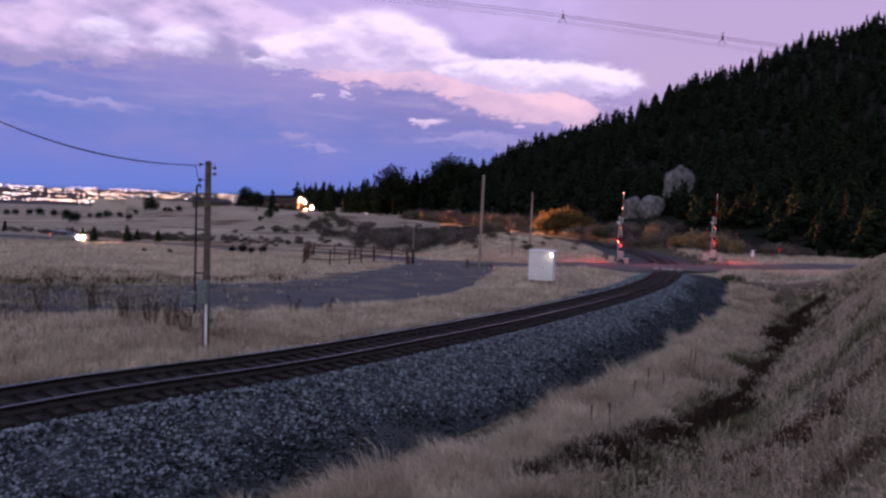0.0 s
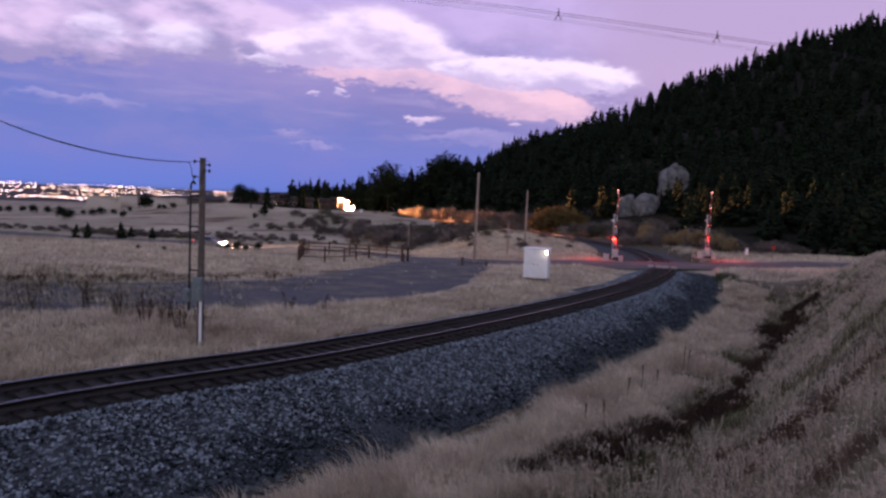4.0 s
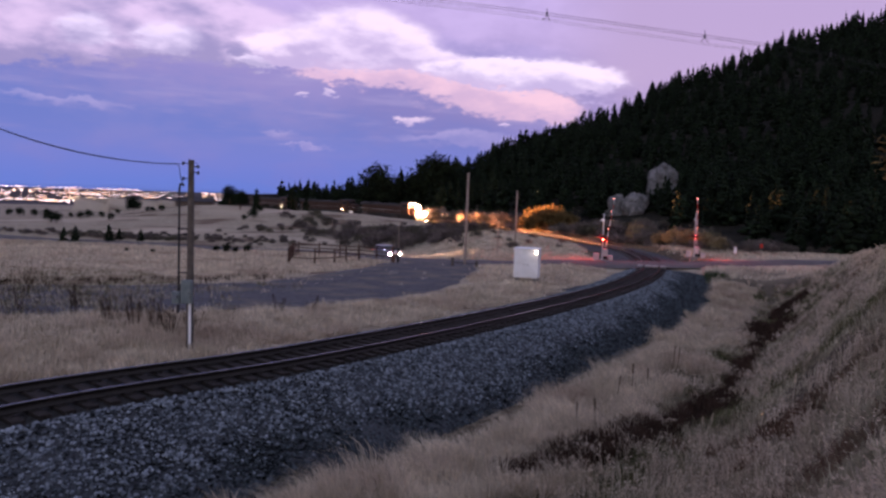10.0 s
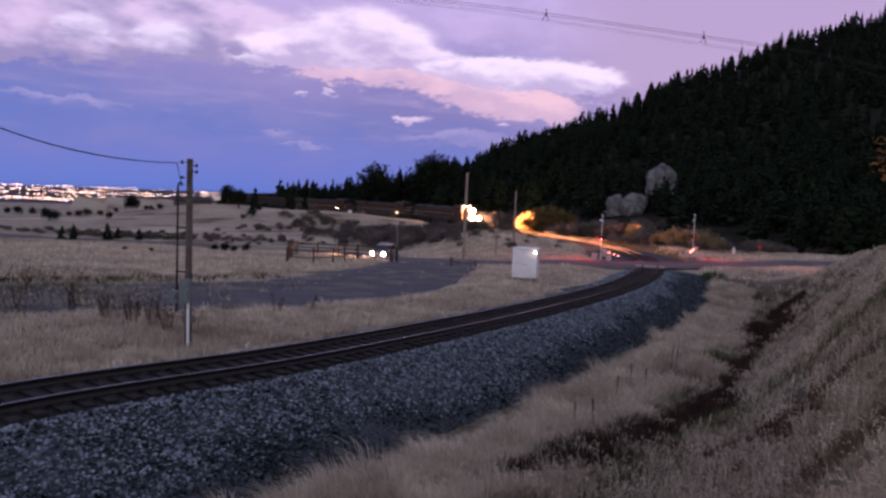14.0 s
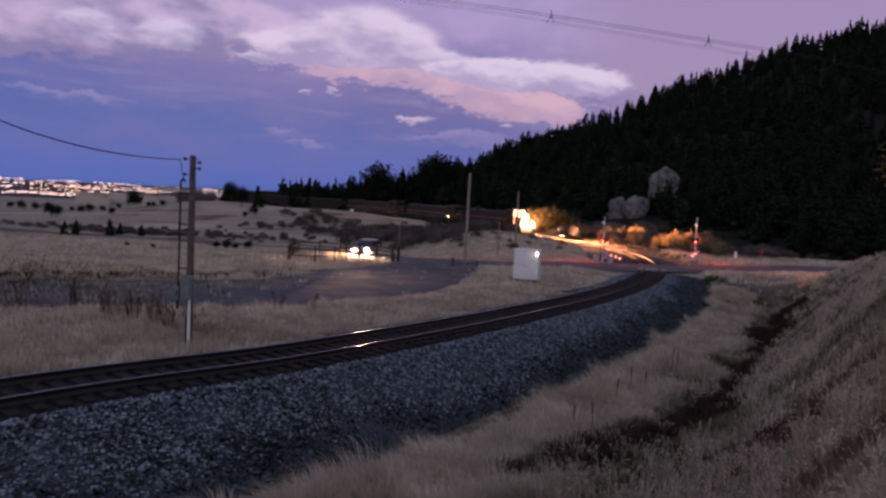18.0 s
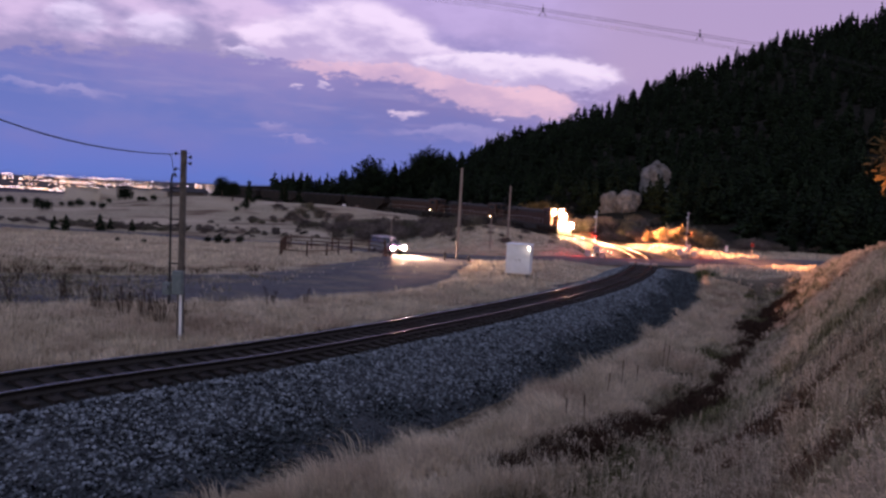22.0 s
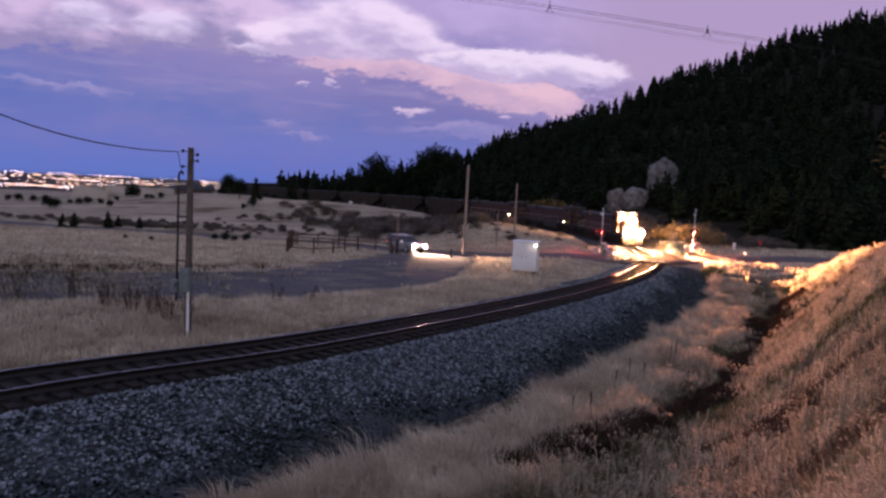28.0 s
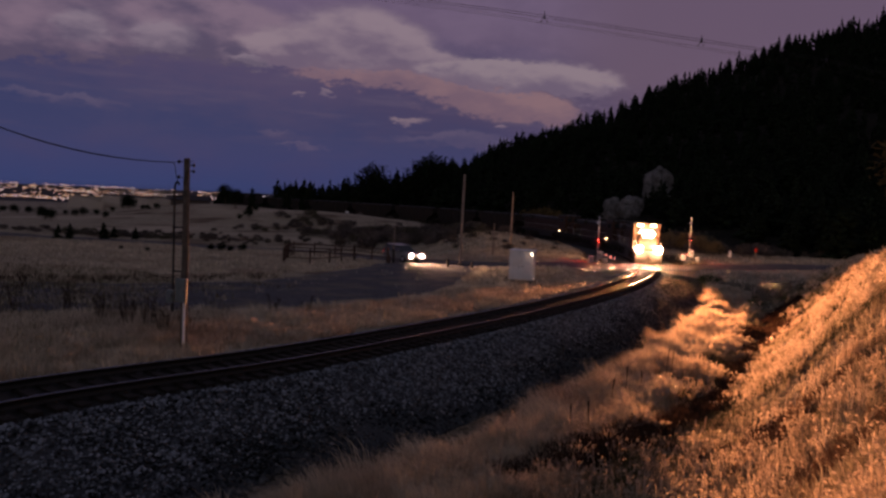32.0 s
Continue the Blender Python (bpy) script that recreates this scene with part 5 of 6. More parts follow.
def build_service_pole():
    x, y = -8.4, 23.2
    z = ground_at(x, y)
    h = 7.38 - z
    pole = thing("utility_pole", pose(x, y, z), "weathered wooden service pole with a conduit riser and meter boxes", "utility pole")
    bm = bmesh.new()
    rod(bm, (0, 0, -0.4), (0.02, 0, h), 0.125, 0.095, 14)
    part("shaft", bm, POLE_WOOD, pole)
    bm = bmesh.new()
    box(bm, (0.06, -0.165, 0.75), (0.09, 0.05, 1.6), 0.012)
    part("cable_guard", bm, WHITE_PAINT, pole, "white cable guard at the foot")
    bm = bmesh.new()
    box(bm, (0.0, -0.26, 1.95), (0.34, 0.22, 0.78), 0.02)
    case = part("switch_box", bm, GREY_BOX, pole, "grey-green switch box")
    bm = bmesh.new()
    box(bm, (0.0, -0.378, 1.95), (0.28, 0.02, 0.68), 0.006)
    part("box_door", bm, GREY_BOX, case)
    bm = bmesh.new()
    rod(bm, (0.11, -0.41, 1.93), (0.11, -0.385, 1.93), 0.02, 0.02, 8)
    part("latch", bm, DARK_METAL, case)
    bm = bmesh.new()
    tube(bm, [(-0.36, -0.05, 1.2), (-0.345, -0.05, h - 0.95), (-0.31, -0.05, h - 0.80), (-0.24, -0.05, h - 0.78), (-0.20, -0.05, h - 0.88)], 0.035, 8)
    part("riser", bm, DARK_METAL, pole, "dark conduit riser with a bent weatherhead")
    for zz in (1.75, 2.55, 4.0, h - 1.25):
        bm = bmesh.new()
        box(bm, (-0.2, -0.04, zz), (0.42, 0.05, 0.05), 0.006)
        part("bracket", bm, DARK_METAL, pole)
    bm = bmesh.new()
    box(bm, (-0.42, -0.08, 1.72), (0.26, 0.16, 0.42), 0.02)
    meter = part("meter_box", bm, GREY_BOX, pole, "small blue-grey meter box")
    bm = bmesh.new()
    rod(bm, (-0.42, -0.16, 1.78), (-0.42, -0.25, 1.78), 0.085, 0.075, 14)
    part("meter_dial", bm, glass("meter_glass", (0.2, 0.22, 0.25)), meter)
    for zz, sx in ((h - 0.12, -1), (h - 0.22, 1), (h - 0.42, 1), (h - 0.62, -1)):
        bm = bmesh.new()
        rod(bm, (0.1 * sx, 0, zz), (0.22 * sx, 0, zz), 0.014, 0.014, 6)
        ball(bm, (0.24 * sx, 0, zz), (0.05, 0.05, 0.06), 2)
        part("insulator", bm, DARK_METAL, pole)
    # drop wire, hanging in from beyond the meadow
    wire = thing("service_wire", pose(x - 0.34, y - 0.2, 7.22), "black twisted service wire sagging to the pole", "wire")
    bm = bmesh.new()
    pts = [(-t, 0.0, -0.02 * t + 0.0312 * t * t) for t in np.linspace(0, 26, 40)]
    tube(bm, [(0.12, 0.18, -0.72), (0.06, 0.1, -0.45), (0.03, 0.05, -0.15), (0, 0, 0)], 0.012, 5)
    tube(bm, pts, 0.017, 5)
    tube(bm, [(a, b + 0.02, c + 0.02 * math.sin(a * 9)) for a, b, c in pts], 0.011, 5)
    part("cable", bm, CABLE, wire)
    bm = bmesh.new()
    tube(bm, [(0.58, 0.2, 0.06), (0.1, 0.1, 0.02), (0, 0, 0)], 0.008, 5)
    part("tie_wire", bm, CABLE, wire)


build_service_pole()
straight_pole("bare_pole", 2.03, 70.1, 9.1, 0.15, PALE_WOOD, "tall pale bare wooden pole beside the lane", tilt=0.4)
straight_pole("bare_pole", 9.74, 98.0, 7.3, 0.13, PALE_WOOD, "pale bare wooden pole behind the relay hut", tilt=0.2)
straight_pole("short_pole", 6.25, 83.4, 4.0, 0.09, PALE_WOOD, "short grey wooden pole in the grass")
straight_pole("marker_pole", -21.6, 134.6, 2.9, 0.09, PALE_WOOD, "pale marker pole on the slope below the track")
lane_post = straight_pole("lamp_post", -4.56, 69.2, 3.55, 0.05, PALE_WOOD, "slim grey post with a hooked top and a thick dark sleeve", top_r=0.8)
hook = bmesh.new()
tube(hook, [(0, 0, 3.5), (0.03, 0, 3.72), (0.12, 0, 3.86), (0.28, 0, 3.9), (0.42, 0, 3.84)], 0.035, 8)
part("hook", hook, PALE_WOOD, lane_post)
sleeve = bmesh.new()
rod(sleeve, (0, 0, -0.2), (0, 0, 1.45), 0.14, 0.13, 12)
part("sleeve", sleeve, DARK_METAL, lane_post, "thick dark sleeve round the foot")


def build_power_line():
    """Twin conductors with spacers, high over the crossing."""
    for j, (lift, twin) in enumerate(((0.0, 0.34), (-0.1, 0.3))):
        line = thing("power_line", pose(0, 75 + 14 * j, 0), "pair of overhead power conductors with spacers", "power line", "overhead power lines")
        ends = [(-70, 31.2), (-3.56, 26.5), (9.73, 25.4), (26.2, 23.72), (39.4, 22.3), (45.4, 21.3), (75, 17.0), (120, 12.0)]
        if j:
            ends = [(u * 1.187, EYE[2] + (w - EYE[2]) * 1.187 - (0.5 + 0.012 * u)) for u, w in ends]
        pts = smooth_line(ends, 2.5)
        for s in (-0.5, 0.5):
            bm = bmesh.new()
            tube(bm, [(a, s * twin, b + lift + 0.16 * s * 2) for a, b in pts], 0.021 if not j else 0.014, 5)
            part("conductor", bm, CABLE, line)
        if j:
            continue
        for a, b in ((9.73, 25.4), (26.2, 23.72), (39.4, 22.3)):
            bm = bmesh.new()
            box(bm, (a, 0, b), (0.12, 0.3, 0.42), 0.02)
            for sx, sz in ((-1, -1), (1, -1), (0, 1)):
                rod(bm, (a, 0, b), (a + 0.3 * sx, 0.05, b + 0.5 * sz), 0.03, 0.02, 6)
                ball(bm, (a + 0.3 * sx, 0.05, b + 0.5 * sz), (0.07, 0.07, 0.1), 1)
            part("spacer", bm, DARK_METAL, line)


build_power_line()


# ---------------------------------------------------------------- relay hut, fence, posts, signs
LAMP_WARM = glow("hut_lamp_glow", (1.0, 0.80, 0.62), 60.0)


def build_relay_hut():
    x, y = 6.4, 54.3
    z = ground_at(x, y)
    hut = thing("relay_hut", pose(x, y, z, 0, 0, -14), "white metal signal relay hut with a lit lamp", "relay hut")
    W, D, H = 1.86, 1.5, 2.28
    for sx in (-0.7, 0.7):
        for sy in (-0.5, 0.5):
            bm = bmesh.new()
            box(bm, (sx, sy, 0.08), (0.24, 0.24, 0.44), 0.01)
            part("footing", bm, CONCRETE, hut)
    bm = bmesh.new()
    box(bm, (0, 0, 0.3 + H / 2 - 0.06), (W, D, H - 0.12), 0.015)
    part("body", bm, WHITE_PAINT, hut)
    bm = bmesh.new()
    box(bm, (0, -0.03, 0.3 + H - 0.06), (W + 0.12, D + 0.16, 0.09), 0.02)
    part("roof", bm, WHITE_PAINT, hut)
    for sx in (-0.46, 0.46):
        bm = bmesh.new()
        box(bm, (sx, -D / 2 - 0.012, 0.3 + H / 2 - 0.08), (0.86, 0.03, H - 0.36), 0.008)
        door = part("door", bm, WHITE_PAINT, hut)
        bm = bmesh.new()
        for j in range(5):
            box(bm, (sx, -D / 2 - 0.034, 0.62 + 0.035 * j), (0.4, 0.014, 0.018))
        part("louvre", bm, WHITE_PAINT, door)
        bm = bmesh.new()
        box(bm, (sx * 0.18 + (0.06 if sx > 0 else -0.06), -D / 2 - 0.05, 1.35), (0.03, 0.05, 0.16), 0.006)
        part("handle", bm, DARK_METAL, door)
    for sx in (-W / 2 + 0.02, -0.02, W / 2 - 0.02):
        bm = bmesh.new()
        box(bm, (sx, -D / 2 - 0.02, 0.3 + H / 2), (0.03, 0.02, H - 0.2), 0.004)
        part("seam", bm, WHITE_PAINT, hut)
    bm = bmesh.new()
    box(bm, (W / 2 - 0.12, -D / 2 - 0.08, 0.3 + H - 0.26), (0.2, 0.14, 0.22), 0.02)
    lamp = part("lamp_housing", bm, GREY_BOX, hut)
    bm = bmesh.new()
    ball(bm, (W / 2 - 0.12, -D / 2 - 0.19, 0.3 + H - 0.28), (0.075, 0.06, 0.08), 2)
    part("lamp_lens", bm, LAMP_WARM, lamp, "glowing warm white lamp lens")
    return hut


build_relay_hut()


def build_fence():
    """Post and rail corral: two lines of brown posts with two or three rails."""
    for pts, rails in (([(-13.8, 62.2), (-11.6, 62.9), (-10.2, 65.2), (-9.4, 67.2), (-8.4, 69.4)], (0.55, 1.15)),
                       ([(-15.2, 73.2), (-13.0, 72.9), (-10.8, 72.5), (-8.8, 72.1), (-6.9, 71.6), (-5.2, 71.0)], (0.45, 0.85, 1.25)),
                       ([(-13.8, 62.2), (-14.4, 66.0), (-14.9, 69.6), (-15.2, 73.2)], (0.55, 1.15))):
        x0, y0 = pts[0]
        fence = thing("rail_fence", pose(x0, y0, ground_at(x0, y0)), "brown wooden post and rail fence in dry grass", "fence", "corral fences")
        base = fence.matrix_basis.inverted()
        dense = [pts[0]]
        for a, b in zip(pts, pts[1:]):
            n = max(1, round(math.dist(a, b) / 2.2))
            dense += [(a[0] + (b[0] - a[0]) * i / n, a[1] + (b[1] - a[1]) * i / n) for i in range(1, n + 1)]
        feet = [base @ Vector((a, b, ground_at(a, b))) for a, b in dense]
        for i, p in enumerate(feet):
            bm = bmesh.new()
            tall = 1.45 + 0.06 * math.sin(i * 2.3)
            rod(bm, p + Vector((0, 0, -0.3)), p + Vector((0.02 * math.sin(i), 0, tall)), 0.085, 0.07, 9)
            part("post", bm, FENCE_WOOD, fence)
        for p, q in zip(feet, feet[1:]):
            for zz in rails:
                bm = bmesh.new()
                rod(bm, p + Vector((0, -0.08, zz + 0.02)), q + Vector((0, -0.08, zz - 0.02)), 0.05, 0.042, 8)
                part("rail", bm, FENCE_WOOD, fence)
    # far corner posts, thicker
    for x, y, h in ((-5.2, 69.9, 1.6), (-4.9, 68.4, 0.9)):
        ob = straight_pole("fence_post", x, y, h, 0.11, FENCE_WOOD, "thick dark wooden corner post")


build_fence()


def build_barrier_posts():
    z = ground_at(0.8, 67.5)
    rail = thing("lane_barrier", pose(0.8, 67.5, z), "low barrier of two dark posts joined by a bar", "barrier")
    for dx, h, r in ((0, 0.85, 0.14), (2.3, 0.62, 0.12)):
        bm = bmesh.new()
        rod(bm, (dx, 0, -0.3), (dx, 0, h), r, r * 0.95, 12)
        part("post", bm, POLE_WOOD, rail)
    bm = bmesh.new()
    rod(bm, (0.1, 0, 0.38), (2.25, 0, 0.34), 0.035, 0.035, 8)
    part("bar", bm, DARK_METAL, rail)


build_barrier_posts()

RED_SIGN = surface("red_reflector", (0.5, 0.03, 0.02), (0.62, 0.05, 0.03), 5, 0.35, 0, 0.0)


def small_sign(name, x, y, h, w, tall, plate, label, category="sign"):
    z = ground_at(x, y)
    sign = thing(name, pose(x, y, z), label, category)
    bm = bmesh.new()
    box(bm, (0, 0, h / 2 - 0.1), (0.06, 0.04, h + 0.2), 0.006)
    part("post", bm, PALE_WOOD, sign)
    bm = bmesh.new()
    box(bm, (0, -0.035, h - tall / 2), (w, 0.02, tall), 0.006)
    part("plate", bm, plate, sign)


small_sign("marker_sign", 36.3, 81.0, 2.1, 0.36, 0.42, RED_SIGN, "red square reflector sign on a wooden post")
small_sign("marker_post", 35.4, 86.0, 1.4, 0.36, 0.8, WHITE_PAINT, "white marker board beside the road", "marker")
small_sign("utility_marker", 9.2, 78.6, 1.0, 0.45, 0.6, WHITE_PAINT, "small white utility marker in the grass", "marker")
small_sign("line_marker", -25.2, 187.8, 2.4, 0.9, 1.6, WHITE_PAINT, "white trackside marker board", "marker")


# ---------------------------------------------------------------- crossing gates
RED_LAMP = glow("red_crossing_lamp", (1.0, 0.014, 0.009), 1300.0)
ARM_LAMP = glow("gate_arm_lamp", (1.0, 0.22, 0.15), 14.0, False)
RED_BAND = surface("red_reflective_band", (0.45, 0.04, 0.03), (0.55, 0.06, 0.04), 6, 0.4, 0, 0.0)
GATE_ARMS = []


def build_gate(x, y, turn, arm_len, mast_h):
    z = ground_at(x, y)
    gate = thing("crossing_gate", pose(x, y, z, 0, 0, turn), "level crossing signal mast with red lamps and a striped gate arm", "crossing gate", "crossing gates")
    bm = bmesh.new()
    box(bm, (0, 0, 0.12), (0.9, 0.9, 0.5), 0.03)
    part("foundation", bm, CONCRETE, gate)
    bm = bmesh.new()
    rod(bm, (0, 0, 0.3), (0, 0, mast_h), 0.062, 0.062, 12)
    rod(bm, (0, 0, 0.36), (0, 0, 0.75), 0.13, 0.075, 12)
    part("mast", bm, GALV, gate)
    # crossed boards
    for s in (-1, 1):
        bm = bmesh.new()
        box(bm, (0, 0, 0), (1.22, 0.02, 0.22), 0.004, pose(-0.1 - 0.03 * (s > 0), 0, mast_h - 0.55, s * 45, 0, 90))
        part("crossbuck", bm, WHITE_PAINT, gate, "white crossbuck board")
    # two pairs of lamps on a cross bracket, turned a little towards the bank
    skew = pose(0, 0, 0, 0, 0, 0)
    bm = bmesh.new()
    rod(bm, (0, -0.62, 2.75), (0, 0.62, 2.75), 0.03, 0.03, 8)
    part("lamp_bracket", bm, GALV, gate).matrix_basis = skew
    for sy in (-0.55, 0.55):
        for sx in (-1, 1):
            bm = bmesh.new()
            rod(bm, (0.05 * sx, sy, 2.75), (0.12 * sx, sy, 2.75), 0.27, 0.27, 20)
            lamp = part("lamp_backing", bm, DARK_METAL, gate)
            lamp.matrix_basis = skew
            bm = bmesh.new()
            rod(bm, (0.12 * sx, sy, 2.75), (0.132 * sx, sy, 2.75), 0.12, 0.12, 14)
            part("lamp_lens", bm, RED_LAMP, lamp, "glowing red lamp lens")
            bm = bmesh.new()
            for a in np.linspace(math.radians(-10), math.radians(190), 10):
                box(bm, (0, 0, 0), (0.26, 0.05, 0.012), 0, pose(0.25 * sx, sy + 0.14 * math.cos(a), 2.75 + 0.14 * math.sin(a), math.degrees(a) + 90, 0, 0))
            part("visor", bm, DARK_METAL, lamp)
    # bell
    bm = bmesh.new()
    ball(bm, (0, 0, mast_h + 0.04), (0.15, 0.15, 0.1), 2)
    part("bell", bm, GALV, gate)
    # gate machine and its counterweight
    bm = bmesh.new()
    box(bm, (0.28, -0.05, 1.12), (0.5, 0.6, 0.82), 0.03)
    part("gate_machine", bm, GALV, gate, "silver gate machine case")
    bm = bmesh.new()
    box(bm, (-0.62, 0.2, 0.6), (0.55, 0.5, 0.75), 0.02)
    part("junction_case", bm, GALV, gate)
    bm = bmesh.new()
    box(bm, (0.95, 0.3, 0.5), (0.5, 0.45, 0.6), 0.02)
    part("battery_case", bm, GALV, gate)
    # the arm, modelled lying out along -y from its pivot
    arm = new("gate_arm")
    arm.parent = gate
    arm["label"] = "red and white striped gate arm with lamps"
    arm.location = (0.28, 0, 1.25)
    bm = bmesh.new()
    for s in (-0.32, 0.32):
        rod(bm, (s, 0.75, -0.05), (s * 0.4, -1.2, 0), 0.03, 0.03, 6)
    box(bm, (0, 0.85, -0.06), (0.75, 0.3, 0.22), 0.02)
    part("counterweight", bm, DARK_METAL, arm)
    n = 9
    for j in range(n):
        bm = bmesh.new()
        a, b = -0.6 - (arm_len - 0.6) * j / n, -0.6 - (arm_len - 0.6) * (j + 1) / n
        hh = 0.11 - 0.05 * j / n
        box(bm, (0, (a + b) / 2, 0), (0.05, abs(b - a) - 0.004, hh), 0.006)
        part("arm_section", bm, RED_BAND if j % 2 else WHITE_PAINT, arm)
    for q in (0.995, 0.74, 0.42):
        bm = bmesh.new()
        ball(bm, (0, -arm_len * q, 0.10), (0.055, 0.055, 0.07), 2)
        part("arm_lamp", bm, ARM_LAMP, arm, "glowing red arm lamp")
    GATE_ARMS.append(arm)
    return gate


build_gate(17.3, 77.4, 0, 6.7, 5.2)
build_gate(29.15, 82.4, -24, 6.7, 5.2)

# ---------------------------------------------------------------- the town on the plain
def build_town():
    rng = np.random.default_rng(81)
    cube = np.array([(a, b, c) for c in (0, 1) for a, b in ((-.5, -.5), (.5, -.5), (.5, .5), (-.5, .5))])
    quad = np.array([(0, 3, 2, 1), (4, 5, 6, 7), (0, 1, 5, 4), (1, 2, 6, 5), (2, 3, 7, 6), (3, 0, 4, 7)])
    # streets: far bearing, length, distance, slant
    streets = [(rng.uniform(-0.68, -0.24), rng.uniform(0.02, 0.08), rng.choice((2750, 3050, 3350, 3700, 3950, 4300)), rng.normal(0, 900)) for _ in range(46)]
    for name, colour, gain, n, label in (("amber_town_lights", (1.0, 0.56, 0.36), 9.0, 560, "far amber street lights of a town on the plain"),
                                         ("white_town_lights", (1.0, 0.76, 0.82), 10.0, 440, "far white lights of a town on the plain"),
                                         ("town_buildings", None, 0, 420, "dim far buildings of a town")):
        rows = rng.choice((2750, 3050, 3350, 3700, 3950, 4300), n, p=(0.10, 0.14, 0.16, 0.22, 0.22, 0.16))
        y = rows + rng.normal(0, 22, n)
        u = -0.67 + 0.50 * rng.beta(1.1, 1.25, n)
        pick = rng.integers(0, len(streets), n)
        spot = rng.random(n)
        on_street = rng.random(n) < 0.55
        su, sl, sy, ss = (np.array(streets)[pick, k] for k in range(4))
        u = np.where(on_street, su + sl * spot, u)
        y = np.where(on_street, sy + ss * sl * spot + rng.normal(0, 6, n), y)
        x = u * y
        z = ground_height(x, y)
        size = np.stack([rng.gamma(0.8, 4.6, n) + 1.0, rng.uniform(3, 7, n), rng.uniform(0.6, 1.3, n)], 1)
        lift = 3.0 * np.round(rng.uniform(0, 2.6, n)) + rng.normal(0, 0.25, n) + 0.7
        if not colour:
            size *= (2.2, 1.5, 1.4)
            lift *= 0
        V = cube[None] * size[:, None] + np.stack([x, y, z + lift], 1)[:, None]
        F = quad[None] + (np.arange(n) * 8)[:, None, None]
        ob = big_mesh(name, V.reshape(-1, 3), F.reshape(-1, 4), glow(name, colour, gain, False) if colour else surface("far_buildings", (0.04, 0.038, 0.048), (0.085, 0.08, 0.09), 0.05, 0.9, 0, 0))
        tagged(ob, label, "town", kind="stuff")
    # a farm shed and yard lights on the rise
    z = ground_at(-66, 186)
    shed = thing("farm_shed", pose(-66, 186, z, 0, 0, 12), "low dark farm shed behind the rise", "shed")
    bm = bmesh.new()
    box(bm, (0, 0, 1.3), (9, 6, 3.0), 0.04)
    part("wall", bm, POLE_WOOD, shed)
    bm = bmesh.new()
    for s in (-1, 1):
        box(bm, (0, s * 1.65, 3.25), (9.6, 3.7, 0.16), 0.02, Matrix.Translation((0, s * 1.65, 3.25)) @ pose(0, 0, 0, -s * 18, 0, 0) @ Matrix.Translation((0, -s * 1.65, -3.25)))
    part("roof", bm, DARK_METAL, shed)


build_town()


# ---------------------------------------------------------------- train
LOCO_ORANGE = surface("orange_engine_paint", (0.034, 0.014, 0.007), (0.052, 0.021, 0.010), 3, 0.5, 0, 0.05, wear=(0.045, 0.022, 0.012), wear_scale=0.8)
LOCO_BLACK = surface("sooty_engine_paint", (0.018, 0.018, 0.018), (0.045, 0.042, 0.04), 4, 0.55, 0, 0.1)
UNDERGEAR = surface("greasy_undergear", (0.02, 0.018, 0.016), (0.05, 0.043, 0.038), 6, 0.8, 0.3, 0.3)
HOPPER = surface("brown_hopper_paint", (0.011, 0.009, 0.008), (0.026, 0.020, 0.018), 2.5, 0.75, 0, 0.2, wear=(0.034, 0.022, 0.015), wear_scale=0.7, vary=0.3)
COAL = surface("coal_load", (0.012, 0.012, 0.013), (0.035, 0.035, 0.037), 6, 0.8, 0, 0.8)
HEADLIGHT = glow("engine_headlight", (1.0, 0.44, 0.23), 12000000.0)
DITCH_LIGHT = glow("engine_ditch_light", (1.0, 0.37, 0.17), 115000000.0)
SIDE_DITCH_LIGHT = glow("engine_side_ditch_light", (1.0, 0.36, 0.17), 16000000.0)
BOARD_GLOW = glow("lit_number_board", (1.0, 0.80, 0.55), 26.0, False)
# added glow round the engine lamps: widens their glare, spills light sideways
GLARE_RING = glow("engine_glare_ring", (1.0, 0.50, 0.27), 4500.0)
DIM_LIGHT = glow("dim_engine_light", (1.0, 0.72, 0.42), 90.0, False)
CAB_GLASS = glass("cab_glass")


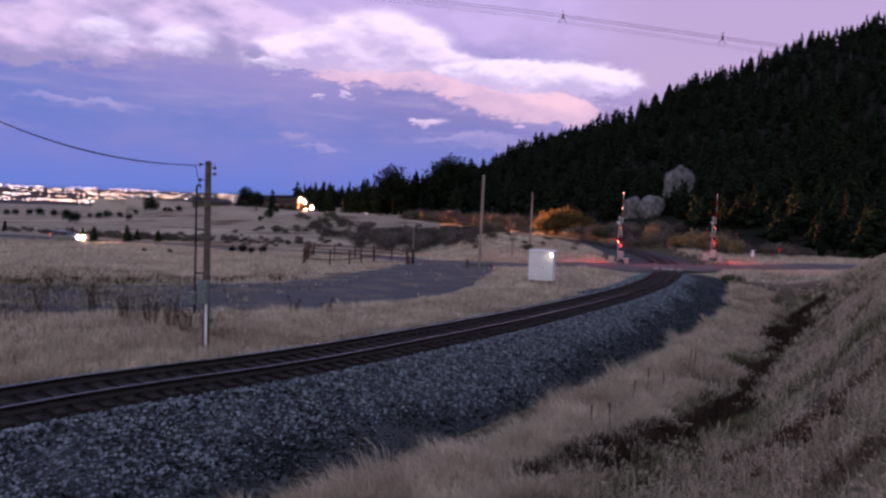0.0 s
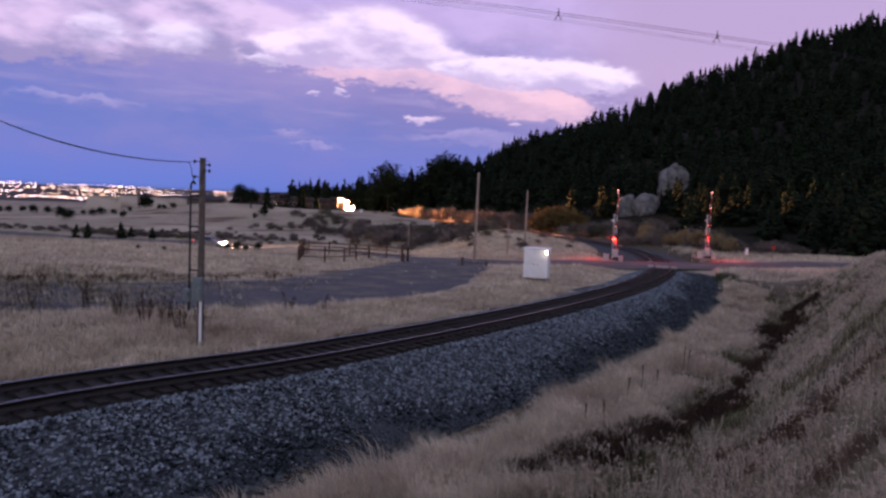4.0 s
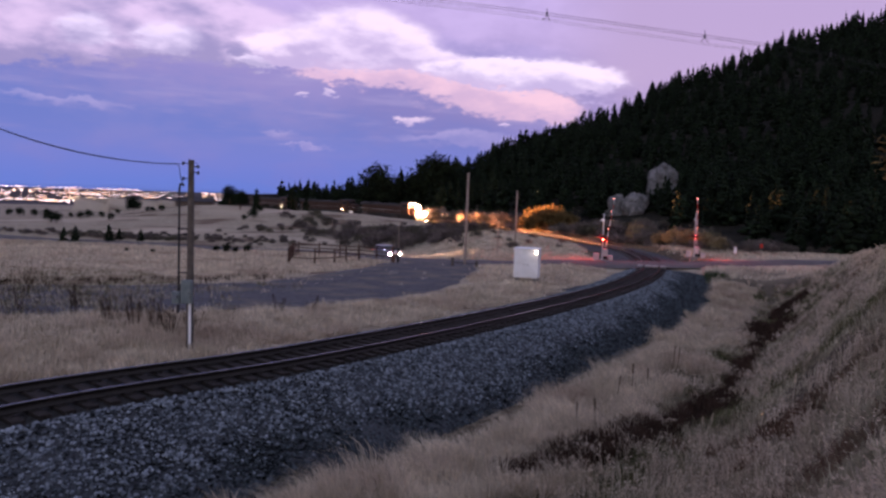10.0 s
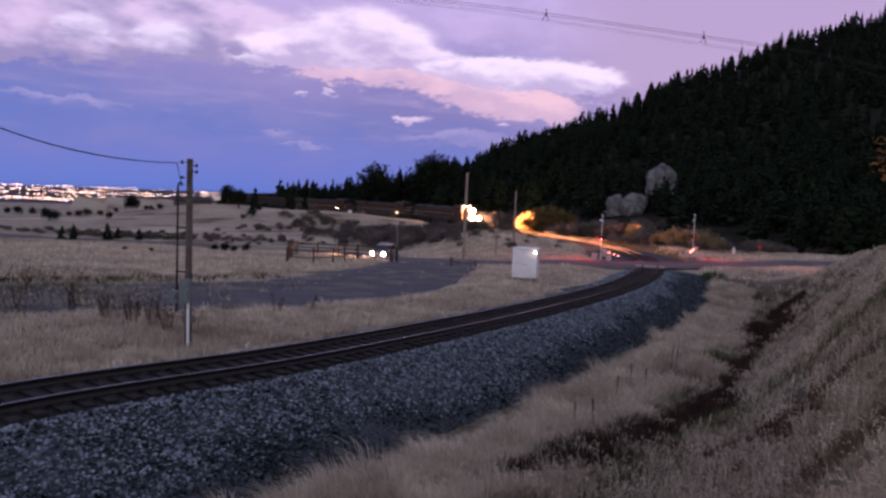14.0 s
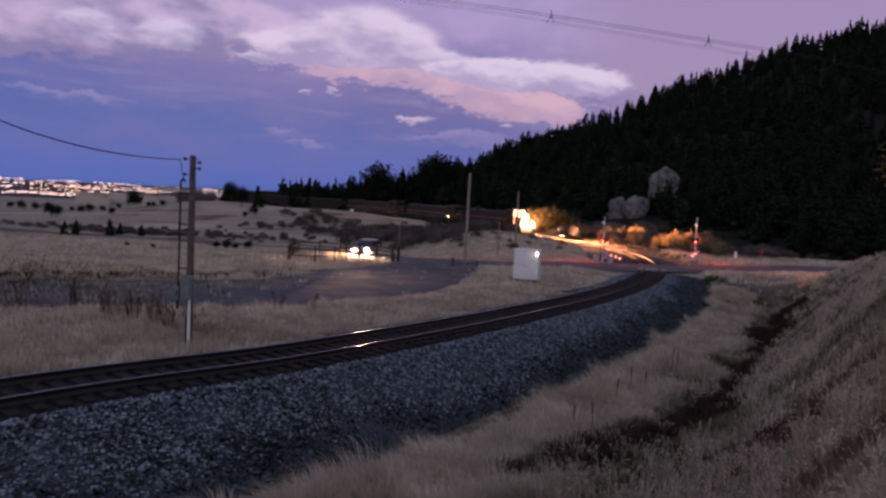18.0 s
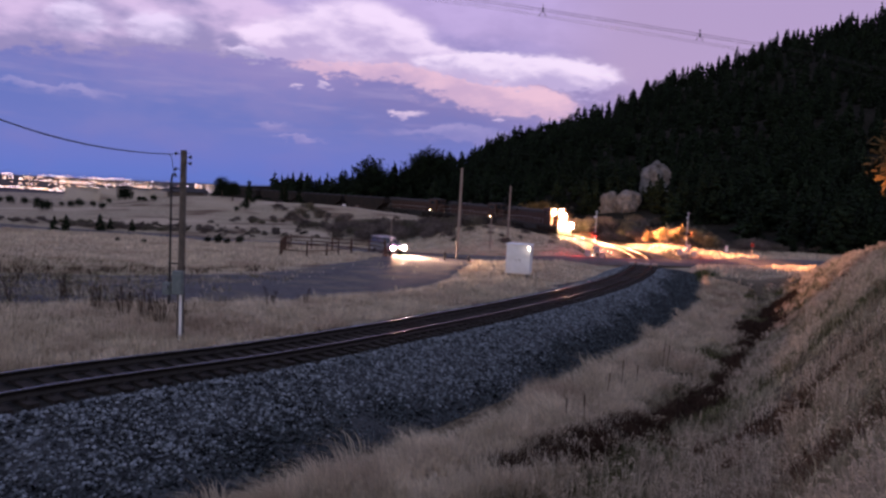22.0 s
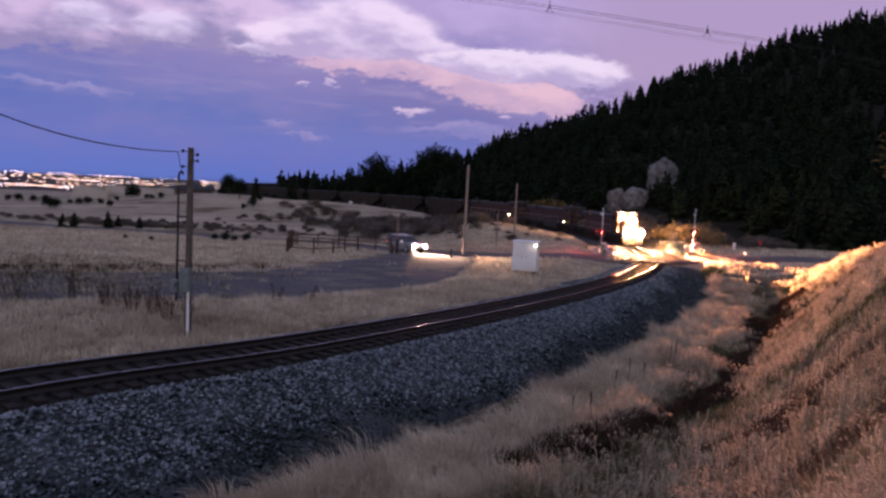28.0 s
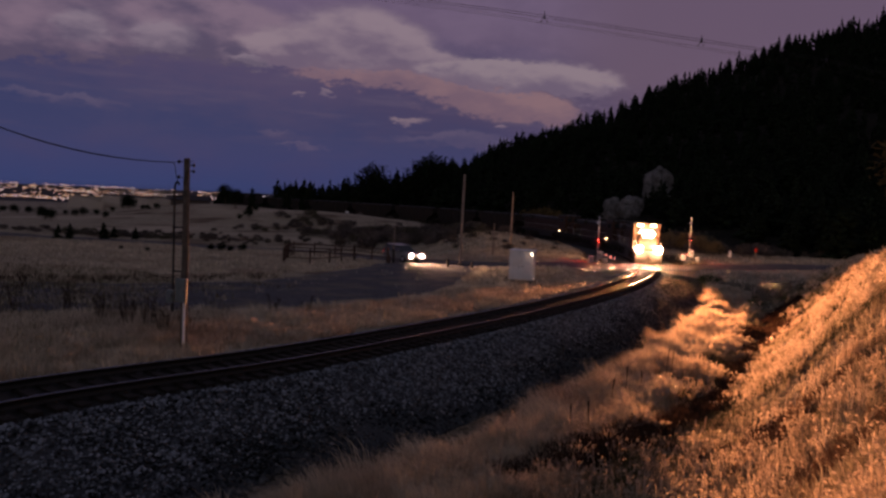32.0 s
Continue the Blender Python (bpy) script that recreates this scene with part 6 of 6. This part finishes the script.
def lamp_unit(parent, name, x, y, z, r, lens, depth=0.36, small=0.55, halo=None, ring_wide=0.17, yaw=0.0, dip=0.0):
    """A hooded lamp facing +x: a can round a small bright reflector bulb set deep in it."""
    bm = bmesh.new()
    n = 18
    aim = Matrix.Translation((x, y, z)) @ pose(0, 0, 0, 0, dip, yaw) @ Matrix.Translation((-x, -y, -z))
    ring = [[bm.verts.new((x + dx, y + rr * math.cos(a), z + rr * math.sin(a))) for a in np.linspace(0, 2 * math.pi, n, endpoint=False)]
            for dx, rr in ((-0.04, r * 1.12), (depth, r * 1.12), (depth, r), (0.0, r))]
    for a, b in ((0, 1), (1, 2), (2, 3)):
        for i in range(n):
            bm.faces.new((ring[a][i], ring[a][(i + 1) % n], ring[b][(i + 1) % n], ring[b][i]))
    bm.faces.new(ring[3]), bm.faces.new(ring[0])
    bmesh.ops.transform(bm, matrix=aim, verts=bm.verts)
    house = part(name, bm, DARK_METAL, parent)
    bm = bmesh.new()
    rim = [bm.verts.new((x + 0.01, y + r * small * math.cos(a), z + r * small * math.sin(a))) for a in np.linspace(0, 2 * math.pi, 12, endpoint=False)]
    bm.faces.new(rim)
    bmesh.ops.transform(bm, matrix=aim, verts=bm.verts)
    part("lens", bm, lens, house, "glowing lamp lens")
    if halo:
        # glowing ring added round the lens for its glare, seen from the side as well
        bm = bmesh.new()
        a0, a1 = ([bm.verts.new((x + depth + 0.004, y + q * math.cos(a), z + q * math.sin(a))) for a in np.linspace(0, 2 * math.pi, 18, endpoint=False)] for q in (r * 1.02, r + ring_wide))
        for i in range(18):
            bm.faces.new((a0[i], a0[(i + 1) % 18], a1[(i + 1) % 18], a1[i]))
        bmesh.ops.transform(bm, matrix=aim, verts=bm.verts)
        part("glare_ring", bm, halo, house, "glowing ring added for lamp glare")


def bogie(parent, x, axles, r, gauge=0.7525):
    bm = bmesh.new()
    half = (axles[-1] - axles[0]) / 2 + 0.45
    for s in (-1, 1):
        box(bm, (x, s * 1.0, r + 0.05), (half * 2, 0.16, 0.32), 0.05)
        for a in axles:
            box(bm, (x + a, s * 1.02, r), (0.34, 0.22, 0.4), 0.04)
            rod(bm, (x + a + 0.3, s * 1.02, r + 0.12), (x + a + 0.3, s * 1.02, r + 0.5), 0.09, 0.09, 8)
    box(bm, (x, 0, r + 0.12), (0.6, 2.0, 0.3), 0.04)
    truck = part("truck", bm, UNDERGEAR, parent)
    for a in axles:
        bm = bmesh.new()
        rod(bm, (x + a, -0.9, r), (x + a, 0.9, r), 0.08, 0.08, 8)
        for s in (-1, 1):
            rod(bm, (x + a, s * (gauge - 0.045), r), (x + a, s * (gauge + 0.085), r), r, r * 0.99, 24)
            rod(bm, (x + a, s * (gauge - 0.075), r), (x + a, s * (gauge - 0.045), r), r + 0.028, r + 0.028, 24)
        part("wheelset", bm, STEEL, truck)


def build_engine(bright):
    """A six-axle road engine, nose at +x, rail level at z = 0, middle at the origin; 22 m long."""
    eng = thing("locomotive", pose(0, 0, 0), "orange and black diesel engine with headlight and ditch lights lit" if bright else "trailing orange and black diesel engine in the dusk", "locomotive", "engines of the train")
    L = 22.0
    bm = bmesh.new()
    box(bm, (0, 0, 1.38), (L - 1.2, 2.9, 0.28), 0.03)
    box(bm, (0, 0, 1.05), (L - 3.0, 1.6, 0.45), 0.05)
    part("frame", bm, LOCO_BLACK, eng)
    bm = bmesh.new()
    box(bm, (0, 0, 0.72), (5.4, 2.6, 1.0), 0.22)
    part("fuel_tank", bm, LOCO_BLACK, eng)
    bm = bmesh.new()
    box(bm, (-2.6, 0, 2.55), (14.6, 1.75, 2.1), 0.06)
    part("long_hood", bm, LOCO_ORANGE, eng)
    bm = bmesh.new()
    box(bm, (-2.6, 0, 3.75), (14.6, 1.9, 0.5), 0.12)
    part("hood_roof", bm, LOCO_BLACK, eng)
    for j in range(9):
        for s in (-1, 1):
            bm = bmesh.new()
            box(bm, (-8.6 + j * 1.55, s * 0.885, 2.5), (1.3, 0.03, 1.5), 0.01)
            part("hood_door", bm, LOCO_ORANGE, eng)
    bm = bmesh.new()
    box(bm, (-8.0, 0, 3.8), (4.0, 3.0, 0.6), 0.1)
    part("radiator_wing", bm, LOCO_BLACK, eng)
    for xx in (-7.0, -9.0, 0.6):
        bm = bmesh.new()
        rod(bm, (xx, 0, 4.05), (xx, 0, 4.2), 0.6, 0.55, 18)
        part("roof_fan", bm, DARK_METAL, eng)
    bm = bmesh.new()
    box(bm, (6.6, 0, 2.95), (2.9, 3.0, 2.9), 0.12)
    cab = part("cab", bm, LOCO_ORANGE, eng)
    bm = bmesh.new()
    box(bm, (6.6, 0, 4.42), (3.0, 3.05, 0.2), 0.08)
    part("cab_roof", bm, LOCO_BLACK, cab)
    for s in (-1, 1):
        bm = bmesh.new()
        box(bm, (8.06, s * 0.68, 3.72), (0.03, 0.95, 0.6), 0.01)
        part("windscreen", bm, CAB_GLASS, cab)
        bm = bmesh.new()
        box(bm, (6.7, s * 1.505, 3.6), (1.5, 0.03, 0.65), 0.01)
        part("side_window", bm, CAB_GLASS, cab)
        bm = bmesh.new()
        box(bm, (8.07, s * 0.72, 4.27), (0.08, 0.62, 0.24), 0.02)
        board = part("number_board", bm, BOARD_GLOW if bright else CAB_GLASS, cab, "lit number board above the windscreen" if bright else "dark number board")
        bm = bmesh.new()
        for j in range(4):
            box(bm, (8.116, s * 0.72 + (j - 1.5) * 0.12, 4.27), (0.008, 0.06, 0.15))
        part("number_bars", bm, DARK_METAL, board)
    bm = bmesh.new()
    box(bm, (9.0, 0, 2.35), (2.2, 2.1, 1.75), 0.25)
    nose = part("nose", bm, LOCO_ORANGE, eng)
    bm = bmesh.new()
    box(bm, (10.11, 0, 2.3), (0.03, 0.9, 0.35), 0.01)
    part("nose_badge", bm, LOCO_BLACK, nose)
    bm = bmesh.new()
    box(bm, (10.7, 0, 1.0), (0.25, 2.9, 1.0), 0.06)
    part("pilot", bm, LOCO_BLACK, eng)
    bm = bmesh.new()
    v = [bm.verts.new(p) for p in ((10.85, -1.4, 0.12), (11.3, 0, 0.12), (10.85, 1.4, 0.12), (10.85, -1.4, 0.75), (11.05, 0, 0.75), (10.85, 1.4, 0.75), (10.7, -1.4, 0.12), (10.7, 1.4, 0.12), (10.7, -1.4, 0.75), (10.7, 1.4, 0.75))]
    for f in ((0, 1, 4, 3), (1, 2, 5, 4), (6, 0, 3, 8), (2, 7, 9, 5), (3, 4, 5, 9, 8), (0, 6, 7, 2, 1), (6, 8, 9, 7)):
        bm.faces.new([v[i] for i in f])
    part("snow_plough", bm, UNDERGEAR, eng)
    for xx in (11.0, -11.0):
        bm = bmesh.new()
        box(bm, (xx, 0, 0.88), (0.5, 0.3, 0.34), 0.05)
        part("coupler", bm, UNDERGEAR, eng)
    for s in (-1, 1):
        bm = bmesh.new()
        tube(bm, [(-10.4, s * 1.42, 2.5), (5.0, s * 1.42, 2.5)], 0.02, 6)
        for xx in np.linspace(-10.4, 5.0, 11):
            rod(bm, (xx, s * 1.42, 1.5), (xx, s * 1.42, 2.5), 0.018, 0.018, 6)
        part("handrail", bm, GALV, eng)
        bm = bmesh.new()
        tube(bm, [(8.3, s * 1.42, 1.5), (8.3, s * 1.42, 2.45), (10.6, s * 1.3, 2.45), (10.75, s * 1.3, 1.4)], 0.02, 6)
        part("front_handrail", bm, GALV, eng)
        bm = bmesh.new()
        for j in range(3):
            box(bm, (10.35, s * 1.35, 0.45 + 0.32 * j), (0.5, 0.35, 0.04), 0.005)
        part("step", bm, UNDERGEAR, eng)
    bm = bmesh.new()
    box(bm, (9.75, 0, 3.2), (0.6, 0.9, 0.12), 0.02)
    part("headlight_bracket", bm, LOCO_BLACK, eng)
    for y in (-0.24, 0.24):
        lamp_unit(eng, "headlight", 9.5, y, 3.36, 0.06 if bright else 0.11, HEADLIGHT if bright else DIM_LIGHT, 0.6, 0.33 if bright else 0.55, halo=GLARE_RING if bright else None, ring_wide=0.28, yaw=-2.5 if bright else 0.0)
    for s in (-1, 1):
        lamp_unit(eng, "ditch_light", 10.84, s * 0.95, 1.72, 0.085 if bright else 0.11, (DITCH_LIGHT if s > 0 else SIDE_DITCH_LIGHT) if bright else DIM_LIGHT, 0.6, 0.265 if bright else 0.55, halo=GLARE_RING if bright else None, ring_wide=0.28, yaw=(-0.5 if s > 0 else -14.0) if bright else 0.0)
    if not bright:
        for s in (-1, 1):
            bm = bmesh.new()
            ball(bm, (6.0, s * 1.56, 1.75), (0.09, 0.09, 0.09), 2)
            part("step_light", bm, DIM_LIGHT, eng, "glowing step light")
    for xx in (-6.6, 6.6):
        bogie(eng, xx, (-2.0, 0.0, 2.0), 0.51)
    return eng


def build_hopper():
    car = thing("hopper_wagon", pose(0, 0, 0), "dark brown ribbed coal hopper wagon", "wagon", "wagons of the train")
    bm = bmesh.new()
    L, W = 14.6, 3.0
    prof = [(-L / 2, 3.75), (L / 2, 3.75), (L / 2, 2.6), (L / 2 - 1.6, 1.5), (L / 2 - 2.8, 0.55), (-L / 2 + 2.8, 0.55), (-L / 2 + 1.6, 1.5), (-L / 2, 2.6)]
    a = [bm.verts.new((x, -W / 2, z)) for x, z in prof]
    b = [bm.verts.new((x, W / 2, z)) for x, z in prof]
    bm.faces.new(a), bm.faces.new(b[::-1])
    for i in range(1, len(prof)):
        j = (i + 1) % len(prof)
        bm.faces.new((a[i], b[i], b[j], a[j]))
    part("body", bm, HOPPER, car)
    bm = bmesh.new()
    for s in (-1, 1):
        box(bm, (0, s * (W / 2), 3.78), (L + 0.1, 0.16, 0.14), 0.02)
    for s in (-1, 1):
        box(bm, (s * L / 2, 0, 3.78), (0.16, W + 0.1, 0.14), 0.02)
    part("top_chord", bm, HOPPER, car)
    bm = bmesh.new()
    n = 20
    for i in range(n):
        x0 = -L / 2 + 0.1 + (L - 0.2) * i / n
        x1 = x0 + (L - 0.2) / n
        for y0, y1, h0, h1 in ((-1.42, 0, 3.62, 4.0), (0, 1.42, 4.0, 3.62)):
            k0, k1 = 0.1 * math.sin(i * 1.9), 0.1 * math.sin((i + 1) * 1.9)
            q = [bm.verts.new(p) for p in ((x0, y0, h0 + k0), (x1, y0, h0 + k1), (x1, y1, h1 + k1), (x0, y1, h1 + k0))]
            bm.faces.new(q)
    part("coal", bm, COAL, car, "heaped black coal")
    for i in range(11):
        xx = -L / 2 + 0.4 + (L - 0.8) * i / 10
        low = 2.6 if abs(xx) > L / 2 - 0.7 else (1.5 if abs(xx) > L / 2 - 2.2 else 0.9)
        for s in (-1, 1):
            bm = bmesh.new()
            box(bm, (xx, s * (W / 2 + 0.05), (low + 3.7) / 2), (0.12, 0.1, 3.7 - low), 0.01)
            part("side_rib", bm, HOPPER, car)
    bm = bmesh.new()
    box(bm, (0, 0, 1.05), (L + 0.4, 0.5, 0.35), 0.03)
    for s in (-1, 1):
        box(bm, (s * (L / 2 - 0.1), 0, 1.25), (0.2, W, 0.5), 0.02)
        box(bm, (s * (L / 2 + 0.45), 0, 0.9), (0.5, 0.25, 0.3), 0.04)
    part("centre_sill", bm, UNDERGEAR, car)
    for xx in (-5.6, 5.6):
        bogie(car, xx, (-0.9, 0.9), 0.46)
    return car


ENGINE = build_engine(True)
SECOND = build_engine(False)
TRAIN = [(ENGINE, 11.4, 6.6), (SECOND, 34.0, 6.6), (copy_thing(SECOND, pose(0, 0, 0)), 56.6, 6.6)]
WAGON = build_hopper()
TRAIN.append((WAGON, 76.2, 5.6))
for i in range(1, 13):
    TRAIN.append((copy_thing(WAGON, pose(0, 0, 0)), 76.2 + 16.1 * i, 5.6))


# ---------------------------------------------------------------- cars on the road
CAR_PAINT = surface("grey_car_paint", (0.15, 0.15, 0.155), (0.20, 0.20, 0.205), 2, 0.3, 0.3, 0.0)
CAR_GLASS = glass("car_glass")
TYRE = surface("tyre_rubber", (0.012, 0.012, 0.012), (0.03, 0.03, 0.03), 8, 0.85, 0, 0.1)
CAR_LIGHT = glow("car_headlight", (1.0, 0.58, 0.40), 230000.0)
# added glow round the car lamps, widens their glare only
CAR_GLARE_RING = glow("car_glare_ring", (1.0, 0.76, 0.60), 4000.0, False)
TAIL_LIGHT = glow("car_tail_light", (1.0, 0.06, 0.04), 3.0, False)


def build_car():
    car = thing("car", pose(0, 0, 0), "grey estate car with its headlights on, driving to the crossing", "car", "cars on the road")
    W = 1.85

    def hull(prof, inset, name, mat, parent):
        bm = bmesh.new()
        a = [bm.verts.new((x, -W / 2 + inset * k, z)) for x, z, k in prof]
        b = [bm.verts.new((x, W / 2 - inset * k, z)) for x, z, k in prof]
        bm.faces.new(a), bm.faces.new(b[::-1])
        for i in range(len(prof)):
            j = (i + 1) % len(prof)
            bm.faces.new((a[j], a[i], b[i], b[j]))
        bmesh.ops.recalc_face_normals(bm, faces=bm.faces)
        bmesh.ops.bevel(bm, geom=list(bm.edges), offset=0.05, segments=2, profile=0.6, affect="EDGES")
        return part(name, bm, mat, parent)

    body = hull([(-2.35, 0.35, 0), (2.3, 0.32, 0), (2.4, 0.62, 0.3), (2.25, 0.88, 0.6), (1.1, 1.04, 0.4), (-2.25, 1.06, 0.4), (-2.4, 0.7, 0.2)], 0.12, "body", CAR_PAINT, car)
    hull([(1.1, 1.0, 0), (0.35, 1.58, 1), (-1.9, 1.62, 1), (-2.3, 1.0, 0.1)], 0.26, "cabin", CAR_GLASS, car)
    hull([(0.3, 1.55, 0), (0.25, 1.66, 0.2), (-1.85, 1.68, 0.2), (-1.95, 1.58, 0)], 0.24, "roof", CAR_PAINT, car)
    for s in (-1, 1):
        bm = bmesh.new()
        box(bm, (-0.65, s * 0.83, 1.32), (0.09, 0.05, 0.56), 0.01)
        box(bm, (-1.95, s * 0.80, 1.32), (0.12, 0.06, 0.56), 0.01)
        part("pillar", bm, CAR_PAINT, car)
        bm = bmesh.new()
        box(bm, (0.85, s * 1.02, 1.1), (0.12, 0.2, 0.15), 0.03)
        part("wing_mirror", bm, CAR_PAINT, car)
        bm = bmesh.new()
        box(bm, (-2.39, s * 0.75, 0.88), (0.07, 0.24, 0.28), 0.02)
        part("tail_light", bm, TAIL_LIGHT, car, "glowing red tail light")
        lamp_unit(car, "headlight", 2.33, s * 0.68, 0.72, 0.11, CAR_LIGHT, 0.22, 0.6, CAR_GLARE_RING, 0.05)
        for xx in (-1.42, 1.45):
            bm = bmesh.new()
            rod(bm, (xx, s * 0.72, 0.34), (xx, s * 0.95, 0.34), 0.34, 0.33, 24)
            wheel = part("tyre", bm, TYRE, car)
            bm = bmesh.new()
            rod(bm, (xx, s * 0.94, 0.34), (xx, s * 0.962, 0.34), 0.21, 0.19, 16)
            part("rim", bm, GALV, wheel)
    bm = bmesh.new()
    box(bm, (2.38, 0, 0.45), (0.12, 1.6, 0.18), 0.03)
    part("bumper", bm, DARK_METAL, car)
    bm = bmesh.new()
    box(bm, (-2.41, 0, 0.62), (0.02, 0.5, 0.12), 0.004)
    part("plate", bm, WHITE_PAINT, car)
    return car


CAR = build_car()


# ---------------------------------------------------------------- what moves
# where the nose of the train is along the line, in metres from its near end
NOSE = ((0, 277), (3, 265.3), (6, 250.3), (9, 235), (12, 220.2), (14, 208.8), (17, 194.8), (20, 180), (23, 166.8), (25, 157.2), (28, 143.2), (30, 132.2), (32, 121.0))


def along(a):
    k = np.arange(len(TRACK))
    return Vector((np.interp(a, k, TRACK[:, 0]), np.interp(a, k, TRACK[:, 1]), np.interp(a, k, TRACK_Z)))


def motions():
    for ob, back, half in TRAIN:
        rows = []
        for t in range(0, 33):
            a = np.interp(t, [q[0] for q in NOSE], [q[1] for q in NOSE]) + back
            p, q = along(a - half), along(a + half)
            f = p - q
            rows.append((t, Matrix.Translation((p + q) / 2) @ pose(0, 0, 0, 0, -math.degrees(math.asin(f.z / f.length)), math.degrees(math.atan2(f.y, f.x)))))
        walk(ob, rows)
    # x, y and heading of the car: along the road, round the bend at the lane, then up to the crossing
    rows = [(0, -66.5, 117.5, -7), (2, -53, 116, -7), (4, -40, 114.2, -9), (6, -27, 111.5, -18), (7, -21.2, 109, -27), (8, -15.8, 105.6, -36), (9, -11.0, 101.5, -45), (10, -8.0, 97.5, -60),
            (11, -6.9, 94.5, -76), (12, -6.5, 91.5, -88), (13, -6.8, 89, -97), (14, -7.3, 86.5, -101), (17, -9.2, 79.8, -104), (18, -8.7, 78.2, -98), (19, -7.8, 77, -86), (20, -6.9, 75.9, -78), (21, -6.0, 74.9, -62),
            (22, -5.3, 74.2, -57), (23, -4.6, 73.7, -54), (24, -4.2, 73.4, -53), (25, -4.0, 73.3, -53), (28, -3.9, 73.2, -53), (32, -3.9, 73.2, -53)]
    walk(CAR, [(t, pose(x, y, float(road_level(np.array([x]), np.array([y]))[0]) + 0.07, 0, 0, turn)) for t, x, y, turn in rows])
    # the gate arms swing down across the road
    swing = [(0, 90), (8.0, 90), (8.6, 78), (9.0, 68), (9.4, 64), (10.0, 60), (10.6, 47), (11.0, 38), (11.6, 26), (12.0, 19), (12.6, 5), (13.0, 0), (32, 0)]
    for arm in GATE_ARMS:
        x, y, z = arm.location
        walk(arm, [(t, pose(x, y, z, -a, 0, 0)) for t, a in swing])


motions()
